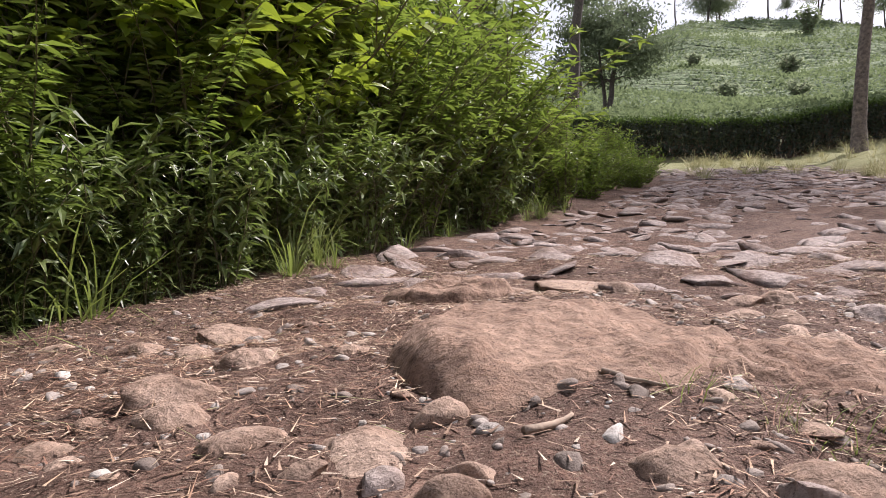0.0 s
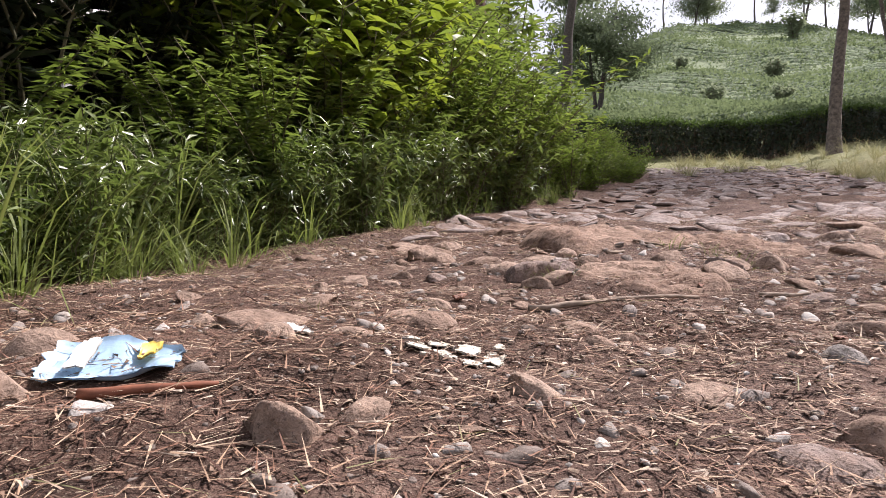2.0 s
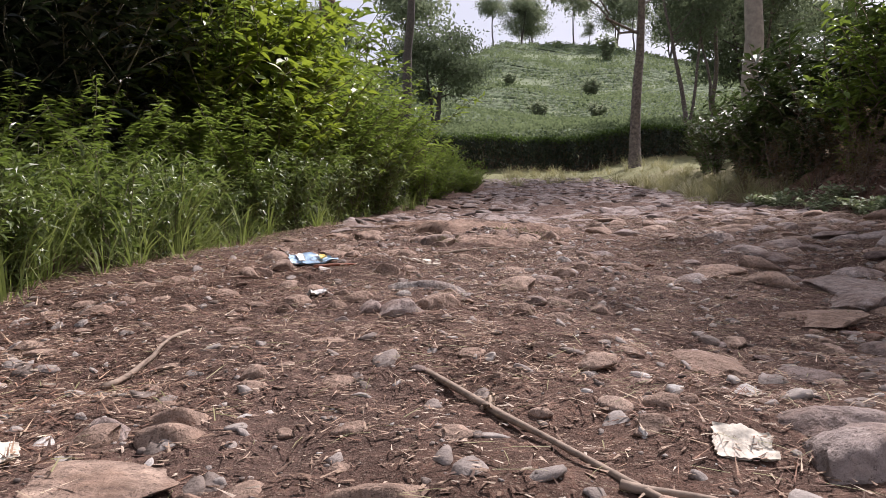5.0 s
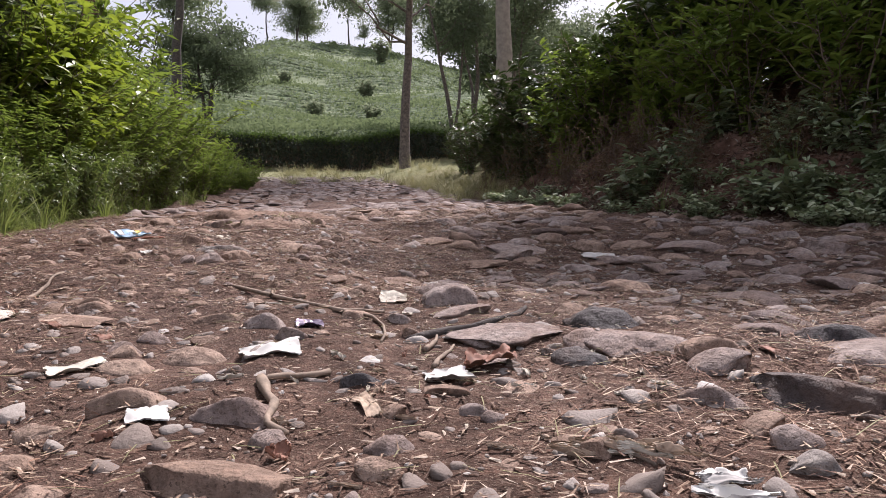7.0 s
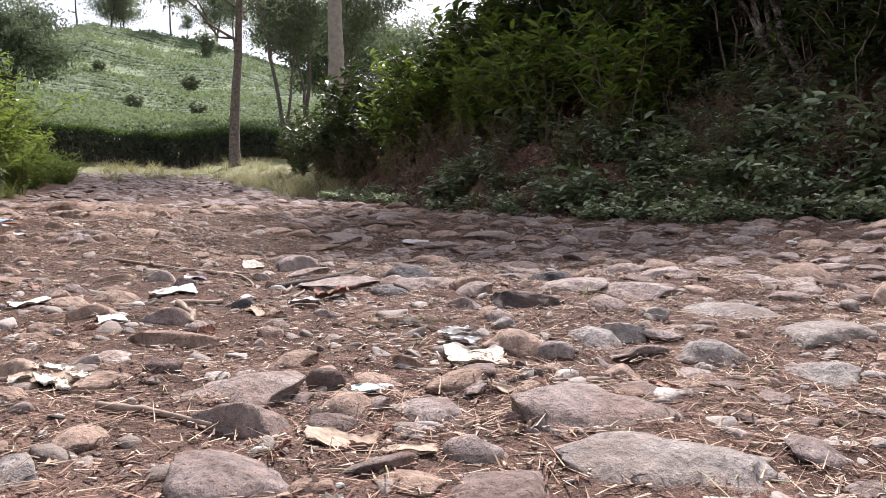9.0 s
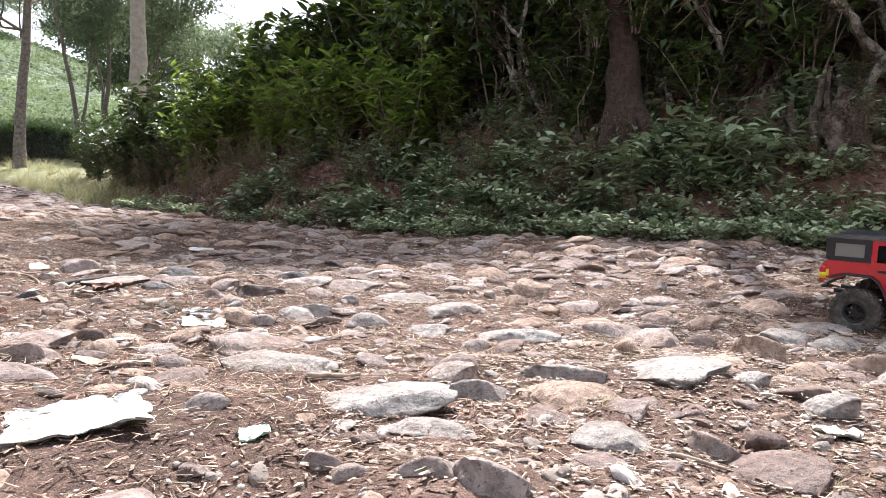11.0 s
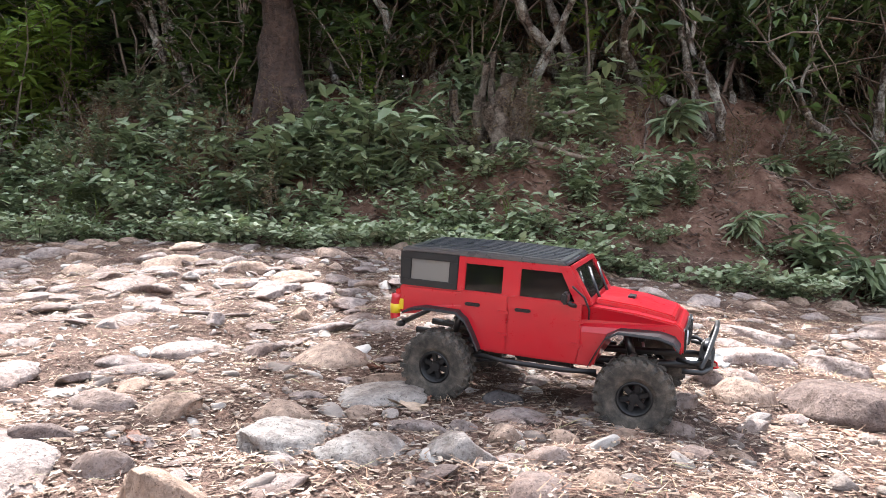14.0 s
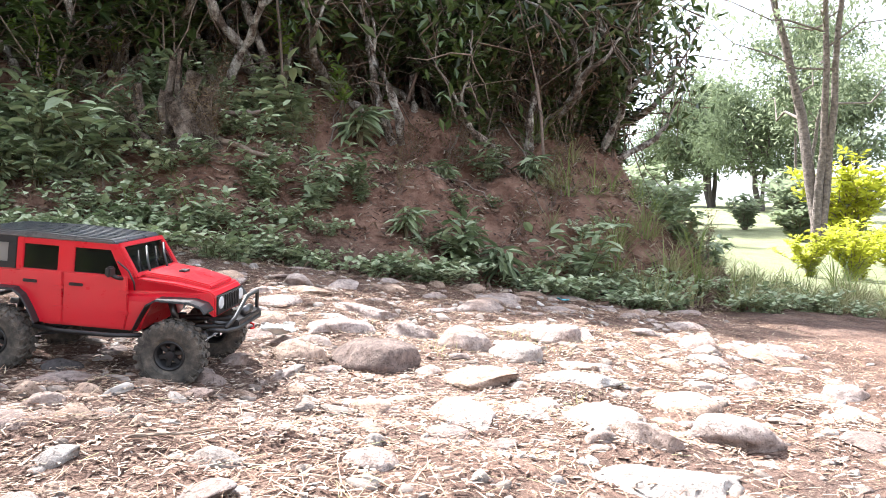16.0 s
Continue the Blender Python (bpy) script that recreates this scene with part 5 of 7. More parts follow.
# ---- plants ----
def plant_parts(seed, stems, tall, spread, leaves, length, width, shape, rise=0.4, start=0.15, twigs=3, twig_len=0.35, thick=0.006, jitter=0.3, wiggle=0.04, steps=6, sides=3):
    """Stems with twigs, and leaves along both. Returns two meshes."""
    g = np.random.default_rng(seed)
    wood, base, way, size = [], [], [], []
    for s in range(stems):
        a = g.uniform(0, 6.283)
        h = tall * g.uniform(0.65, 1.05)
        out = spread * g.uniform(0.2, 1.0)
        t = np.linspace(0, 1, steps)
        line = np.stack([np.cos(a) * out * t ** 1.4, np.sin(a) * out * t ** 1.4, h * t], -1)
        line[1:] += g.normal(0, wiggle * tall, (steps - 1, 3)) * (1, 1, 0.3)
        line[0] += (0.06 * spread * np.cos(a), 0.06 * spread * np.sin(a), -0.05)
        wood.append(tube(line, thick * (1.1 - 0.85 * t), sides))
        lines = [(line, h, 1.0)]
        for k in range(twigs):
            u = g.uniform(0.3, 0.95)
            p0 = np.array([np.interp(u, t, line[:, c]) for c in range(3)])
            b = a + g.normal(0, 1.3)
            ln = twig_len * tall * g.uniform(0.5, 1.1)
            q = np.linspace(0, 1, 3)
            tw = p0 + np.stack([np.cos(b) * ln * 0.75 * q, np.sin(b) * ln * 0.75 * q, ln * (0.75 * q - 0.25 * q * q)], -1)
            wood.append(tube(tw, thick * 0.5 * (1.1 - 0.85 * q), 3))
            lines.append((tw, ln, 0.0))
        total = sum(l for _, l, _ in lines)
        for ln, l, main in lines:
            n = max(2, int(leaves * l / total))
            u = g.uniform(start if main else 0.05, 1.0, n)
            t2 = np.linspace(0, 1, len(ln))
            p = np.stack([np.interp(u, t2, ln[:, c]) for c in range(3)], -1)
            b = g.uniform(0, 6.283, n)
            e = rise + g.normal(0, jitter, n)
            base.append(p)
            way.append(np.stack([np.cos(b) * np.cos(e), np.sin(b) * np.cos(e), np.sin(e)], -1))
            size.append(g.uniform(0.55, 1.1, n))
    base, way, size = np.concatenate(base), np.concatenate(way), np.concatenate(size)
    up = np.stack([g.normal(0, 0.3, len(base)), g.normal(0, 0.3, len(base)), np.ones(len(base))], -1)
    lv, lf = blades(base, way, up, length * size, width * size, shape)
    wv, wf = gather(wood)
    return raw("stalk", wv, wf, True), raw("foliage", lv, lf)


def plant(name, label, category, group, wood_mat, leaf_mat, **shape):
    thing = tagged(empty(name), label, category, group)
    stems, foliage = plant_parts(**shape)
    piece("stalk", stems, wood_mat, thing)
    piece("foliage", foliage, leaf_mat, thing)
    return thing


def tuft(name, label, group, mat, seed, count, length, width, lean):
    """A tuft of grass: one mesh of blades."""
    g = np.random.default_rng(seed)
    a = g.uniform(0, 6.283, count)
    e = np.clip(g.normal(0.95, lean, count), 0.15, 1.45)
    base = np.stack([np.cos(a), np.sin(a), np.zeros(count)], -1) * g.uniform(0, 0.06, count)[:, None] - (0, 0, 0.02)
    way = np.stack([np.cos(a) * np.cos(e), np.sin(a) * np.cos(e), np.sin(e)], -1)
    ln = length * g.uniform(0.45, 1.1, count)
    v, f = blades(base, way, np.stack([-np.cos(a), -np.sin(a), np.full(count, 0.6)], -1), ln, width * g.uniform(0.6, 1.2, count), BLADE)
    return tagged(piece(name, raw(name, v, f), mat), label, "grass", group)


class Stock:
    """Variants of one kind of plant; the first use of each places the original, later ones copies."""

    def __init__(self, makers):
        self.makers, self.first = makers, {}

    def put(self, x, y, scale, r, lift=0.0, lean=6):
        k = r.randrange(len(self.makers))
        m = pose(x, y, ground_z(x, y) + lift, r.uniform(-lean, lean), r.uniform(-lean, lean), r.uniform(0, 360)) @ Matrix.Diagonal((scale * r.uniform(0.9, 1.1), scale * r.uniform(0.9, 1.1), scale, 1))
        if k not in self.first:
            self.first[k] = self.makers[k]()
            self.first[k].matrix_basis = m
            return self.first[k]
        src = self.first[k]
        made = copy_thing(src, Matrix.Identity(4))
        made.matrix_basis = m
        return made


def kind(n, f):
    return Stock([(lambda k=k: f(k)) for k in range(n)])


lance = kind(5, lambda k: plant("lance_leaved_weed", "leafy green weed with narrow pointed leaves beside the track", "weed", "weeds beside the track", M_STEM, M_LANCE,
             seed=100 + k, stems=7, tall=0.62, spread=0.28, leaves=44, length=0.1, width=0.026, shape=LEAF_MID, rise=0.05, start=0.1, twigs=2, twig_len=0.3, thick=0.0035, jitter=0.45, steps=4))
# leaves coloured near black to stand for the shade behind the verge
tall_lance = kind(4, lambda k: plant("tall_weed", "tall dense weed with shade put into its near-black narrow leaves", "weed", "tall weeds behind the verge", M_STEM, M_SHADE,
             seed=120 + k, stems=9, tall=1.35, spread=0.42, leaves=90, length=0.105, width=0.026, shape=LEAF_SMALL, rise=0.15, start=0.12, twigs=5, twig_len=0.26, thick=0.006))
broad = kind(4, lambda k: plant("broad_leaved_shrub", "bright green shrub with large soft leaves lit from behind", "shrub", "broad-leaved shrubs", M_STEM, M_BROAD,
             seed=140 + k, stems=8, tall=1.25, spread=0.46, leaves=64, length=0.105, width=0.06, shape=LEAF_BROAD, rise=0.1, start=0.3, twigs=4, twig_len=0.26, thick=0.008))
feather = kind(4, lambda k: plant("feathery_shrub", "light green bushy shrub with small narrow leaves", "shrub", "feathery shrubs", M_STEM, M_FEATHER,
             seed=160 + k, stems=11, tall=1.15, spread=0.6, leaves=100, length=0.085, width=0.023, shape=LEAF_SMALL, rise=0.2, start=0.05, twigs=5, twig_len=0.26, thick=0.006, steps=4))
dense = kind(4, lambda k: plant("dense_bush", "dense dark green bush at the edge of the track", "bush", "dense bushes", M_STEM, M_FEATHER,
             seed=180 + k, stems=16, tall=1.05, spread=0.62, leaves=78, length=0.095, width=0.034, shape=LEAF_SMALL, rise=0.35, start=0.0, twigs=4, twig_len=0.3, thick=0.008))
grass = kind(5, lambda k: tuft("grass_tuft", "tuft of long green grass at the edge of the track", "grass tufts", M_GRASS, 200 + k, 34, 0.42, 0.0055, 0.5))
fern = kind(2, lambda k: plant("fern", "green fern with arching feathery fronds", "fern", "ferns", M_STEM, M_FEATHER,
             seed=220 + k, stems=9, tall=0.45, spread=0.4, leaves=90, length=0.05, width=0.011, shape=LEAF_SMALL, rise=0.0, start=0.15, twigs=0, thick=0.003, jitter=0.12, wiggle=0.01))

# plants along the verge
r = random.Random(12)


def along(stock, count, y0, y1, o0, o1, s0, s1, lift=0.0):
    for _ in range(count):
        y = r.uniform(y0, y1)
        x = float(left_edge(y)) - r.uniform(o0, o1)
        stock.put(x, y, r.uniform(s0, s1), r, lift)


along(grass, 230, -2.6, 2.4, -0.04, 0.6, 0.35, 0.95)
along(grass, 26, 2.4, 5.0, 0.0, 0.3, 0.35, 0.6)
along(lance, 150, -2.4, 1.4, 0.02, 0.7, 0.32, 0.62)
along(lance, 40, 1.2, 2.6, 0.02, 0.7, 0.4, 0.75)
along(broad, 9, 1.75, 2.6, 0.3, 0.9, 0.6, 0.95)
along(fern, 8, 1.2, 2.6, 0.1, 0.5, 0.8, 1.3, 0.15)
along(feather, 12, 1.9, 3.0, 0.35, 1.1, 0.8, 1.15)
along(lance, 60, 2.0, 4.6, 0.05, 0.5, 0.6, 1.0)
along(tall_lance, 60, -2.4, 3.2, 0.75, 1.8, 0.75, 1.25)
along(broad, 24, 1.7, 3.6, 0.15, 0.9, 0.8, 1.15)
along(broad, 8, 1.8, 4.5, 0.9, 1.8, 1.0, 1.3)
along(feather, 40, 2.9, 4.3, 0.1, 1.0, 0.75, 1.15)
along(feather, 34, 4.2, 5.6, 0.1, 1.1, 0.55, 0.85)
along(feather, 18, 4.5, 7.0, 1.0, 2.4, 0.9, 1.3)
along(dense, 26, 5.1, 7.4, 0.15, 1.0, 0.5, 0.7, -0.15)
along(dense, 24, 7.0, 11.5, 0.1, 0.9, 0.4, 0.6, -0.15)
along(dense, 14, 3.0, 9.0, 2.0, 4.0, 1.5, 2.3)
along(fern, 6, -0.2, 1.9, 0.4, 0.8, 0.8, 1.2, 0.1)
along(dense, 12, 9.5, 16.0, 0.5, 1.8, 0.4, 0.7)

# the earth bank on the other side
cover_plant = kind(5, lambda k: plant("ground_cover_plant", "low pale green creeping plant at the foot of the bank", "ground cover", "ground cover", M_STEM, M_COVER,
             seed=240 + k, stems=14, tall=0.10, spread=0.22, leaves=14, length=0.036, width=0.03, shape=LEAF_BROAD, rise=0.3, start=0.2, twigs=0, thick=0.0015, steps=3))
bank_weed = kind(5, lambda k: plant("bank_weed", "leafy green weed growing on the earth bank", "weed", "weeds on the bank", M_STEM, M_WEED,
             seed=260 + k, stems=7, tall=0.3, spread=0.24, leaves=22, length=0.1, width=0.046, shape=LEAF_BROAD, rise=0.15, start=0.15, twigs=1, thick=0.003))
dry_weed = kind(5, lambda k: plant("dry_weed", "thin withered weed with brown stems and sparse leaves", "weed", "dry weeds", M_TWIG, M_DRY,
             seed=280 + k, stems=8, tall=0.45, spread=0.2, leaves=42, length=0.028, width=0.011, shape=LEAF_SMALL, rise=0.4, start=0.2, twigs=2, twig_len=0.3, thick=0.002, steps=4))
tea_tall = kind(5, lambda k: plant("tea_shrub", "overgrown tea shrub with bare twisted stems and dark glossy leaves", "shrub", "tea shrubs on the bank", M_BRUSH, M_TEA,
             seed=300 + k, stems=4, tall=1.6, spread=0.65, leaves=120, length=0.125, width=0.05, shape=LEAF_BROAD, rise=0.1, start=0.42, twigs=14, twig_len=0.28, thick=0.018, sides=4, wiggle=0.06))
tea_full = kind(4, lambda k: plant("tea_bush", "full dark green tea bush with glossy leaves", "bush", "tea bushes", M_TWIG, M_TEA,
             seed=320 + k, stems=12, tall=1.0, spread=0.6, leaves=56, length=0.13, width=0.058, shape=LEAF_BROAD, rise=0.2, start=0.05, twigs=3, twig_len=0.34, thick=0.01, steps=4))
# the tea bush again, its sunlight carried by a lighter leaf colour
tea_lit = kind(3, lambda k: plant("leafy_tea_bush", "leafy green tea bush with sunlight put into its lighter leaf colour", "bush", "leafy tea bushes", M_TWIG, M_TEA_FRESH,
             seed=330 + k, stems=13, tall=1.0, spread=0.6, leaves=60, length=0.13, width=0.055, shape=LEAF_BROAD, rise=0.25, start=0.05, twigs=3, twig_len=0.34, thick=0.01, steps=4))
sapling = kind(3, lambda k: plant("leafy_sapling", "young light green sapling with upright leaves", "sapling", "saplings", M_STEM, M_TEA_FRESH,
             seed=340 + k, stems=3, tall=0.7, spread=0.12, leaves=26, length=0.11, width=0.045, shape=LEAF_MID, rise=0.55, start=0.4, twigs=2, twig_len=0.25, thick=0.005))
dry_grass = kind(3, lambda k: tuft("dry_grass_tuft", "tuft of pale dry grass", "dry grass tufts", M_DRYGRASS, 360 + k, 60, 0.26, 0.004, 0.3))
brush = kind(4, lambda k: plant("dead_brush", "tangle of dead brown twigs at the top of the bank", "brush", "dead brush", M_BRUSH, M_DRYLEAF,
             seed=520 + k, stems=22, tall=0.75, spread=0.5, leaves=9, length=0.05, width=0.02, shape=LEAF_SMALL, rise=-0.4, start=0.3, twigs=4, twig_len=0.45, thick=0.004, wiggle=0.06, steps=5))
r = random.Random(21)


def bank(stock, count, y0, y1, p0, p1, s0, s1, lift=0.0, lean=8):
    for _ in range(count):
        y = r.uniform(y0, y1)
        x = float(right_edge(y)) + r.uniform(p0, p1)
        stock.put(x, y, r.uniform(s0, s1), r, lift, lean)


bank(cover_plant, 110, -4.2, -0.6, -0.22, 0.3, 0.7, 1.25)
bank(cover_plant, 66, -7.2, -4.2, -0.12, 0.24, 0.6, 1.1)
bank(cover_plant, 30, -0.6, 3.0, -0.12, 0.3, 0.7, 1.1)
bank(cover_plant, 70, -4.2, 0.0, 0.25, 1.2, 0.8, 1.3)
bank(cover_plant, 9, -6.4, -4.2, 0.25, 1.2, 0.6, 0.9)
bank(bank_weed, 90, -4.3, 1.0, 0.05, 1.2, 0.5, 1.1, 0, 14)
bank(dry_weed, 14, -5.6, 1.0, 0.3, 1.1, 0.5, 0.9, 0, 20)
bank(bank_weed, 14, -6.9, -4.1, 0.05, 1.3, 0.4, 0.8, 0, 14)
bank(dry_weed, 50, -2.8, 4.0, 0.05, 0.75, 0.7, 1.25)
bank(dry_weed, 24, -6.6, -0.8, 0.25, 1.4, 0.5, 1.0, 0, 18)
bank(tea_tall, 16, -6.4, 0.4, 1.7, 2.6, 0.9, 1.2, -0.03, 8)
bank(tea_tall, 14, -6.6, 2.0, 2.2, 3.6, 1.0, 1.5, -0.03, 5)
bank(tea_full, 40, -6.2, 0.4, 2.0, 3.2, 1.5, 2.1)
bank(tea_full, 16, -2.2, 0.6, 1.0, 1.8, 0.9, 1.3)
bank(tea_lit, 20, -0.8, 2.8, 0.5, 1.3, 0.75, 1.0)
bank(tea_full, 20, -0.5, 4.5, 1.4, 3.0, 1.0, 1.4)
bank(tea_lit, 12, -0.9, 1.4, 1.0, 2.6, 0.95, 1.3)
bank(tea_full, 16, 1.0, 4.5, 0.8, 2.6, 1.0, 1.35)
bank(tea_full, 26, 2.8, 9.0, 0.5, 1.8, 0.65, 0.95)
bank(sapling, 16, -5.4, 1.4, 0.7, 1.15, 0.6, 1.0)
bank(dry_grass, 70, 3.0, 11.0, -0.3, 0.5, 0.8, 1.6)
bank(dry_grass, 40, -8.8, -5.4, -0.15, 0.9, 0.7, 1.3)
bank(grass, 40, -8.6, -5.6, 0.0, 1.6, 0.6, 1.1)
bank(grass, 14, -5.0, 0.5, 0.0, 0.5, 0.45, 0.8)
bank(dry_grass, 60, 10.0, 18.5, -2.6, 1.5, 1.0, 1.8)

# leaf colour carries the shade of the thicket's depths
shade = kind(3, lambda k: plant("dark_bush", "dense bush with deep shade put into its near-black leaves", "bush", "dark bushes", M_BRUSH, M_SHADE,
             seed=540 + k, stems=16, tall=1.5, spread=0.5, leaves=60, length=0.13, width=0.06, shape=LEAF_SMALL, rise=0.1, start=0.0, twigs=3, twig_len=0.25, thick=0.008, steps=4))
# tall bushes behind the verge; the first kind painted near black for shade
r = random.Random(58)
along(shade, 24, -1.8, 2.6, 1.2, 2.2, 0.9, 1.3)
along(tea_full, 12, -1.8, 2.4, 1.2, 2.4, 1.4, 2.0)


# stump, roots and fallen wood on the bank
def woody(name, label, category, line, radii, mat, sides=9, rough=0.0, seed=0):
    g = np.random.default_rng(seed)
    v, f = tube(line, radii, sides)
    v = v + g.normal(0, rough, v.shape)
    n = len(line)
    ends = [np.arange(sides)[None, ::-1], (np.arange(sides) + (n - 1) * sides)[None]]
    return tagged(piece(name, raw(name, v, [f, *ends], True), mat), label, category)


def upright(x, y, tall, low, high, lean=(0, 0), n=9, flare=1.2, sunk=0.0):
    t = np.linspace(0, 1, n)
    z = ground_z(x, y) - 0.08 - sunk
    tall += sunk
    line = np.stack([x + lean[0] * t + 0.02 * np.sin(t * 7 + x), y + lean[1] * t + 0.02 * np.cos(t * 6 + y), z + tall * t], -1)
    return line, (high + (low - high) * np.exp(-t * 3.2)) * (1 + flare * np.exp(-t * 12))


flared = tagged(empty("leaning_bank_tree"), "tree on the bank with a broad red-brown earthy foot and an unseen crown added for shade", "tree", "trees")
FOOT = (3.14, -2.48)
t = np.linspace(0, 1, 34)
base = ground_z(*FOOT) - 0.48
line = np.stack([FOOT[0] + 0.12 * t - 0.3 * t ** 2 + 0.02 * np.sin(t * 9), FOOT[1] + 0.1 * t + 0.45 * t ** 2 + 0.02 * np.cos(t * 8), base + 4.1 * t], -1)
v, f = tube(line, 0.055 + 0.24 * np.exp(-t * 6.5) + 0.16 * np.exp(-t * 16), 16)
lump = 0.02 * vnoise(v[:, 2] * 7 + v[:, 0] * 5, v[:, 1] * 9, 61) + 0.014 * vnoise(v[:, 2] * 19, v[:, 1] * 23 + v[:, 0] * 11, 62)
v[:, :2] += lump[:, None] * unit(v[:, :2] - np.repeat(line[:, :2], 16, 0))
piece("trunk", raw("trunk", v, f, True), M_FOOT, flared)
for k, (dx, dy, rr) in enumerate(((-0.42, -0.1, 0.07), (-0.3, 0.3, 0.06), (-0.25, -0.36, 0.06), (0.05, 0.42, 0.05))):
    t = np.linspace(0, 1, 7)
    lx, ly = FOOT[0] + dx * t, FOOT[1] + dy * t
    v, f = tube(np.stack([lx, ly, height(lx, ly) + 0.32 * (1 - t) ** 2.2 - 0.04 * t], -1), rr * (1.3 - t), 8)
    piece("root", raw("root", v + np.random.default_rng(k).normal(0, 0.009, v.shape), f, True), M_FOOT, flared)
# limbs and crown are unseen, added to dapple the track with shade
g = np.random.default_rng(63)
limbs, tufts = [], []
for k in range(38):
    p0 = line[int(g.integers(26, 34))]
    end = np.array((g.uniform(2.75, 3.9), g.uniform(-2.45, -1.5), g.uniform(3.7, 4.6)))
    q = np.linspace(0, 1, 5)[:, None]
    limbs.append(tube(p0 + (end - p0) * q + g.normal(0, 0.04, (5, 3)) * q, 0.02 * (1.1 - 0.8 * q[:, 0]), 5))
    tufts += [end, p0 + (end - p0) * 0.8]
piece("limbs", raw("limbs", *gather(limbs), True), M_BARK_DARK, flared)
n = len(tufts) * 5
c = np.repeat(np.array(tufts), 5, 0) + g.normal(0, 1, (n, 3)) * (0.13, 0.13, 0.08)
size = g.uniform(0.06, 0.12, n)
v, f = blades(c, g.normal(0, 1, (n, 3)), g.normal(0, 0.5, (n, 3)) + (0, 0, 1), size, size * 0.45, LEAF_SMALL)
piece("crown", raw("crown", v, f), M_TEA, flared)
stump = tagged(empty("tree_stump"), "broken grey-brown stump with splintered top on the bank", "stump")
for k, (dx, dy, h, rr) in enumerate(((0, 0, 0.26, 0.035), (0.0, -0.07, 0.2, 0.032), (0.03, 0.06, 0.32, 0.016), (-0.03, -0.12, 0.15, 0.026), (0.02, -0.02, 0.35, 0.011), (-0.02, 0.03, 0.22, 0.022), (-0.03, -0.04, 0.18, 0.028), (0.01, 0.1, 0.2, 0.016), (-0.02, -0.16, 0.24, 0.008), (-0.04, 0.07, 0.13, 0.024))):
    line, rad = upright(2.9 + dx, -3.68 + dy * 1.15, h * 1.35 + 0.05, rr * 1.9, rr * 1.15, (0.02 * (k % 3 - 1), 0.05 * (k - 2) / 2), 6, 0.4)
    v, f = tube(line, rad, 8)
    piece("splinter", raw("splinter", v + np.random.default_rng(k).normal(0, 0.006, v.shape), f, True), M_STUMP, stump)
r = random.Random(77)


def branch(x0, y0, x1, y1, radius, mat, label, lift0=0.05, lift1=0.05, sag=0.0, seed=0):
    g = np.random.default_rng(seed)
    t = np.linspace(0, 1, 8)
    line = np.stack([x0 + (x1 - x0) * t, y0 + (y1 - y0) * t, 0 * t], -1)
    z0, z1 = ground_z(x0, y0) + lift0, ground_z(x1, y1) + lift1
    line[:, 2] = np.maximum(z0 + (z1 - z0) * t - sag * np.sin(t * np.pi), height(line[:, 0], line[:, 1]) + radius * 0.4)
    line[1:-1] += g.normal(0, 0.012, (6, 3))
    return woody("branch", label, "branch", line, radius * (1.1 - 0.6 * t), mat, 7, 0.001, seed)


branch(2.98, -3.75, 2.72, -4.12, 0.018, M_STICK, "pale broken branch sticking out of the bank", 0.0, 0.11, 0, 1)
branch(3.05, -3.8, 2.85, -4.05, 0.018, M_TWIG, "grey broken branch sticking out of the bank", 0.1, 0.22, 0, 2)
for k in range(26):
    y = r.uniform(-5.9, -0.6)
    x = float(right_edge(y)) + r.uniform(0.8, 1.3)
    dx, dy = r.uniform(-0.5, -0.15), r.uniform(-0.4, 0.4)
    branch(x, y, x + dx, y + dy, r.uniform(0.003, 0.008), M_TWIG, "thin brown root hanging down the earth bank", 0.02, 0.02, -0.04, 10 + k)
for k in range(14):
    y = r.uniform(-5.7, 0.2)
    x = float(right_edge(y)) + r.uniform(1.0, 1.6)
    line, rad = upright(x, y, r.uniform(0.5, 1.5), 0.012, 0.004, (r.uniform(-0.3, 0.15), r.uniform(-0.45, 0.45)), 8, 0.2)
    woody("bare_stem", "bare leaning grey stem among the tea shrubs", "stem", line, rad, M_TWIG, 5, 0.003, 60 + k)
rosette = kind(2, lambda k: plant("rosette_weed", "weed with drooping long green leaves on the bank", "weed", "rosette weeds", M_STEM, M_WEED,
             seed=380 + k, stems=5, tall=0.16, spread=0.08, leaves=14, length=0.17, width=0.04, shape=LEAF_BROAD, rise=-0.15, start=0.3, twigs=0, thick=0.006))
for x, y, s in ((3.22, -4.55, 1.2), (3.15, -5.0, 0.7), (3.0, -3.35, 0.8), (2.75, -3.3, 0.9), (3.25, -5.55, 0.8), (2.6, -4.75, 0.8), (2.55, -5.2, 0.9)):
    rosette.put(x, y, s, r, 0.03)
for x, y, s in ((2.55, -5.0, 1.0), (2.62, -5.62, 1.05), (2.6, -4.35, 0.7), (2.75, -3.3, 1.2), (2.9, -3.05, 1.1), (2.85, -3.2, 1.2), (2.7, -3.1, 1.0), (3.0, -2.85, 1.0), (2.8, -2.2, 0.9), (2.9, -1.7, 1.0), (2.74, -2.6, 1.3), (2.84, -2.72, 1.4), (2.78, -2.46, 1.2)):
    bank_weed.put(x, y, s, r, 0.0, 8)
bank(dry_weed, 12, -6.0, 0.2, 1.1, 1.7, 0.8, 1.6, 0, 25)


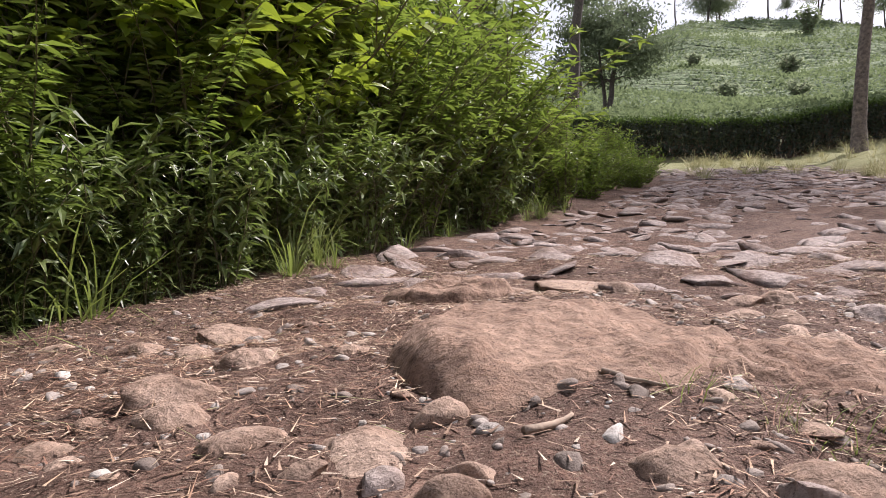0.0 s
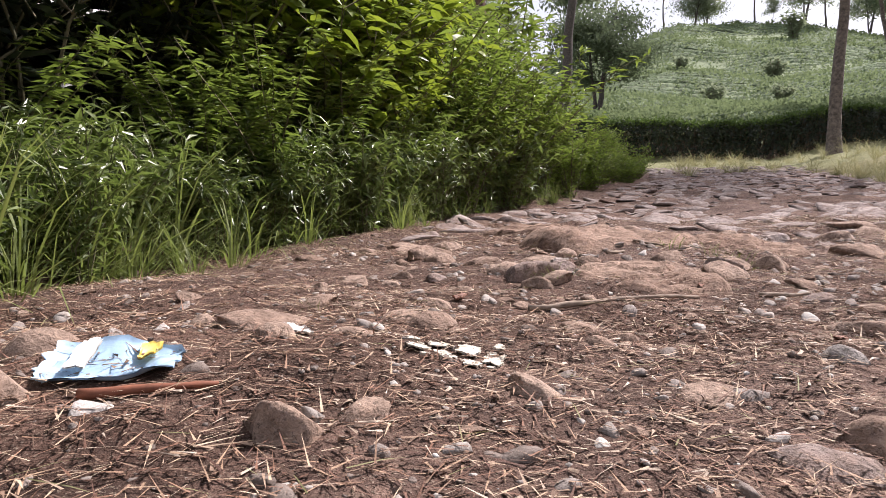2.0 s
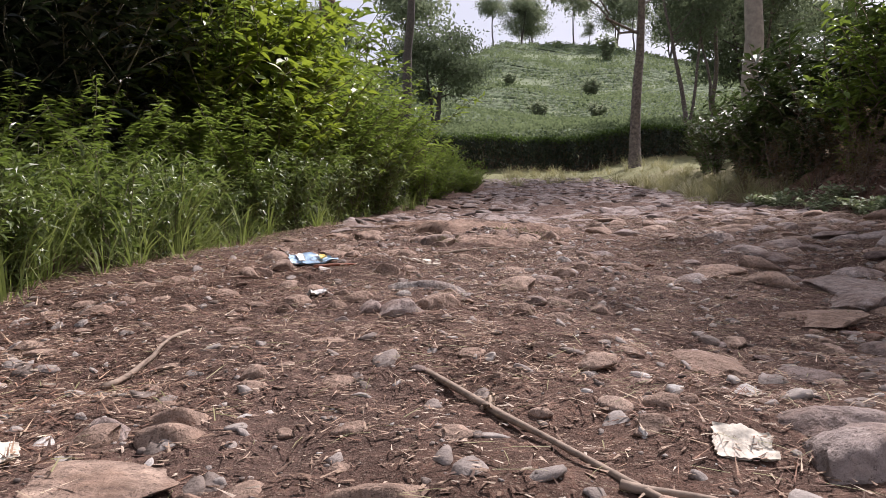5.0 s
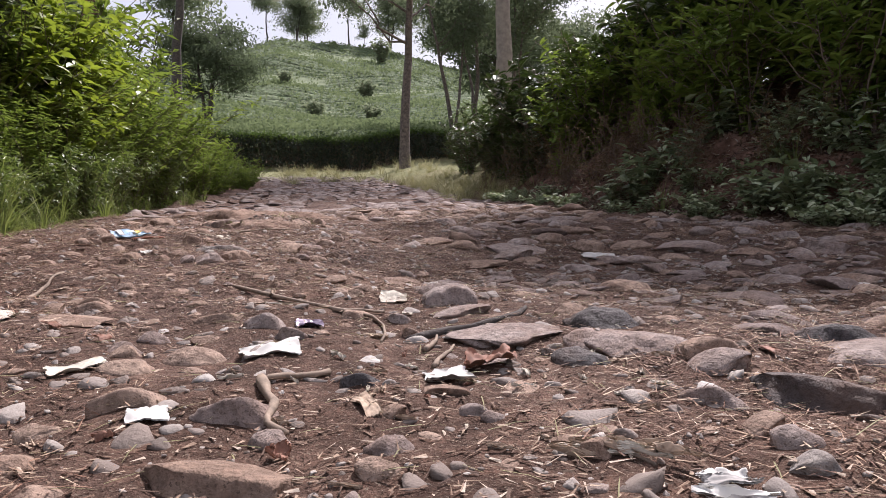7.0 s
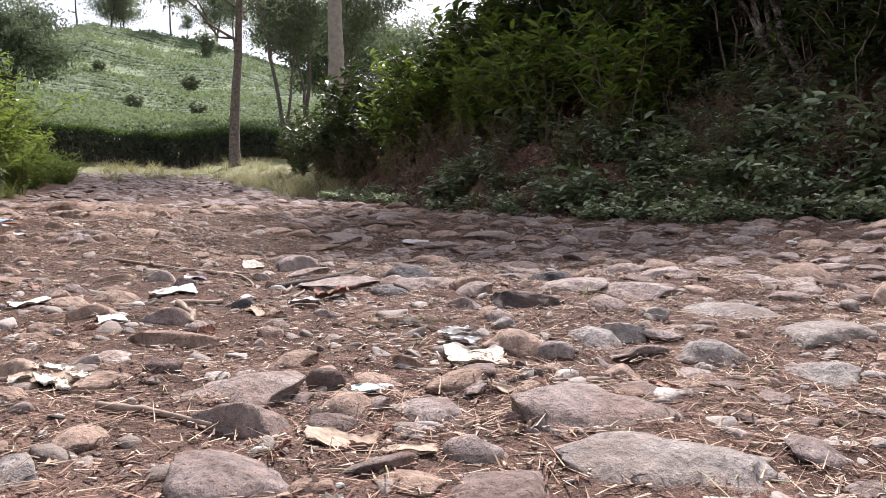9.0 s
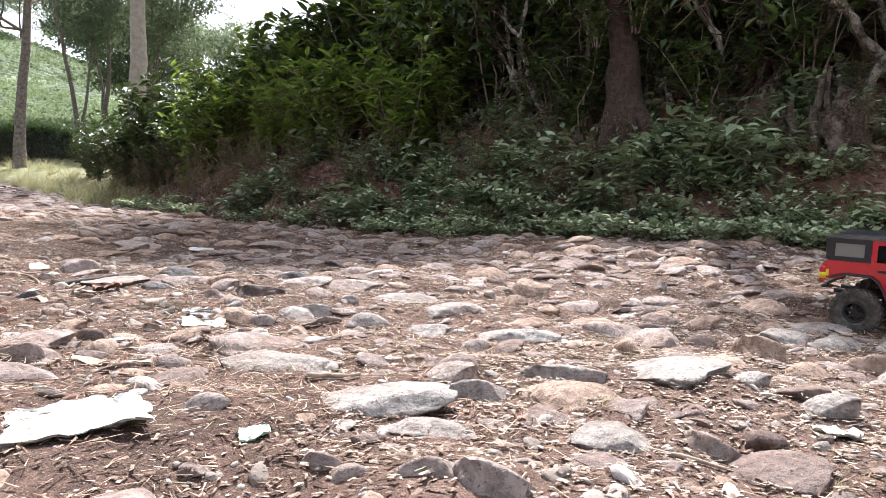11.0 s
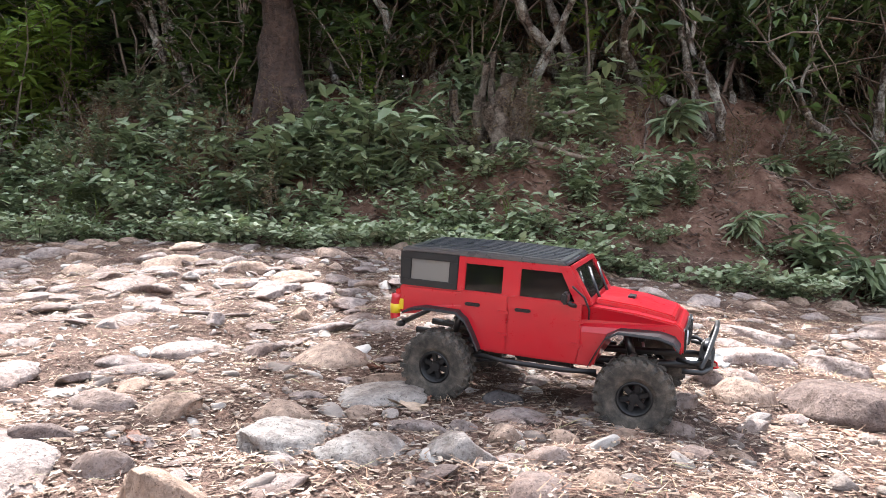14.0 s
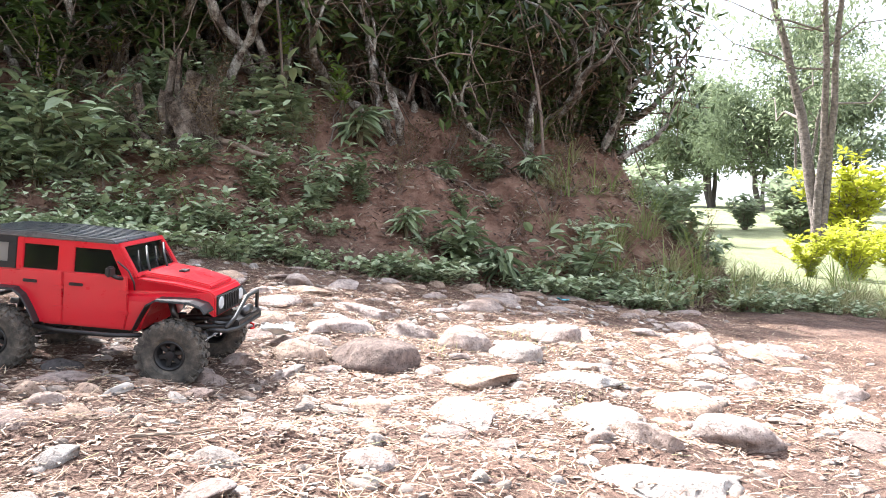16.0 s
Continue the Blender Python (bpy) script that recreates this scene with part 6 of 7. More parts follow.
# gnarled old shrubs and dead brush along the top of the bank
def gnarled(seed):
    """Several crooked lichened trunks from one foot, each forking twice, with thin twigs and a leafy top."""
    g = np.random.default_rng(seed)
    thing = tagged(empty("gnarled_shrub"), "old shrub with crooked lichen-spotted trunks and a dense leafy top", "shrub", "gnarled shrubs on the bank")
    tips, twigs = [], []
    for q in range(int(g.integers(2, 5))):
        a = g.uniform(0, 6.283)
        wood = []

        def grow(p, way, ln, rad, depth):
            n = 9
            pts, d = [p], way
            for _ in range(n - 1):
                d = unit(d + g.normal(0, 0.2, 3) * (0.8, 1, 1) + (0, 0, 0.11))
                pts.append(pts[-1] + d * ln / (n - 1))
            pts = np.array(pts)
            t = np.linspace(0, 1, n)
            rr = rad * (1 - 0.42 * t) * (1 + 0.16 * g.normal(size=n))
            wood.append(tube(pts, rr, 7 if depth == 0 else 5))
            for u in g.uniform(0.25, 1.0, 3):
                k = int(u * (n - 1))
                b = unit(g.normal(0, 1, 3) + (0, 0, 0.3))
                l2 = g.uniform(0.15, 0.5)
                s3 = np.linspace(0, 1, 4)[:, None]
                twigs.append(tube(pts[k] + b * l2 * s3 + g.normal(0, 0.02, (4, 3)) * s3 + np.array((0, 0, -0.08)) * s3 ** 2, 0.006 * (1.1 - 0.8 * s3[:, 0]), 3))
                tips.append(pts[k] + b * l2)
            if depth < 2:
                for _ in range(2):
                    grow(pts[-1] - d * 0.01, unit(d + g.normal(0, 0.4, 3) + (0, 0, 0.25)), ln * g.uniform(0.5, 0.75), rr[-1] * 0.75, depth + 1)
            else:
                tips.append(pts[-1])

        grow(np.array((0.08 * np.cos(a), 0.08 * np.sin(a), -0.1)), unit(np.array((0.45 * np.cos(a), 0.6 * np.sin(a), 1.0))), g.uniform(0.5, 0.68), g.uniform(0.018, 0.04), 0)
        piece("trunk", raw("trunk", *gather(wood), True), M_LICHEN, thing)
    piece("twig_tangle", raw("twig_tangle", *gather(twigs), True), M_BRUSH, thing)
    tips = np.array(tips)
    tips = tips[g.uniform(0, 1, len(tips)) < np.clip((tips[:, 2] - 0.35) / 0.8, 0.12, 1)]
    n = len(tips) * 16
    c = np.repeat(tips, 16, 0) + g.normal(0, 0.12, (n, 3))
    sz = g.uniform(0.06, 0.12, n)
    v, f = blades(c, g.normal(0, 1, (n, 3)), g.normal(0, 0.5, (n, 3)) + (0, 0, 1), sz, sz * 0.42, LEAF_SMALL)
    piece("foliage", raw("foliage", v, f), M_TEA, thing)
    return thing


gnarl = kind(5, lambda k: gnarled(500 + k))
r = random.Random(64)
for k in range(19):
    y = -6.0 + k * 0.32 + r.uniform(-0.1, 0.1)
    x = float(right_edge(y)) + r.uniform(1.05, 1.5)
    gnarl.put(x, y, r.uniform(0.9, 1.15), r, 0.0, 5)
bank(brush, 20, -6.3, 0.2, 1.2, 1.9, 0.8, 1.4, 0, 20)
# near-black bushes painted as the shade behind the shrubs
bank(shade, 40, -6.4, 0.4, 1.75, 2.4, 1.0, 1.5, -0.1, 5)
bank(tea_full, 22, -3.6, 0.2, 0.95, 1.35, 0.5, 0.85)
bank(tea_full, 7, -6.0, -3.6, 1.1, 1.4, 0.45, 0.7)
for x, y, s, lift in ((3.2, -2.1, 0.7, 0.1), (3.22, -2.95, 0.65, 0.1), (3.05, -2.55, 0.6, 0.75), (3.0, -2.3, 0.5, 0.8)):
    tea_full.put(x, y, s, r, lift)
for x, y, s in ((2.82, -3.6, 0.6), (2.85, -3.8, 0.5), (2.95, -3.5, 0.7), (3.0, -3.9, 0.6)):
    dry_weed.put(x, y, s, r, 0.0, 25)

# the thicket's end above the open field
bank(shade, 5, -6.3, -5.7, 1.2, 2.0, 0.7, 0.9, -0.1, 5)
bank(tea_full, 4, -6.35, -5.8, 1.0, 1.6, 0.55, 0.75)
for x, y, s in ((3.72, -6.15, 0.9),):
    gnarl.put(x, y, s, r, 0.0, 4)

bank(grass, 30, -7.6, -5.9, 0.0, 1.1, 0.35, 0.65)
bank(dry_grass, 50, -7.8, -5.8, -0.1, 1.2, 0.6, 1.1)

# small tufts in the cracks between the stones
road_tuft = kind(3, lambda k: tuft("crack_grass", "small tuft of yellow-green grass growing between stones", "grass in the cracks", M_DRYGRASS if k else M_GRASS, 390 + k, 40, 0.055, 0.0013, 0.45))
for x, y, s in ((-0.582, -3.573, 0.9), (-0.708, -3.876, 0.6), (0.99, -4.853, 1.2), (0.872, -4.676, 1.1), (0.95, -4.74, 1.0), (1.193, -4.925, 1.1), (0.913, -4.983, 1.1), (1.05, -4.95, 1.0), (0.36, 0.671, 1.1), (0.397, 0.662, 1.1), (0.33, 0.70, 0.9),
                (0.254, 0.763, 0.9), (-0.075, 0.379, 0.7), (0.04, -2.489, 0.8), (-0.053, -3.436, 0.9), (-0.306, -3.287, 0.8), (-0.47, 0.1, 0.6), (-0.2, -3.5, 0.7), (0.5, -4.9, 0.8)):
    road_tuft.put(x, y, s, r, 0.004)

# ---- trees and distance ----
def crown_mesh(g, spots, radius, per, leaf):
    n = len(spots) * per
    c = np.repeat(spots, per, 0)
    off = g.normal(0, 1, (n, 3)) * (radius, radius, radius * 0.55)
    way = unit(g.normal(0, 1, (n, 3)) + (0, 0, -0.15))
    up = g.normal(0, 0.6, (n, 3)) + (0, 0, 1)
    s = leaf * g.uniform(0.6, 1.3, n)
    v, f = blades(c + off, way, up, s, s * 0.42, LEAF_SMALL)
    return raw("crown", v, f)


def tree(name, label, seed, tall, thick, first, reach, clumps, per, leaf, bark, mat, clump=0.5, lean=0.03, fork=1, rise=0.45):
    """A tapered, slightly bent trunk with limbs, and a crown of clumps of small leaves."""
    g = np.random.default_rng(seed)
    thing = tagged(empty(name), label, "tree", "trees")
    t = np.linspace(0, 1, 12)
    wood, spots = [], []
    for q in range(fork):
        b0 = g.uniform(0, 6.283)
        tilt = lean if fork == 1 else 0.16
        trunk = np.stack([np.cos(b0) * tilt * tall * t ** 1.2, np.sin(b0) * tilt * tall * t ** 1.2, tall * t - 0.3], -1)
        trunk[1:] += np.cumsum(g.normal(0, 0.006 * tall, (11, 3)), 0) * (1, 1, 0)
        girth = thick * (1 if q == 0 else 0.7)
        rad = girth * (1.0 - 0.78 * t) * (1 + 0.35 * np.exp(-t * 26))
        wood.append(tube(trunk, rad, 10))
        for k in range(clumps // fork):
            u = first + (1 - first) * g.uniform(0, 1) ** 0.9
            p0 = np.array([np.interp(u, t, trunk[:, c]) for c in range(3)])
            b = g.uniform(0, 6.283)
            ln = reach * g.uniform(0.45, 1.1) * (1.15 - 0.6 * (u - first) / (1 - first + 1e-6))
            s = np.linspace(0, 1, 5)
            limb = p0 + np.stack([np.cos(b) * ln * s, np.sin(b) * ln * s, ln * rise * (s + 0.5 * s * s)], -1)
            limb[1:] += g.normal(0, 0.06 * ln, (4, 3))
            wood.append(tube(limb, girth * 0.26 * (1.05 - 0.85 * s), 5))
            spots += [limb[4], limb[3] + g.normal(0, 0.12 * ln, 3), limb[4] + g.normal(0, 0.2 * ln, 3)]
    v, f = gather(wood)
    piece("trunk", raw("trunk", v, f, True), bark, thing)
    piece("crown", crown_mesh(g, np.array(spots), clump, per, leaf), mat, thing)
    return thing


def stand(thing, x, y, turn=0.0, scale=1.0):
    thing.matrix_basis = pose(x, y, ground_z(x, y), 0, 0, turn) @ Matrix.Diagonal((scale, scale, scale, 1))
    return thing


stand(tree("roadside_tree", "slim grey-barked tree with a flaking trunk beside the track", 401, 9.5, 0.16, 0.38, 2.6, 26, 110, 0.16, M_BARK, M_FARDARK, 0.42, 0.01), 9.1, 16.0)
stand(tree("pale_trunk_tree", "thick tree with a smooth pale trunk behind the tea bushes", 402, 11.0, 0.25, 0.55, 3.0, 26, 110, 0.16, M_BARK_PALE, M_FARDARK, 0.5, 0.02), 9.4, 11.5, 40)
stand(tree("dark_trunk_tree", "straight tree with a slim dark trunk", 403, 13.0, 0.22, 0.7, 2.4, 18, 60, 0.2, M_BARK_DARK, M_FAR, 0.5, 0.004), 4.45, 26.0)
stand(tree("red_barked_tree", "tree with a thick red-brown trunk behind the bushes", 404, 10.0, 0.22, 0.6, 2.6, 22, 60, 0.16, M_BARK_RED, M_FAR, 0.5, 0.01), 0.35, 12.0)
stand(tree("bank_tree", "brown-trunked tree standing behind the earth bank", 405, 9.0, 0.24, 0.70, 1.2, 36, 110, 0.17, M_BARK_RED, M_TEA, 0.36, 0.01), 7.4, 3.4)
stand(tree("forked_tree", "pale forked tree with an open spreading crown", 406, 9.5, 0.15, 0.34, 3.2, 42, 70, 0.15, M_BARK, M_FAR, 0.5, 0.03, 3, 0.25), 14.6, -15.2)

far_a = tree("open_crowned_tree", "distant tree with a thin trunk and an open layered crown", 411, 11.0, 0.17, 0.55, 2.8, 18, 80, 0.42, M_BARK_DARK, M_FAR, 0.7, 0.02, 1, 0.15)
far_b = tree("broad_crowned_tree", "distant tree with a rounded crown greyed for haze", 412, 9.5, 0.2, 0.3, 3.4, 34, 70, 0.42, M_BARK_DARK, M_FAR, 0.8, 0.03, 2, 0.3)
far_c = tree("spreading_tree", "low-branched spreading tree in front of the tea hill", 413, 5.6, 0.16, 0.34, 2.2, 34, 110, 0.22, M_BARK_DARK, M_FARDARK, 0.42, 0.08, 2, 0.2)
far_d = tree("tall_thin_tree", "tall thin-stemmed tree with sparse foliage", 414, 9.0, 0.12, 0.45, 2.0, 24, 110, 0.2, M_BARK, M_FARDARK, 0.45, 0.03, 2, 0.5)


def polar(thing, angle, distance, turn, scale, first=[]):
    x, y = distance * math.sin(radians(angle)), distance * math.cos(radians(angle))
    m = pose(x, y, ground_z(x, y) - 0.2, 0, 0, turn) @ Matrix.Diagonal((scale, scale, scale, 1))
    if thing not in first:
        first.append(thing)
        thing.matrix_basis = m
    else:
        copy_thing(thing, Matrix.Identity(4)).matrix_basis = m


polar(far_a, 17.4, 150, 0, 1.1)
polar(far_b, 19.6, 152, 30, 1.15)
polar(far_b, 20.4, 154, 140, 1.0)
polar(far_a, 23.8, 150, 80, 1.15)
polar(far_a, 24.9, 150, 200, 0.45)
polar(far_b, 27.0, 152, 60, 1.25)
polar(far_a, 28.4, 148, 15, 1.1)
polar(far_b, 31.0, 150, 75, 1.2)
polar(far_a, 33.0, 146, 100, 1.2)
polar(far_b, 36.0, 140, 230, 1.4)
polar(far_a, 39.0, 130, 250, 1.3)
polar(far_b, 42.0, 120, 300, 1.5)
polar(far_b, 3.5, 80, 120, 1.3)
polar(far_a, 10.5, 60, 40, 1.1)
polar(far_c, 12.4, 35, 0, 1.0)
polar(far_d, 33.5, 27, 0, 0.85)
polar(far_d, 35.2, 30, 90, 0.95)
polar(far_d, 38.5, 26, 250, 0.9)
polar(far_c, 37.6, 36, 50, 1.3)
polar(far_d, 112, 24, 20, 0.9)
polar(far_d, 116, 30, 140, 1.1)
polar(far_d, 108, 22, 200, 1.0)
polar(far_b, 122, 60, 40, 1.0)
polar(far_b, 131, 56, 180, 0.9)
polar(far_b, 137, 60, 220, 1.1)
polar(far_b, 104, 70, 60, 1.3)
polar(far_c, 119, 62, 80, 1.1)

for k, (ang, dist, sc) in enumerate(((117, 28, 0.8), (122, 58, 1.4), (126, 50, 1.3), (130, 38, 1.0), (127, 60, 1.6), (112, 85, 1.7))):
    polar(far_c if k % 3 else far_d, ang, dist, 37 * k, sc)

# clipped tea hedge along the field
r = random.Random(33)


def clipped_bush(seed):
    """A clipped tea bush: bare crooked stems below, a twiggy face coloured dark as shade, and a level top of young
    leaves.
    """
    g = np.random.default_rng(seed)
    thing = tagged(empty("tea_hedge_bush"), "clipped tea bush with level leafy top and side leaves darkened as shade", "bush", "tea hedge bushes")
    wood = []
    for k in range(26):
        x, y = g.uniform(-0.34, 0.34), g.uniform(-0.45, 0.4)
        t = np.linspace(0, 1, 5)
        line = np.stack([x + 0.14 * g.normal() * t, y * (0.6 + 0.4 * t), -0.2 + 1.18 * t], -1)
        line[1:-1, :2] += g.normal(0, 0.03, (3, 2))
        wood.append(tube(line, 0.014 * (1.2 - 0.8 * t), 4))
    piece("stalk", raw("stalk", *gather(wood), True), M_BRUSH, thing)
    n = 1100
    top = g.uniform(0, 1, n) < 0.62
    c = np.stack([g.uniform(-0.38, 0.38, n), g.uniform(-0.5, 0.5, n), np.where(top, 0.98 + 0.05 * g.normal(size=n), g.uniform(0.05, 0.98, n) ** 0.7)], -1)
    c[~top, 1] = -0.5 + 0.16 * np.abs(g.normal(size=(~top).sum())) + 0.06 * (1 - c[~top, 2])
    size = g.uniform(0.05, 0.11, n)
    v, _ = blades(c, g.normal(0, 1, (n, 3)) + np.where(top[:, None], (0, 0, 0.9), (0, -0.4, -0.2)), g.normal(0, 0.6, (n, 3)) + np.where(top[:, None], (0, 0, 1.0), (0, -1.0, 0.3)), size, size * 0.5, LEAF_SMALL)
    per = len(LEAF_SMALL[0])
    # the face turned from the sun has its shade in the leaf colour
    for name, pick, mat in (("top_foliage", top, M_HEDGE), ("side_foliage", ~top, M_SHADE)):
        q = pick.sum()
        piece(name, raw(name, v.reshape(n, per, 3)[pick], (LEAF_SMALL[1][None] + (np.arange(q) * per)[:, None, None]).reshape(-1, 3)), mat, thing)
    return thing


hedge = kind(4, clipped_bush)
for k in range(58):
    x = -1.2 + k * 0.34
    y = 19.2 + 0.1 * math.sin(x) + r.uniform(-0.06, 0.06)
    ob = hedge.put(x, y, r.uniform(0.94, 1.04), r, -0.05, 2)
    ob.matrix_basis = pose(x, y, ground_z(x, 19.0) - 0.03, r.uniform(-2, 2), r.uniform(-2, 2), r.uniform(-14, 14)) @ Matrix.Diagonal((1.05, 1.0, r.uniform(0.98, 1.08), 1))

# tea rows on the hill
g = np.random.default_rng(44)
n = 26000
d = 20.2 + 130 * g.uniform(0, 1, n) ** 1.9
a = np.radians(g.uniform(-14, 46, n))
hx, hy = d * np.sin(a), d * np.cos(a)
keep = (hy > 19.7) & (vnoise(hx * 0.25, hy * 0.25, 45) + 0.5 * vnoise(hx * 1.1, hy * 1.1, 48) > -0.5)
hx, hy, d = hx[keep], hy[keep], d[keep]
spots = np.stack([hx, hy, height(hx, hy, False) + 0.2], -1)
per = 5
size = 0.06 + d * 0.0026
c = np.repeat(spots, per, 0)
s = np.repeat(size, per)
off = g.normal(0, 1, (len(c), 3)) * np.stack([0.16 + s, 0.14 + s * 0.6, 0.07 + 0.2 * s], -1)
v, f = blades(c + off, g.normal(0, 1, (len(c), 3)) + (0, -0.2, 0.3), g.normal(0, 0.5, (len(c), 3)) + (0, 0, 1), s * 1.3, s * 0.8, LEAF_SMALL)
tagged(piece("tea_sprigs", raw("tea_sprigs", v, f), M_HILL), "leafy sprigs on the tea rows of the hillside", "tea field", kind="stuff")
field = tagged(empty("tea_field"), "terraced tea field of long low green rows on the hillside", "tea field")
d = 20.6
while d < 150:
    span = 0.5 + d * 0.004
    a = np.radians(np.linspace(-14, 46, 240))
    off = np.array([(-0.6, -0.1), (-0.34, 0.1), (0.0, 0.15), (0.34, 0.1), (0.6, -0.1)]) * (span, 1)
    wig = 0.5 * np.sin(a * 6 + d * 0.06) + 0.2 * vnoise(a * 30, a * 0 + d, 46)
    rr = d + wig[:, None] * (0.4 + d * 0.012) + off[None, :, 0]
    px, py = rr * np.sin(a)[:, None], np.maximum(rr * np.cos(a)[:, None], 20.4)
    gap = 0.6 + 0.6 * vnoise(px * 0.6, py * 0.6, 47) + 0.5 * vnoise(px * 1.7, py * 1.7, 49)
    pz = height(px, py, False) + off[None, :, 1] * np.clip(gap, 0.1, 1.2) + 0.05
    i, j = np.meshgrid(np.arange(239), np.arange(4), indexing="ij")
    quads = np.stack([i * 5 + j, i * 5 + j + 1, i * 5 + j + 6, i * 5 + j + 5], -1).reshape(-1, 4)
    quads = quads[(py.ravel()[quads] > 20.45).all(1)]
    if len(quads):
        piece("tea_row", raw("tea_row", np.stack([px, py, pz], -1).reshape(-1, 3), quads, True), M_ROW, field)
    d += span * 1.5
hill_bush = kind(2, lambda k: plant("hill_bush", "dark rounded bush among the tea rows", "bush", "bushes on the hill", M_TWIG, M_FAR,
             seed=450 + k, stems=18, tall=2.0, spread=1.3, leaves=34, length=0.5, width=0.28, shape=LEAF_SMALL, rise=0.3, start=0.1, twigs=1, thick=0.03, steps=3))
for k in range(9):
    ang, dist = radians(r.uniform(9, 40)), r.uniform(45, 150)
    hill_bush.put(dist * math.sin(ang), dist * math.cos(ang), r.uniform(0.6, 1.5) * dist / 90, r)
for k in range(40):
    ang, dist = radians(r.uniform(101, 136)), r.uniform(22, 42)
    hill_bush.put(dist * math.sin(ang), dist * math.cos(ang), r.uniform(0.5, 1.0) * dist / 30, r)
yellow = kind(2, lambda k: plant("yellow_shrub", "bright yellow-green garden shrub in the open grass", "shrub", "yellow shrubs", M_TWIG, M_YELLOW,
             seed=460 + k, stems=22, tall=0.9, spread=0.7, leaves=80, length=0.12, width=0.06, shape=LEAF_SMALL, rise=0.3, start=0.05, twigs=3, thick=0.01))
for x, y, s in ((8.7, -11.6, 0.85), (9.5, -12.3, 0.95), (8.3, -12.1, 0.8), (9.2, -11.3, 0.7), (15.2, -16.4, 2.2)):
    yellow.put(x, y, s, r)


def leaning_tree():
    """An unseen tree leaning out over the verge, added to shade its plants, its crown high above the track's edge."""
    g = np.random.default_rng(480)
    thing = tagged(empty("leaning_tree"), "unseen tree leaning over the track's edge, added to shade the verge", "tree", "trees")
    t = np.linspace(0, 1, 10)
    z = ground_z(-2.9, 1.6)
    line = np.stack([-2.9 + 1.3 * t ** 1.5, 1.6 - 0.9 * t ** 1.5, z - 0.2 + 3.2 * t], -1)
    wood, spots = [tube(line, 0.09 * (1.15 - 0.7 * t), 9)], []
    # crown spread where it blocks the sun from the back of the verge
    for k in range(66):
        u = g.uniform(0.6, 1.0)
        p0 = np.array([np.interp(u, t, line[:, c]) for c in range(3)])
        y = g.uniform(-1.9, 1.75)
        way = np.array((g.uniform(-1.9, min(0.0, -0.45 + 0.35 * max(0, y))), y, g.uniform(2.7, 3.5))) - p0
        s = np.linspace(0, 1, 5)[:, None]
        wood.append(tube(p0 + way * s + g.normal(0, 0.04, (5, 3)) * s, 0.022 * (1.1 - 0.8 * s[:, 0]), 5))
        spots += [p0 + way, p0 + way * 0.9, p0 + way * 0.75]
    piece("trunk", raw("trunk", *gather(wood), True), M_BARK_DARK, thing)
    piece("crown", crown_mesh(g, np.array(spots), 0.2, 80, 0.13), M_TEA, thing)


leaning_tree()

# ---- the toy off-road car ----
def paint(name, col, rough, coat, dust):
    m, t, p = shader(name)
    n = noise_out(t, 45, 6, 0.7)
    t.links.new(blend(t, ramp(t, n, [(0.45, (0, 0, 0)), (0.75, (dust, dust, dust))]), col, (0.35, 0.27, 0.21)), p.inputs["Base Color"])
    t.links.new(ramp(t, n, [(0.3, (rough, rough, rough)), (0.8, (rough + 0.25,) * 3)]), p.inputs["Roughness"])
    p.inputs["Coat Weight"].default_value = coat
    p.inputs["Coat Roughness"].default_value = 0.15
    return m


def tyre_rubber():
    m, t, p = shader("dusty_rubber")
    n = noise_out(t, 60, 6, 0.7)
    t.links.new(ramp(t, n, [(0.3, (0.025, 0.023, 0.021)), (0.5, (0.075, 0.064, 0.053)), (0.75, (0.19, 0.155, 0.122))]), p.inputs["Base Color"])
    p.inputs["Roughness"].default_value = 0.85
    relief(t, p, n, 0.4, 0.001)
    return m


M_RED = paint("red_bodywork", (0.52, 0.004, 0.016), 0.24, 0.6, 0.02)
M_BLACK = paint("black_plastic", (0.010, 0.010, 0.011), 0.38, 0.1, 0.04)
M_ROOF = paint("black_ribbed_roof", (0.05, 0.056, 0.068), 0.22, 0.9, 0.12)
M_METAL = plain("dark_metal", (0.09, 0.09, 0.095), 0.4, 0.9)
M_RUBBER = tyre_rubber()
M_SEAT = plain("dark_seat", (0.03, 0.03, 0.032), 0.8)
M_YELLOW_TAG = plain("yellow_sticker", (0.75, 0.55, 0.02), 0.4, spread=0.08)
M_LAMP_RED = plain("red_lens", (0.55, 0.02, 0.02), 0.2, spread=0.1)
M_LAMP = plain("clear_lens", (0.55, 0.56, 0.58), 0.12, spread=0.1)
M_GLASS, gt, gp = shader("window_glass")
gp.inputs["Base Color"].default_value = (0.012, 0.013, 0.014, 1)
gp.inputs["Transmission Weight"].default_value = 0.55
gp.inputs["Roughness"].default_value = 0.04
gp.inputs["IOR"].default_value = 1.45
M_MILKY, gt, gp = shader("clouded_window")
gp.inputs["Base Color"].default_value = (0.34, 0.32, 0.29, 1)
gp.inputs["Transmission Weight"].default_value = 0.45
gp.inputs["Roughness"].default_value = 0.3


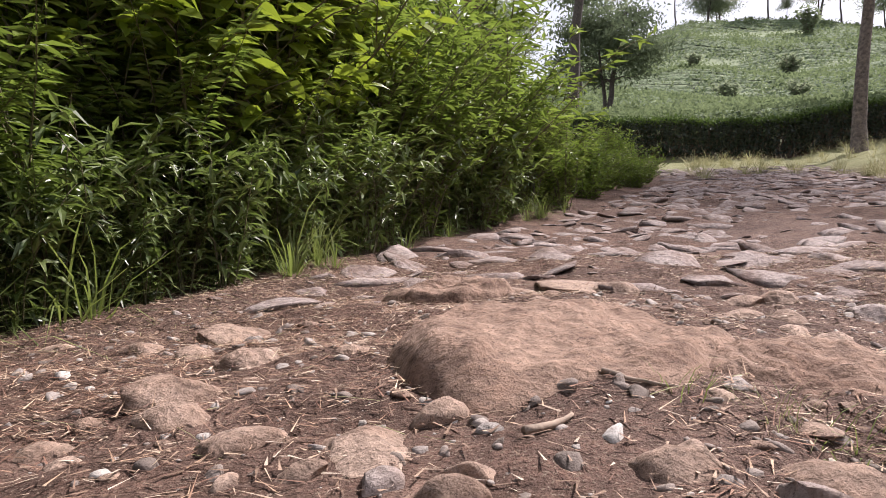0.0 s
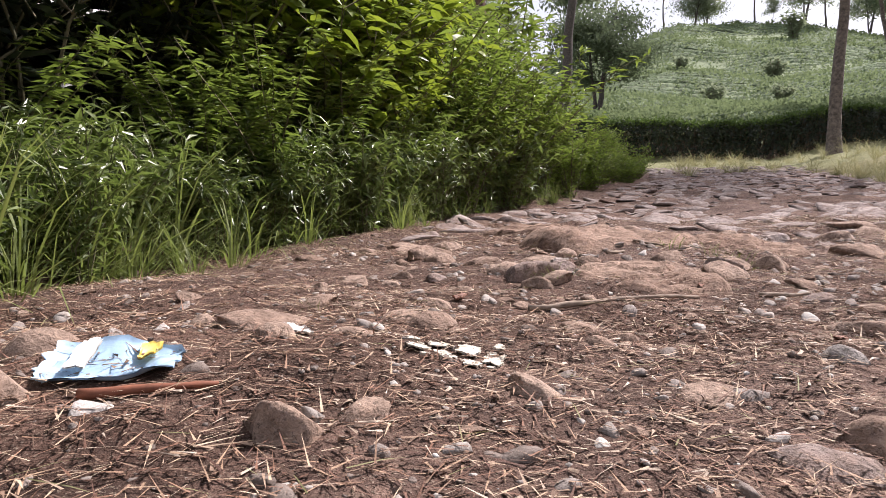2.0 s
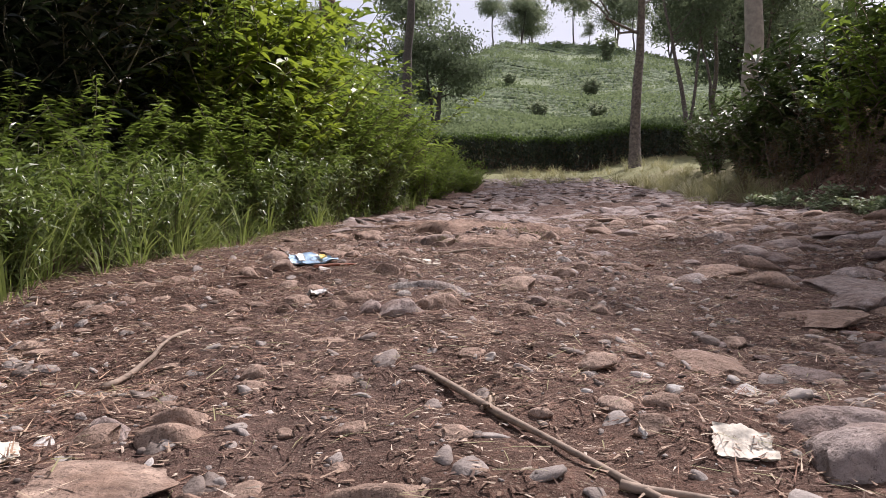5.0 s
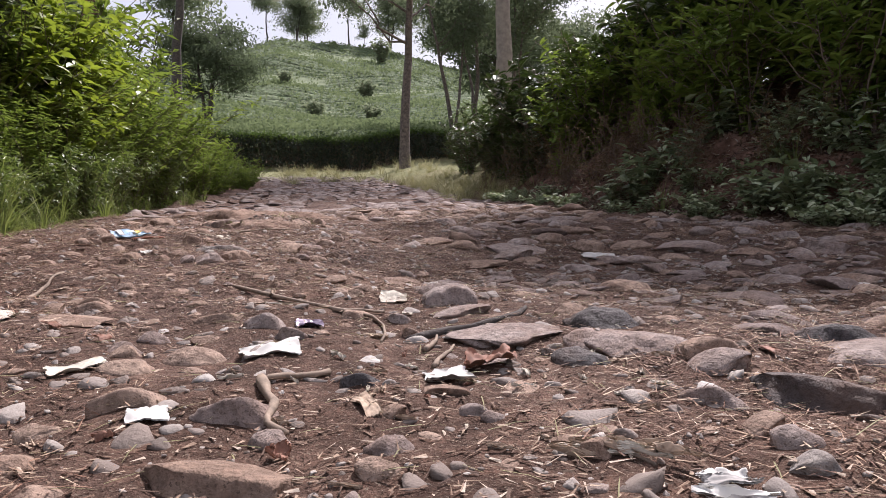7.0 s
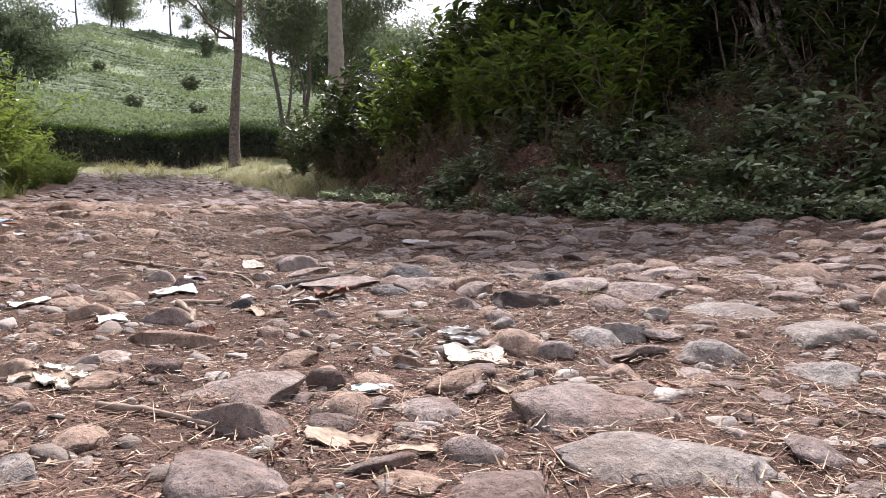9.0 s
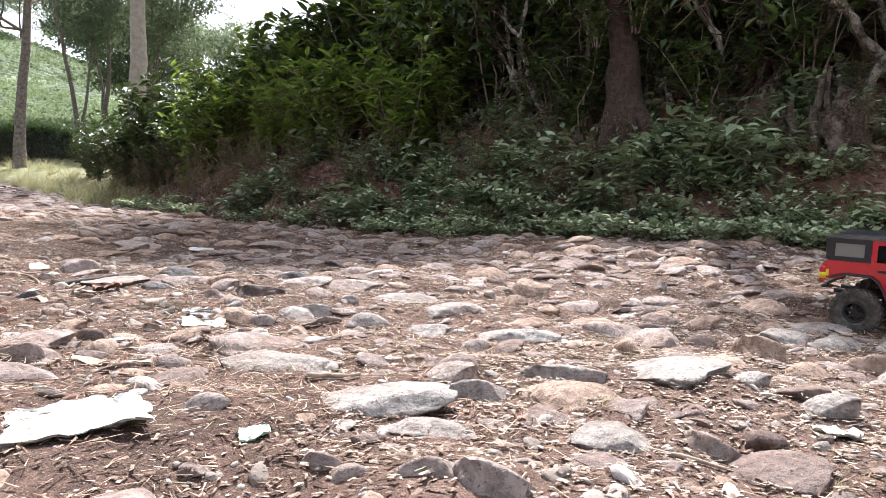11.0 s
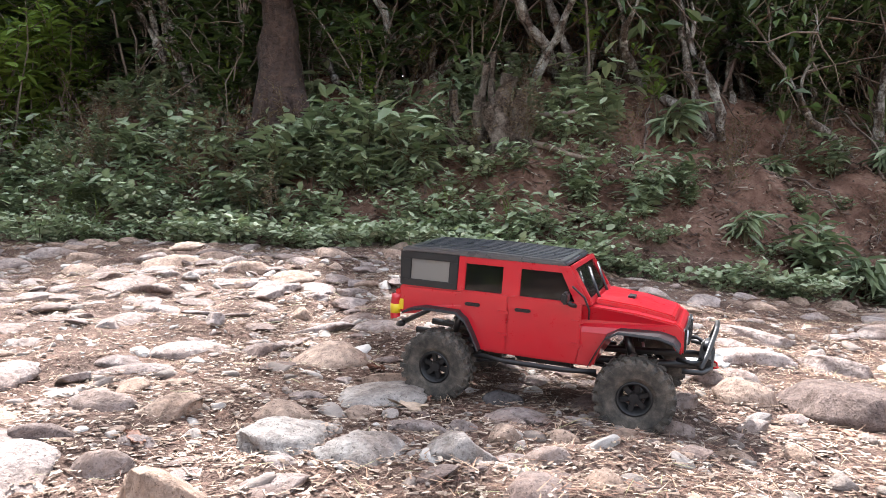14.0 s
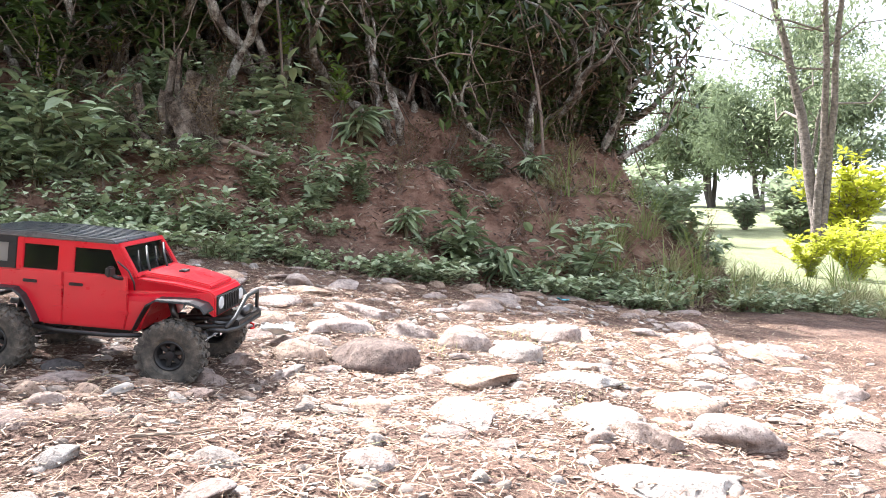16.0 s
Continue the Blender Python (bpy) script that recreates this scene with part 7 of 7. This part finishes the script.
def prism(bm, outline, y0, y1, lean=0.0, ref=0.187):
    """A plate: an outline in x and z, from y0 to y1, leaning in above ref."""
    rows = []
    for y in (y0, y1):
        rows.append([bm.verts.new((x, y - math.copysign(lean * max(0, z - ref), y), z)) for x, z in outline])
    n = len(outline)
    a, b = bm.faces.new(rows[0]), bm.faces.new(rows[1][::-1])
    for k in range(n):
        bm.faces.new((rows[0][k], rows[1][k], rows[1][(k + 1) % n], rows[0][(k + 1) % n]))
    return a, b


def block(bm, lo, hi):
    prism(bm, [(lo[0], lo[2]), (hi[0], lo[2]), (hi[0], hi[2]), (lo[0], hi[2])], lo[1], hi[1])


def soften(bm, size, sharp=30, segments=2):
    bmesh.ops.remove_doubles(bm, verts=bm.verts, dist=1e-6)
    bmesh.ops.recalc_face_normals(bm, faces=bm.faces)
    edges = [e for e in bm.edges if len(e.link_faces) == 2 and e.calc_face_angle(0) > radians(sharp)]
    bmesh.ops.bevel(bm, geom=edges, offset=size, segments=segments, affect="EDGES", clamp_overlap=True)
    return bm


def pipe(name, points, radius, mat, parent, label="", sides=8):
    pts = np.asarray(points, dtype=float)
    v, f = tube(pts, np.full(len(pts), radius), sides)
    ends = [np.arange(sides)[None, ::-1], (np.arange(sides) + (len(pts) - 1) * sides)[None]]
    return piece(name, raw(name, v, [f, *ends], True), mat, parent, label)


car = tagged(empty("toy_car"), "red radio-controlled off-road toy car with black roof and big knobbly tyres", "toy car")

bm = bmesh.new()
outline = [(-0.236, 0.136), (-0.242, 0.15), (-0.240, 0.187), (0.078, 0.187), (0.150, 0.181), (0.212, 0.170), (0.222, 0.160), (0.223, 0.122), (0.212, 0.126), (0.203, 0.142), (0.188, 0.153), (0.13, 0.153),
           (0.113, 0.143), (0.101, 0.118), (0.093, 0.091), (-0.088, 0.091), (-0.101, 0.115), (-0.113, 0.14), (-0.13, 0.152), (-0.19, 0.152), (-0.207, 0.14)]
prism(bm, outline, -0.0915, 0.0915)
for v in bm.verts:
    if v.co.x > 0.08:
        v.co.y *= 1 - 0.26 * (v.co.x - 0.08) / 0.14
body = part("body", soften(bm, 0.003, 24), M_RED, car)
bm = bmesh.new()
top = [(0.086, 0.187), (0.206, 0.169), (0.208, 0.174), (0.203, 0.179), (0.15, 0.1895), (0.09, 0.195), (0.086, 0.193)]
prism(bm, top, -0.066, 0.066)
for v in bm.verts:
    v.co.y *= 1 - 0.2 * (v.co.x - 0.086) / 0.12
hood = part("hood", soften(bm, 0.003, 20), M_RED, car)
bm = bmesh.new()
block(bm, (0.128, -0.012, 0.1905), (0.14, 0.012, 0.1945))
part("hood_vent", soften(bm, 0.001), M_BLACK, hood)
bm = bmesh.new()
block(bm, (-0.232, -0.086, 0.187), (0.072, 0.086, 0.1895))
part("cabin_floor", bm, M_SEAT, car)
for x in (-0.09, 0.0):
    for y in (-0.04, 0.04):
        bm = bmesh.new()
        block(bm, (x - 0.014, y - 0.025, 0.188), (x + 0.0, y + 0.025, 0.226))
        block(bm, (x - 0.012, y - 0.013, 0.224), (x - 0.002, y + 0.013, 0.238))
        block(bm, (x, y - 0.024, 0.188), (x + 0.035, y + 0.024, 0.198))
        part("seat", soften(bm, 0.003), M_SEAT, car)
bm = bmesh.new()
block(bm, (0.045, -0.08, 0.188), (0.072, 0.08, 0.203))
part("dashboard", soften(bm, 0.003), M_BLACK, car)

for s, side in ((-1, "right"), (1, "left")):
    y0, y1 = s * 0.0905, s * 0.0845
    for pts in ([(-0.06, 0.187), (-0.03, 0.187), (-0.03, 0.2435), (-0.06, 0.2435)], [(-0.137, 0.187), (-0.124, 0.187), (-0.124, 0.2435), (-0.137, 0.2435)],
                [(0.060, 0.187), (0.081, 0.187), (0.047, 0.2435), (0.029, 0.2435)]):
        bm = bmesh.new()
        prism(bm, pts, y0, y1, 0.11)
        part("pillar", soften(bm, 0.0012), M_RED, body)
    bm = bmesh.new()
    prism(bm, [(-0.124, 0.2325), (0.0365, 0.2325), (0.029, 0.2434), (-0.124, 0.2434)], y0 - s * 0.0003, y1, 0.11)
    part("roof_rail", soften(bm, 0.001), M_RED, body)
    # doors stand a little proud, with a gap between them
    for pts, hx in (([(-0.046, 0.094), (0.066, 0.094), (0.071, 0.12), (0.071, 0.1895), (-0.046, 0.1895)], -0.022), ([(-0.128, 0.146), (-0.112, 0.128), (-0.098, 0.094), (-0.0485, 0.094), (-0.0485, 0.1895), (-0.128, 0.1895)], -0.107)):
        bm = bmesh.new()
        prism(bm, pts, s * 0.0932, s * 0.088)
        door = part("door", soften(bm, 0.0015), M_RED, car)
        bm = bmesh.new()
        block(bm, (hx - 0.013, s * 0.0925, 0.165), (hx + 0.013, s * 0.0972, 0.1705))
        part("door_handle", soften(bm, 0.0015), M_BLACK, door)
        for hz in (0.122, 0.158):
            bm = bmesh.new()
            end = pts[2][0] if hx > -0.05 else -0.0485
            block(bm, (end - 0.015, s * 0.0928, hz), (end + 0.004, s * 0.0958, hz + 0.005))
            part("hinge", soften(bm, 0.001), M_RED, door)
    for pts in ([(-0.124, 0.19), (-0.06, 0.19), (-0.06, 0.233), (-0.124, 0.233)], [(-0.03, 0.19), (0.058, 0.19), (0.036, 0.233), (-0.03, 0.233)]):
        bm = bmesh.new()
        prism(bm, pts, s * 0.087, s * 0.0862, 0.11)
        part("side_window", bm, M_GLASS, body).visible_shadow = False
    # black hardtop round the rear window
    for pts in ([(-0.240, 0.187), (-0.137, 0.187), (-0.137, 0.198), (-0.240, 0.198)], [(-0.240, 0.232), (-0.137, 0.232), (-0.137, 0.244), (-0.236, 0.244)],
                [(-0.240, 0.198), (-0.222, 0.198), (-0.222, 0.232), (-0.238, 0.232)], [(-0.153, 0.198), (-0.137, 0.198), (-0.137, 0.232), (-0.153, 0.232)]):
        bm = bmesh.new()
        prism(bm, pts, s * 0.0912, s * 0.084, 0.11)
        part("hardtop_panel", soften(bm, 0.001), M_BLACK, car)
    bm = bmesh.new()
    prism(bm, [(-0.222, 0.198), (-0.153, 0.198), (-0.153, 0.232), (-0.222, 0.232)], s * 0.0885, s * 0.0877, 0.11)
    part("rear_side_window", bm, M_MILKY, car, "clouded rear side window")
    # flares over the wheels
    for path in ([(0.088, 0.098), (0.099, 0.122), (0.112, 0.146), (0.130, 0.157), (0.190, 0.157), (0.210, 0.151), (0.219, 0.140)], [(-0.09, 0.098), (-0.101, 0.121), (-0.114, 0.144), (-0.13, 0.156), (-0.19, 0.157), (-0.212, 0.152), (-0.226, 0.146)]):
        bm = bmesh.new()
        ring = []
        for k, (x, z) in enumerate(path):
            inner = 0.088 if x < 0.08 else 0.0915 * (1 - 0.26 * (x - 0.08) / 0.14) - 0.002
            ring.append([bm.verts.new(c) for c in ((x, s * inner, z), (x, s * 0.110, z - 0.001), (x, s * 0.1115, z - 0.005), (x, s * 0.1085, z - 0.005), (x, s * 0.107, z - 0.004), (x, s * inner, z - 0.004))])
        for a, b in zip(ring, ring[1:]):
            for k in range(6):
                bm.faces.new((a[k], a[(k + 1) % 6], b[(k + 1) % 6], b[k]))
        bm.faces.new(ring[0])
        bm.faces.new(ring[-1][::-1])
        bmesh.ops.recalc_face_normals(bm, faces=bm.faces)
        part("fender_flare", soften(bm, 0.0012, 35), M_BLACK, car)
    pipe("rock_slider", [(-0.1, s * 0.094, 0.086), (-0.05, s * 0.1, 0.083), (0.05, s * 0.1, 0.083), (0.1, s * 0.094, 0.086)], 0.0042, M_BLACK, car)
    bm = bmesh.new()
    block(bm, (0.044, s * 0.1, 0.190), (0.054, s * 0.122, 0.208))
    mirror = part("wing_mirror", soften(bm, 0.003), M_BLACK, car)
    pipe("mirror_stalk", [(0.062, s * 0.09, 0.184), (0.056, s * 0.1, 0.187), (0.05, s * 0.106, 0.192)], 0.0035, M_BLACK, mirror)
    bm = bmesh.new()
    block(bm, (-0.248, s * 0.07, 0.138), (-0.238, s * 0.091, 0.178))
    lamp = part("tail_light", soften(bm, 0.002), M_LAMP_RED, car, "red tail light block")
    bm = bmesh.new()
    block(bm, (-0.246, s * 0.0905, 0.144), (-0.232, s * 0.0935, 0.162))
    part("sticker", soften(bm, 0.0008), M_YELLOW_TAG, lamp, "yellow sticker")
    # lamps at the nose
    bm = bmesh.new()
    bmesh.ops.create_cone(bm, cap_ends=True, segments=20, radius1=0.0125, radius2=0.011, depth=0.008, matrix=pose(0.2235, s * 0.05, 0.148, 0, 90, 0))
    part("headlight", soften(bm, 0.001), M_LAMP, car, "round headlight behind a clear lens")
    pipe("frame_rail", [(-0.23, s * 0.036, 0.098), (-0.13, s * 0.036, 0.094), (0.0, s * 0.036, 0.083), (0.13, s * 0.036, 0.094), (0.245, s * 0.036, 0.102)], 0.006, M_BLACK, car, sides=6)
    for x in (-0.16, 0.16):
        damper = pipe("damper", [(x * 0.86, s * 0.062, 0.145), (x * 0.93, s * 0.06, 0.105)], 0.0065, M_METAL, car)
        pipe("damper_rod", [(x * 0.93, s * 0.06, 0.105), (x, s * 0.058, 0.068)], 0.0025, M_LAMP, damper)
        pipe("link_arm", [(x, s * 0.045, 0.052), (x * 0.3, s * 0.03, 0.068)], 0.003, M_METAL, car)
    pipe("hoop_strut", [(0.252, s * 0.062, 0.114), (0.235, s * 0.085, 0.118), (0.215, s * 0.075, 0.118)], 0.0035, M_BLACK, car)

# windscreen in its frame
for pts in ([(-0.086, 0.0), (0.086, 0.0), (0.086, 0.008), (-0.086, 0.008)], [(-0.084, 0.06), (0.084, 0.06), (0.082, 0.068), (-0.082, 0.068)], [(-0.086, 0.008), (-0.076, 0.008), (-0.074, 0.06), (-0.083, 0.06)], [(0.086, 0.008), (0.076, 0.008), (0.074, 0.06), (0.083, 0.06)]):
    bm = bmesh.new()
    for d in (0.0, 0.006):
        bm.faces.new([bm.verts.new((0.082 - b * 0.53 + d * 0.8, a, 0.186 + b * 0.85 + d * 0.4)) for a, b in pts])
    lo, hi = list(bm.faces)
    for k in range(4):
        bm.faces.new((lo.verts[k], lo.verts[(k + 1) % 4], hi.verts[(k + 1) % 4], hi.verts[k]))
    bmesh.ops.recalc_face_normals(bm, faces=bm.faces)
    part("windscreen_frame", soften(bm, 0.001), M_RED, body)
bm = bmesh.new()
bm.faces.new([bm.verts.new((0.0835 - b * 0.53, a, 0.187 + b * 0.85)) for a, b in ((-0.0755, 0.009), (0.0755, 0.009), (0.0735, 0.0595), (-0.0735, 0.0595))])
bmesh.ops.solidify(bm, geom=list(bm.faces), thickness=0.0012)
glass = part("windscreen", bm, M_GLASS, car)
glass.visible_shadow = False
for y in (-0.045, 0.025):
    w0 = np.array((0.0895, y, 0.192))
    pipe("wiper", [w0, w0 + (-0.012, 0.012, 0.021), w0 + (-0.025, 0.034, 0.042)], 0.0022, M_BLACK, car)
pipe("antenna", [(0.082, -0.088, 0.165), (0.083, -0.093, 0.18), (0.075, -0.097, 0.2), (0.056, -0.1, 0.216)], 0.0016, M_BLACK, car)

bottle = pipe("extinguisher", [(-0.246, -0.091, 0.128), (-0.247, -0.091, 0.131), (-0.247, -0.091, 0.158), (-0.246, -0.091, 0.163), (-0.246, -0.091, 0.17)], 0.0085, M_RED, car, "small red extinguisher bottle", 12)
pipe("band", [(-0.247, -0.091, 0.137), (-0.247, -0.091, 0.153)], 0.0089, M_YELLOW_TAG, bottle, "yellow label band", 12)

# ribbed roof
bm = bmesh.new()
prism(bm, [(-0.244, 0.2425), (0.044, 0.2425), (0.040, 0.2505), (-0.1, 0.254), (-0.238, 0.2515)], -0.0855, 0.0855)
roof = part("roof", soften(bm, 0.003, 20), M_ROOF, car)
for k in range(9):
    y = -0.068 + k * 0.017
    bm = bmesh.new()
    prism(bm, [(-0.225, 0.2508), (0.03, 0.2505), (0.03, 0.2522), (-0.1, 0.2562), (-0.225, 0.2535)], y - 0.0035, y + 0.0035)
    part("rib", soften(bm, 0.0008), M_ROOF, roof)
bm = bmesh.new()
for lo, hi in (((-0.243, -0.084, 0.187), (-0.238, 0.084, 0.2)), ((-0.243, -0.084, 0.232), (-0.238, 0.084, 0.243)), ((-0.243, -0.084, 0.2), (-0.238, -0.066, 0.232)), ((-0.243, 0.066, 0.2), (-0.238, 0.084, 0.232))):
    block(bm, lo, hi)
part("tailgate_frame", bm, M_BLACK, car)
bm = bmesh.new()
block(bm, (-0.2415, -0.066, 0.2), (-0.2405, 0.066, 0.232))
part("rear_window", bm, M_GLASS, car).visible_shadow = False

# grille, bumper and running gear
bm = bmesh.new()
block(bm, (0.222, -0.066, 0.126), (0.2255, 0.066, 0.163))
grille = part("grille", soften(bm, 0.002), M_BLACK, car)
for k in range(8):
    bm = bmesh.new()
    y = -0.0315 + k * 0.009
    block(bm, (0.2235, y - 0.0022, 0.132), (0.229, y + 0.0022, 0.160))
    part("grille_bar", soften(bm, 0.0008), M_BLACK, grille)
bm = bmesh.new()
prism(bm, [(0.244, 0.102), (0.262, 0.104), (0.264, 0.119), (0.25, 0.123), (0.243, 0.119)], -0.062, 0.062)
bumper = part("front_bumper", soften(bm, 0.002), M_BLACK, car)
pipe("bull_bar", [(0.25, -0.09, 0.112), (0.256, -0.06, 0.124), (0.266, -0.03, 0.16), (0.266, 0.03, 0.16), (0.256, 0.06, 0.124), (0.25, 0.09, 0.112)], 0.0036, M_BLACK, bumper)
pipe("bumper_tube", [(0.225, -0.1, 0.108), (0.252, -0.092, 0.107), (0.262, -0.06, 0.106), (0.262, 0.06, 0.106), (0.252, 0.092, 0.107), (0.225, 0.1, 0.108)], 0.004, M_BLACK, bumper)
pipe("winch_drum", [(0.256, -0.02, 0.128), (0.256, 0.02, 0.128)], 0.008, M_METAL, bumper)
pipe("tow_hook", [(0.262, 0.0, 0.104), (0.27, 0.004, 0.1), (0.272, 0.0, 0.094), (0.266, -0.004, 0.093)], 0.002, M_LAMP_RED, bumper, "red tow hook")
pipe("rear_bumper", [(-0.235, -0.085, 0.118), (-0.25, -0.07, 0.112), (-0.253, 0.0, 0.11), (-0.25, 0.07, 0.112), (-0.235, 0.085, 0.118)], 0.005, M_BLACK, car)
for x in (-0.16, 0.16):
    axle = pipe("axle", [(x, -0.085, 0.06), (x, -0.03, 0.06), (x, 0.03, 0.06), (x, 0.085, 0.06)], 0.008, M_METAL, car)
    bm = bmesh.new()
    bmesh.ops.create_uvsphere(bm, u_segments=16, v_segments=10, radius=0.018, matrix=pose(x, 0.018, 0.06) @ Matrix.Diagonal((1, 0.75, 0.95, 1)))
    part("differential", bm, M_METAL, axle, smooth=True)
    pipe("drive_shaft", [(x * 0.9, 0.015, 0.062), (x * 0.25, 0.0, 0.075)], 0.0035, M_METAL, car)
pipe("steering_rod", [(0.178, -0.07, 0.062), (0.178, 0.07, 0.062)], 0.0025, M_LAMP, car)
bm = bmesh.new()
block(bm, (-0.05, -0.03, 0.066), (0.05, 0.03, 0.095))
part("gearbox", soften(bm, 0.004), M_BLACK, car)


def tyre_mesh():
    prof = [(0.0265, -0.017), (0.033, -0.0215), (0.046, -0.0235), (0.0535, -0.022), (0.0565, -0.018), (0.0572, 0.0), (0.0565, 0.018), (0.0535, 0.022), (0.046, 0.0235), (0.033, 0.0215), (0.0265, 0.017)]
    n = 48
    a = np.linspace(0, 2 * np.pi, n, endpoint=False)
    v = np.array([[(rr * math.cos(q), yy, rr * math.sin(q)) for rr, yy in prof] for q in a]).reshape(-1, 3)
    k = len(prof)
    i, j = np.meshgrid(np.arange(n), np.arange(k - 1), indexing="ij")
    f = np.stack([i * k + j, i * k + j + 1, ((i + 1) % n) * k + j + 1, ((i + 1) % n) * k + j], -1).reshape(-1, 4)
    chunks = [(v, f)]
    cube = np.array([(x, y, z) for x in (-1, 1) for y in (-1, 1) for z in (-1, 1)], dtype=float)
    quads = np.array([(0, 1, 3, 2), (4, 6, 7, 5), (0, 4, 5, 1), (2, 3, 7, 6), (0, 2, 6, 4), (1, 5, 7, 3)])

    def lug(q, rr, yy, size, skew):
        c = cube * size
        c[:, 0] *= np.where(c[:, 2] > 0, 0.8, 1.0)
        x, y = c[:, 0] * math.cos(skew) - c[:, 1] * math.sin(skew), c[:, 0] * math.sin(skew) + c[:, 1] * math.cos(skew)
        rad = rr + c[:, 2]
        ang = q + x / rr
        return np.stack([rad * np.cos(ang), yy + y, rad * np.sin(ang)], -1), quads
    for m in range(22):
        q = m * 2 * math.pi / 22
        for s in (-1, 1):
            shift = 0.0 if s < 0 else math.pi / 22
            chunks.append(lug(q + shift, 0.0578, s * 0.0062, (0.0052, 0.0052, 0.0026), s * 0.5))
            chunks.append(lug(q + shift + 0.06, 0.0572, s * 0.0165, (0.0048, 0.0058, 0.003), -s * 0.25))
            chunks.append(lug(q + shift + 0.06, 0.0515, s * 0.0232, (0.0042, 0.0016, 0.0036), 0))
    return raw("tyre", *gather(chunks))


def rim_mesh():
    prof = [(0.027, -0.018), (0.027, 0.018), (0.025, 0.0195), (0.0225, 0.018), (0.0215, 0.005), (0.017, 0.003), (0.017, -0.003), (0.0215, -0.005), (0.0225, -0.018), (0.025, -0.0195)]
    n = 32
    a = np.linspace(0, 2 * np.pi, n, endpoint=False)
    v = np.array([[(rr * math.cos(q), yy, rr * math.sin(q)) for rr, yy in prof] for q in a]).reshape(-1, 3)
    k = len(prof)
    i, j = np.meshgrid(np.arange(n), np.arange(k), indexing="ij")
    j2 = (j + 1) % k
    f = np.stack([i * k + j, i * k + j2, ((i + 1) % n) * k + j2, ((i + 1) % n) * k + j], -1).reshape(-1, 4)
    return raw("rim", v, f, True)


T_MESH, R_MESH = tyre_mesh(), rim_mesh()
for x in (-0.16, 0.16):
    for s in (-1, 1):
        wheel = piece("wheel", R_MESH, M_BLACK, car, m=pose(x, s * 0.101, 0.06, 0, 17 * x / 0.16, (0 if x < 0 else 7) + (0 if s > 0 else 180)))
        piece("tyre", T_MESH, M_RUBBER, wheel, "dusty black knobbly rubber tyre")
        bm = bmesh.new()
        bmesh.ops.create_cone(bm, cap_ends=True, segments=16, radius1=0.011, radius2=0.008, depth=0.018, matrix=pose(0, 0.006, 0, -90, 0, 0))
        part("hub", soften(bm, 0.001), M_BLACK, wheel)
        for q in range(6):
            bm = bmesh.new()
            a = radians(q * 60)
            block(bm, (0.006, 0.004, -0.004), (0.0215, 0.010, 0.004))
            bmesh.ops.transform(bm, matrix=Matrix.Rotation(a, 4, "Y"), verts=bm.verts)
            part("spoke", soften(bm, 0.001), M_BLACK, wheel)
CAR_AT = (0.662, -4.03, -0.209)
car.matrix_basis = pose(*CAR_AT, 6.3, 5.2, -100.8)
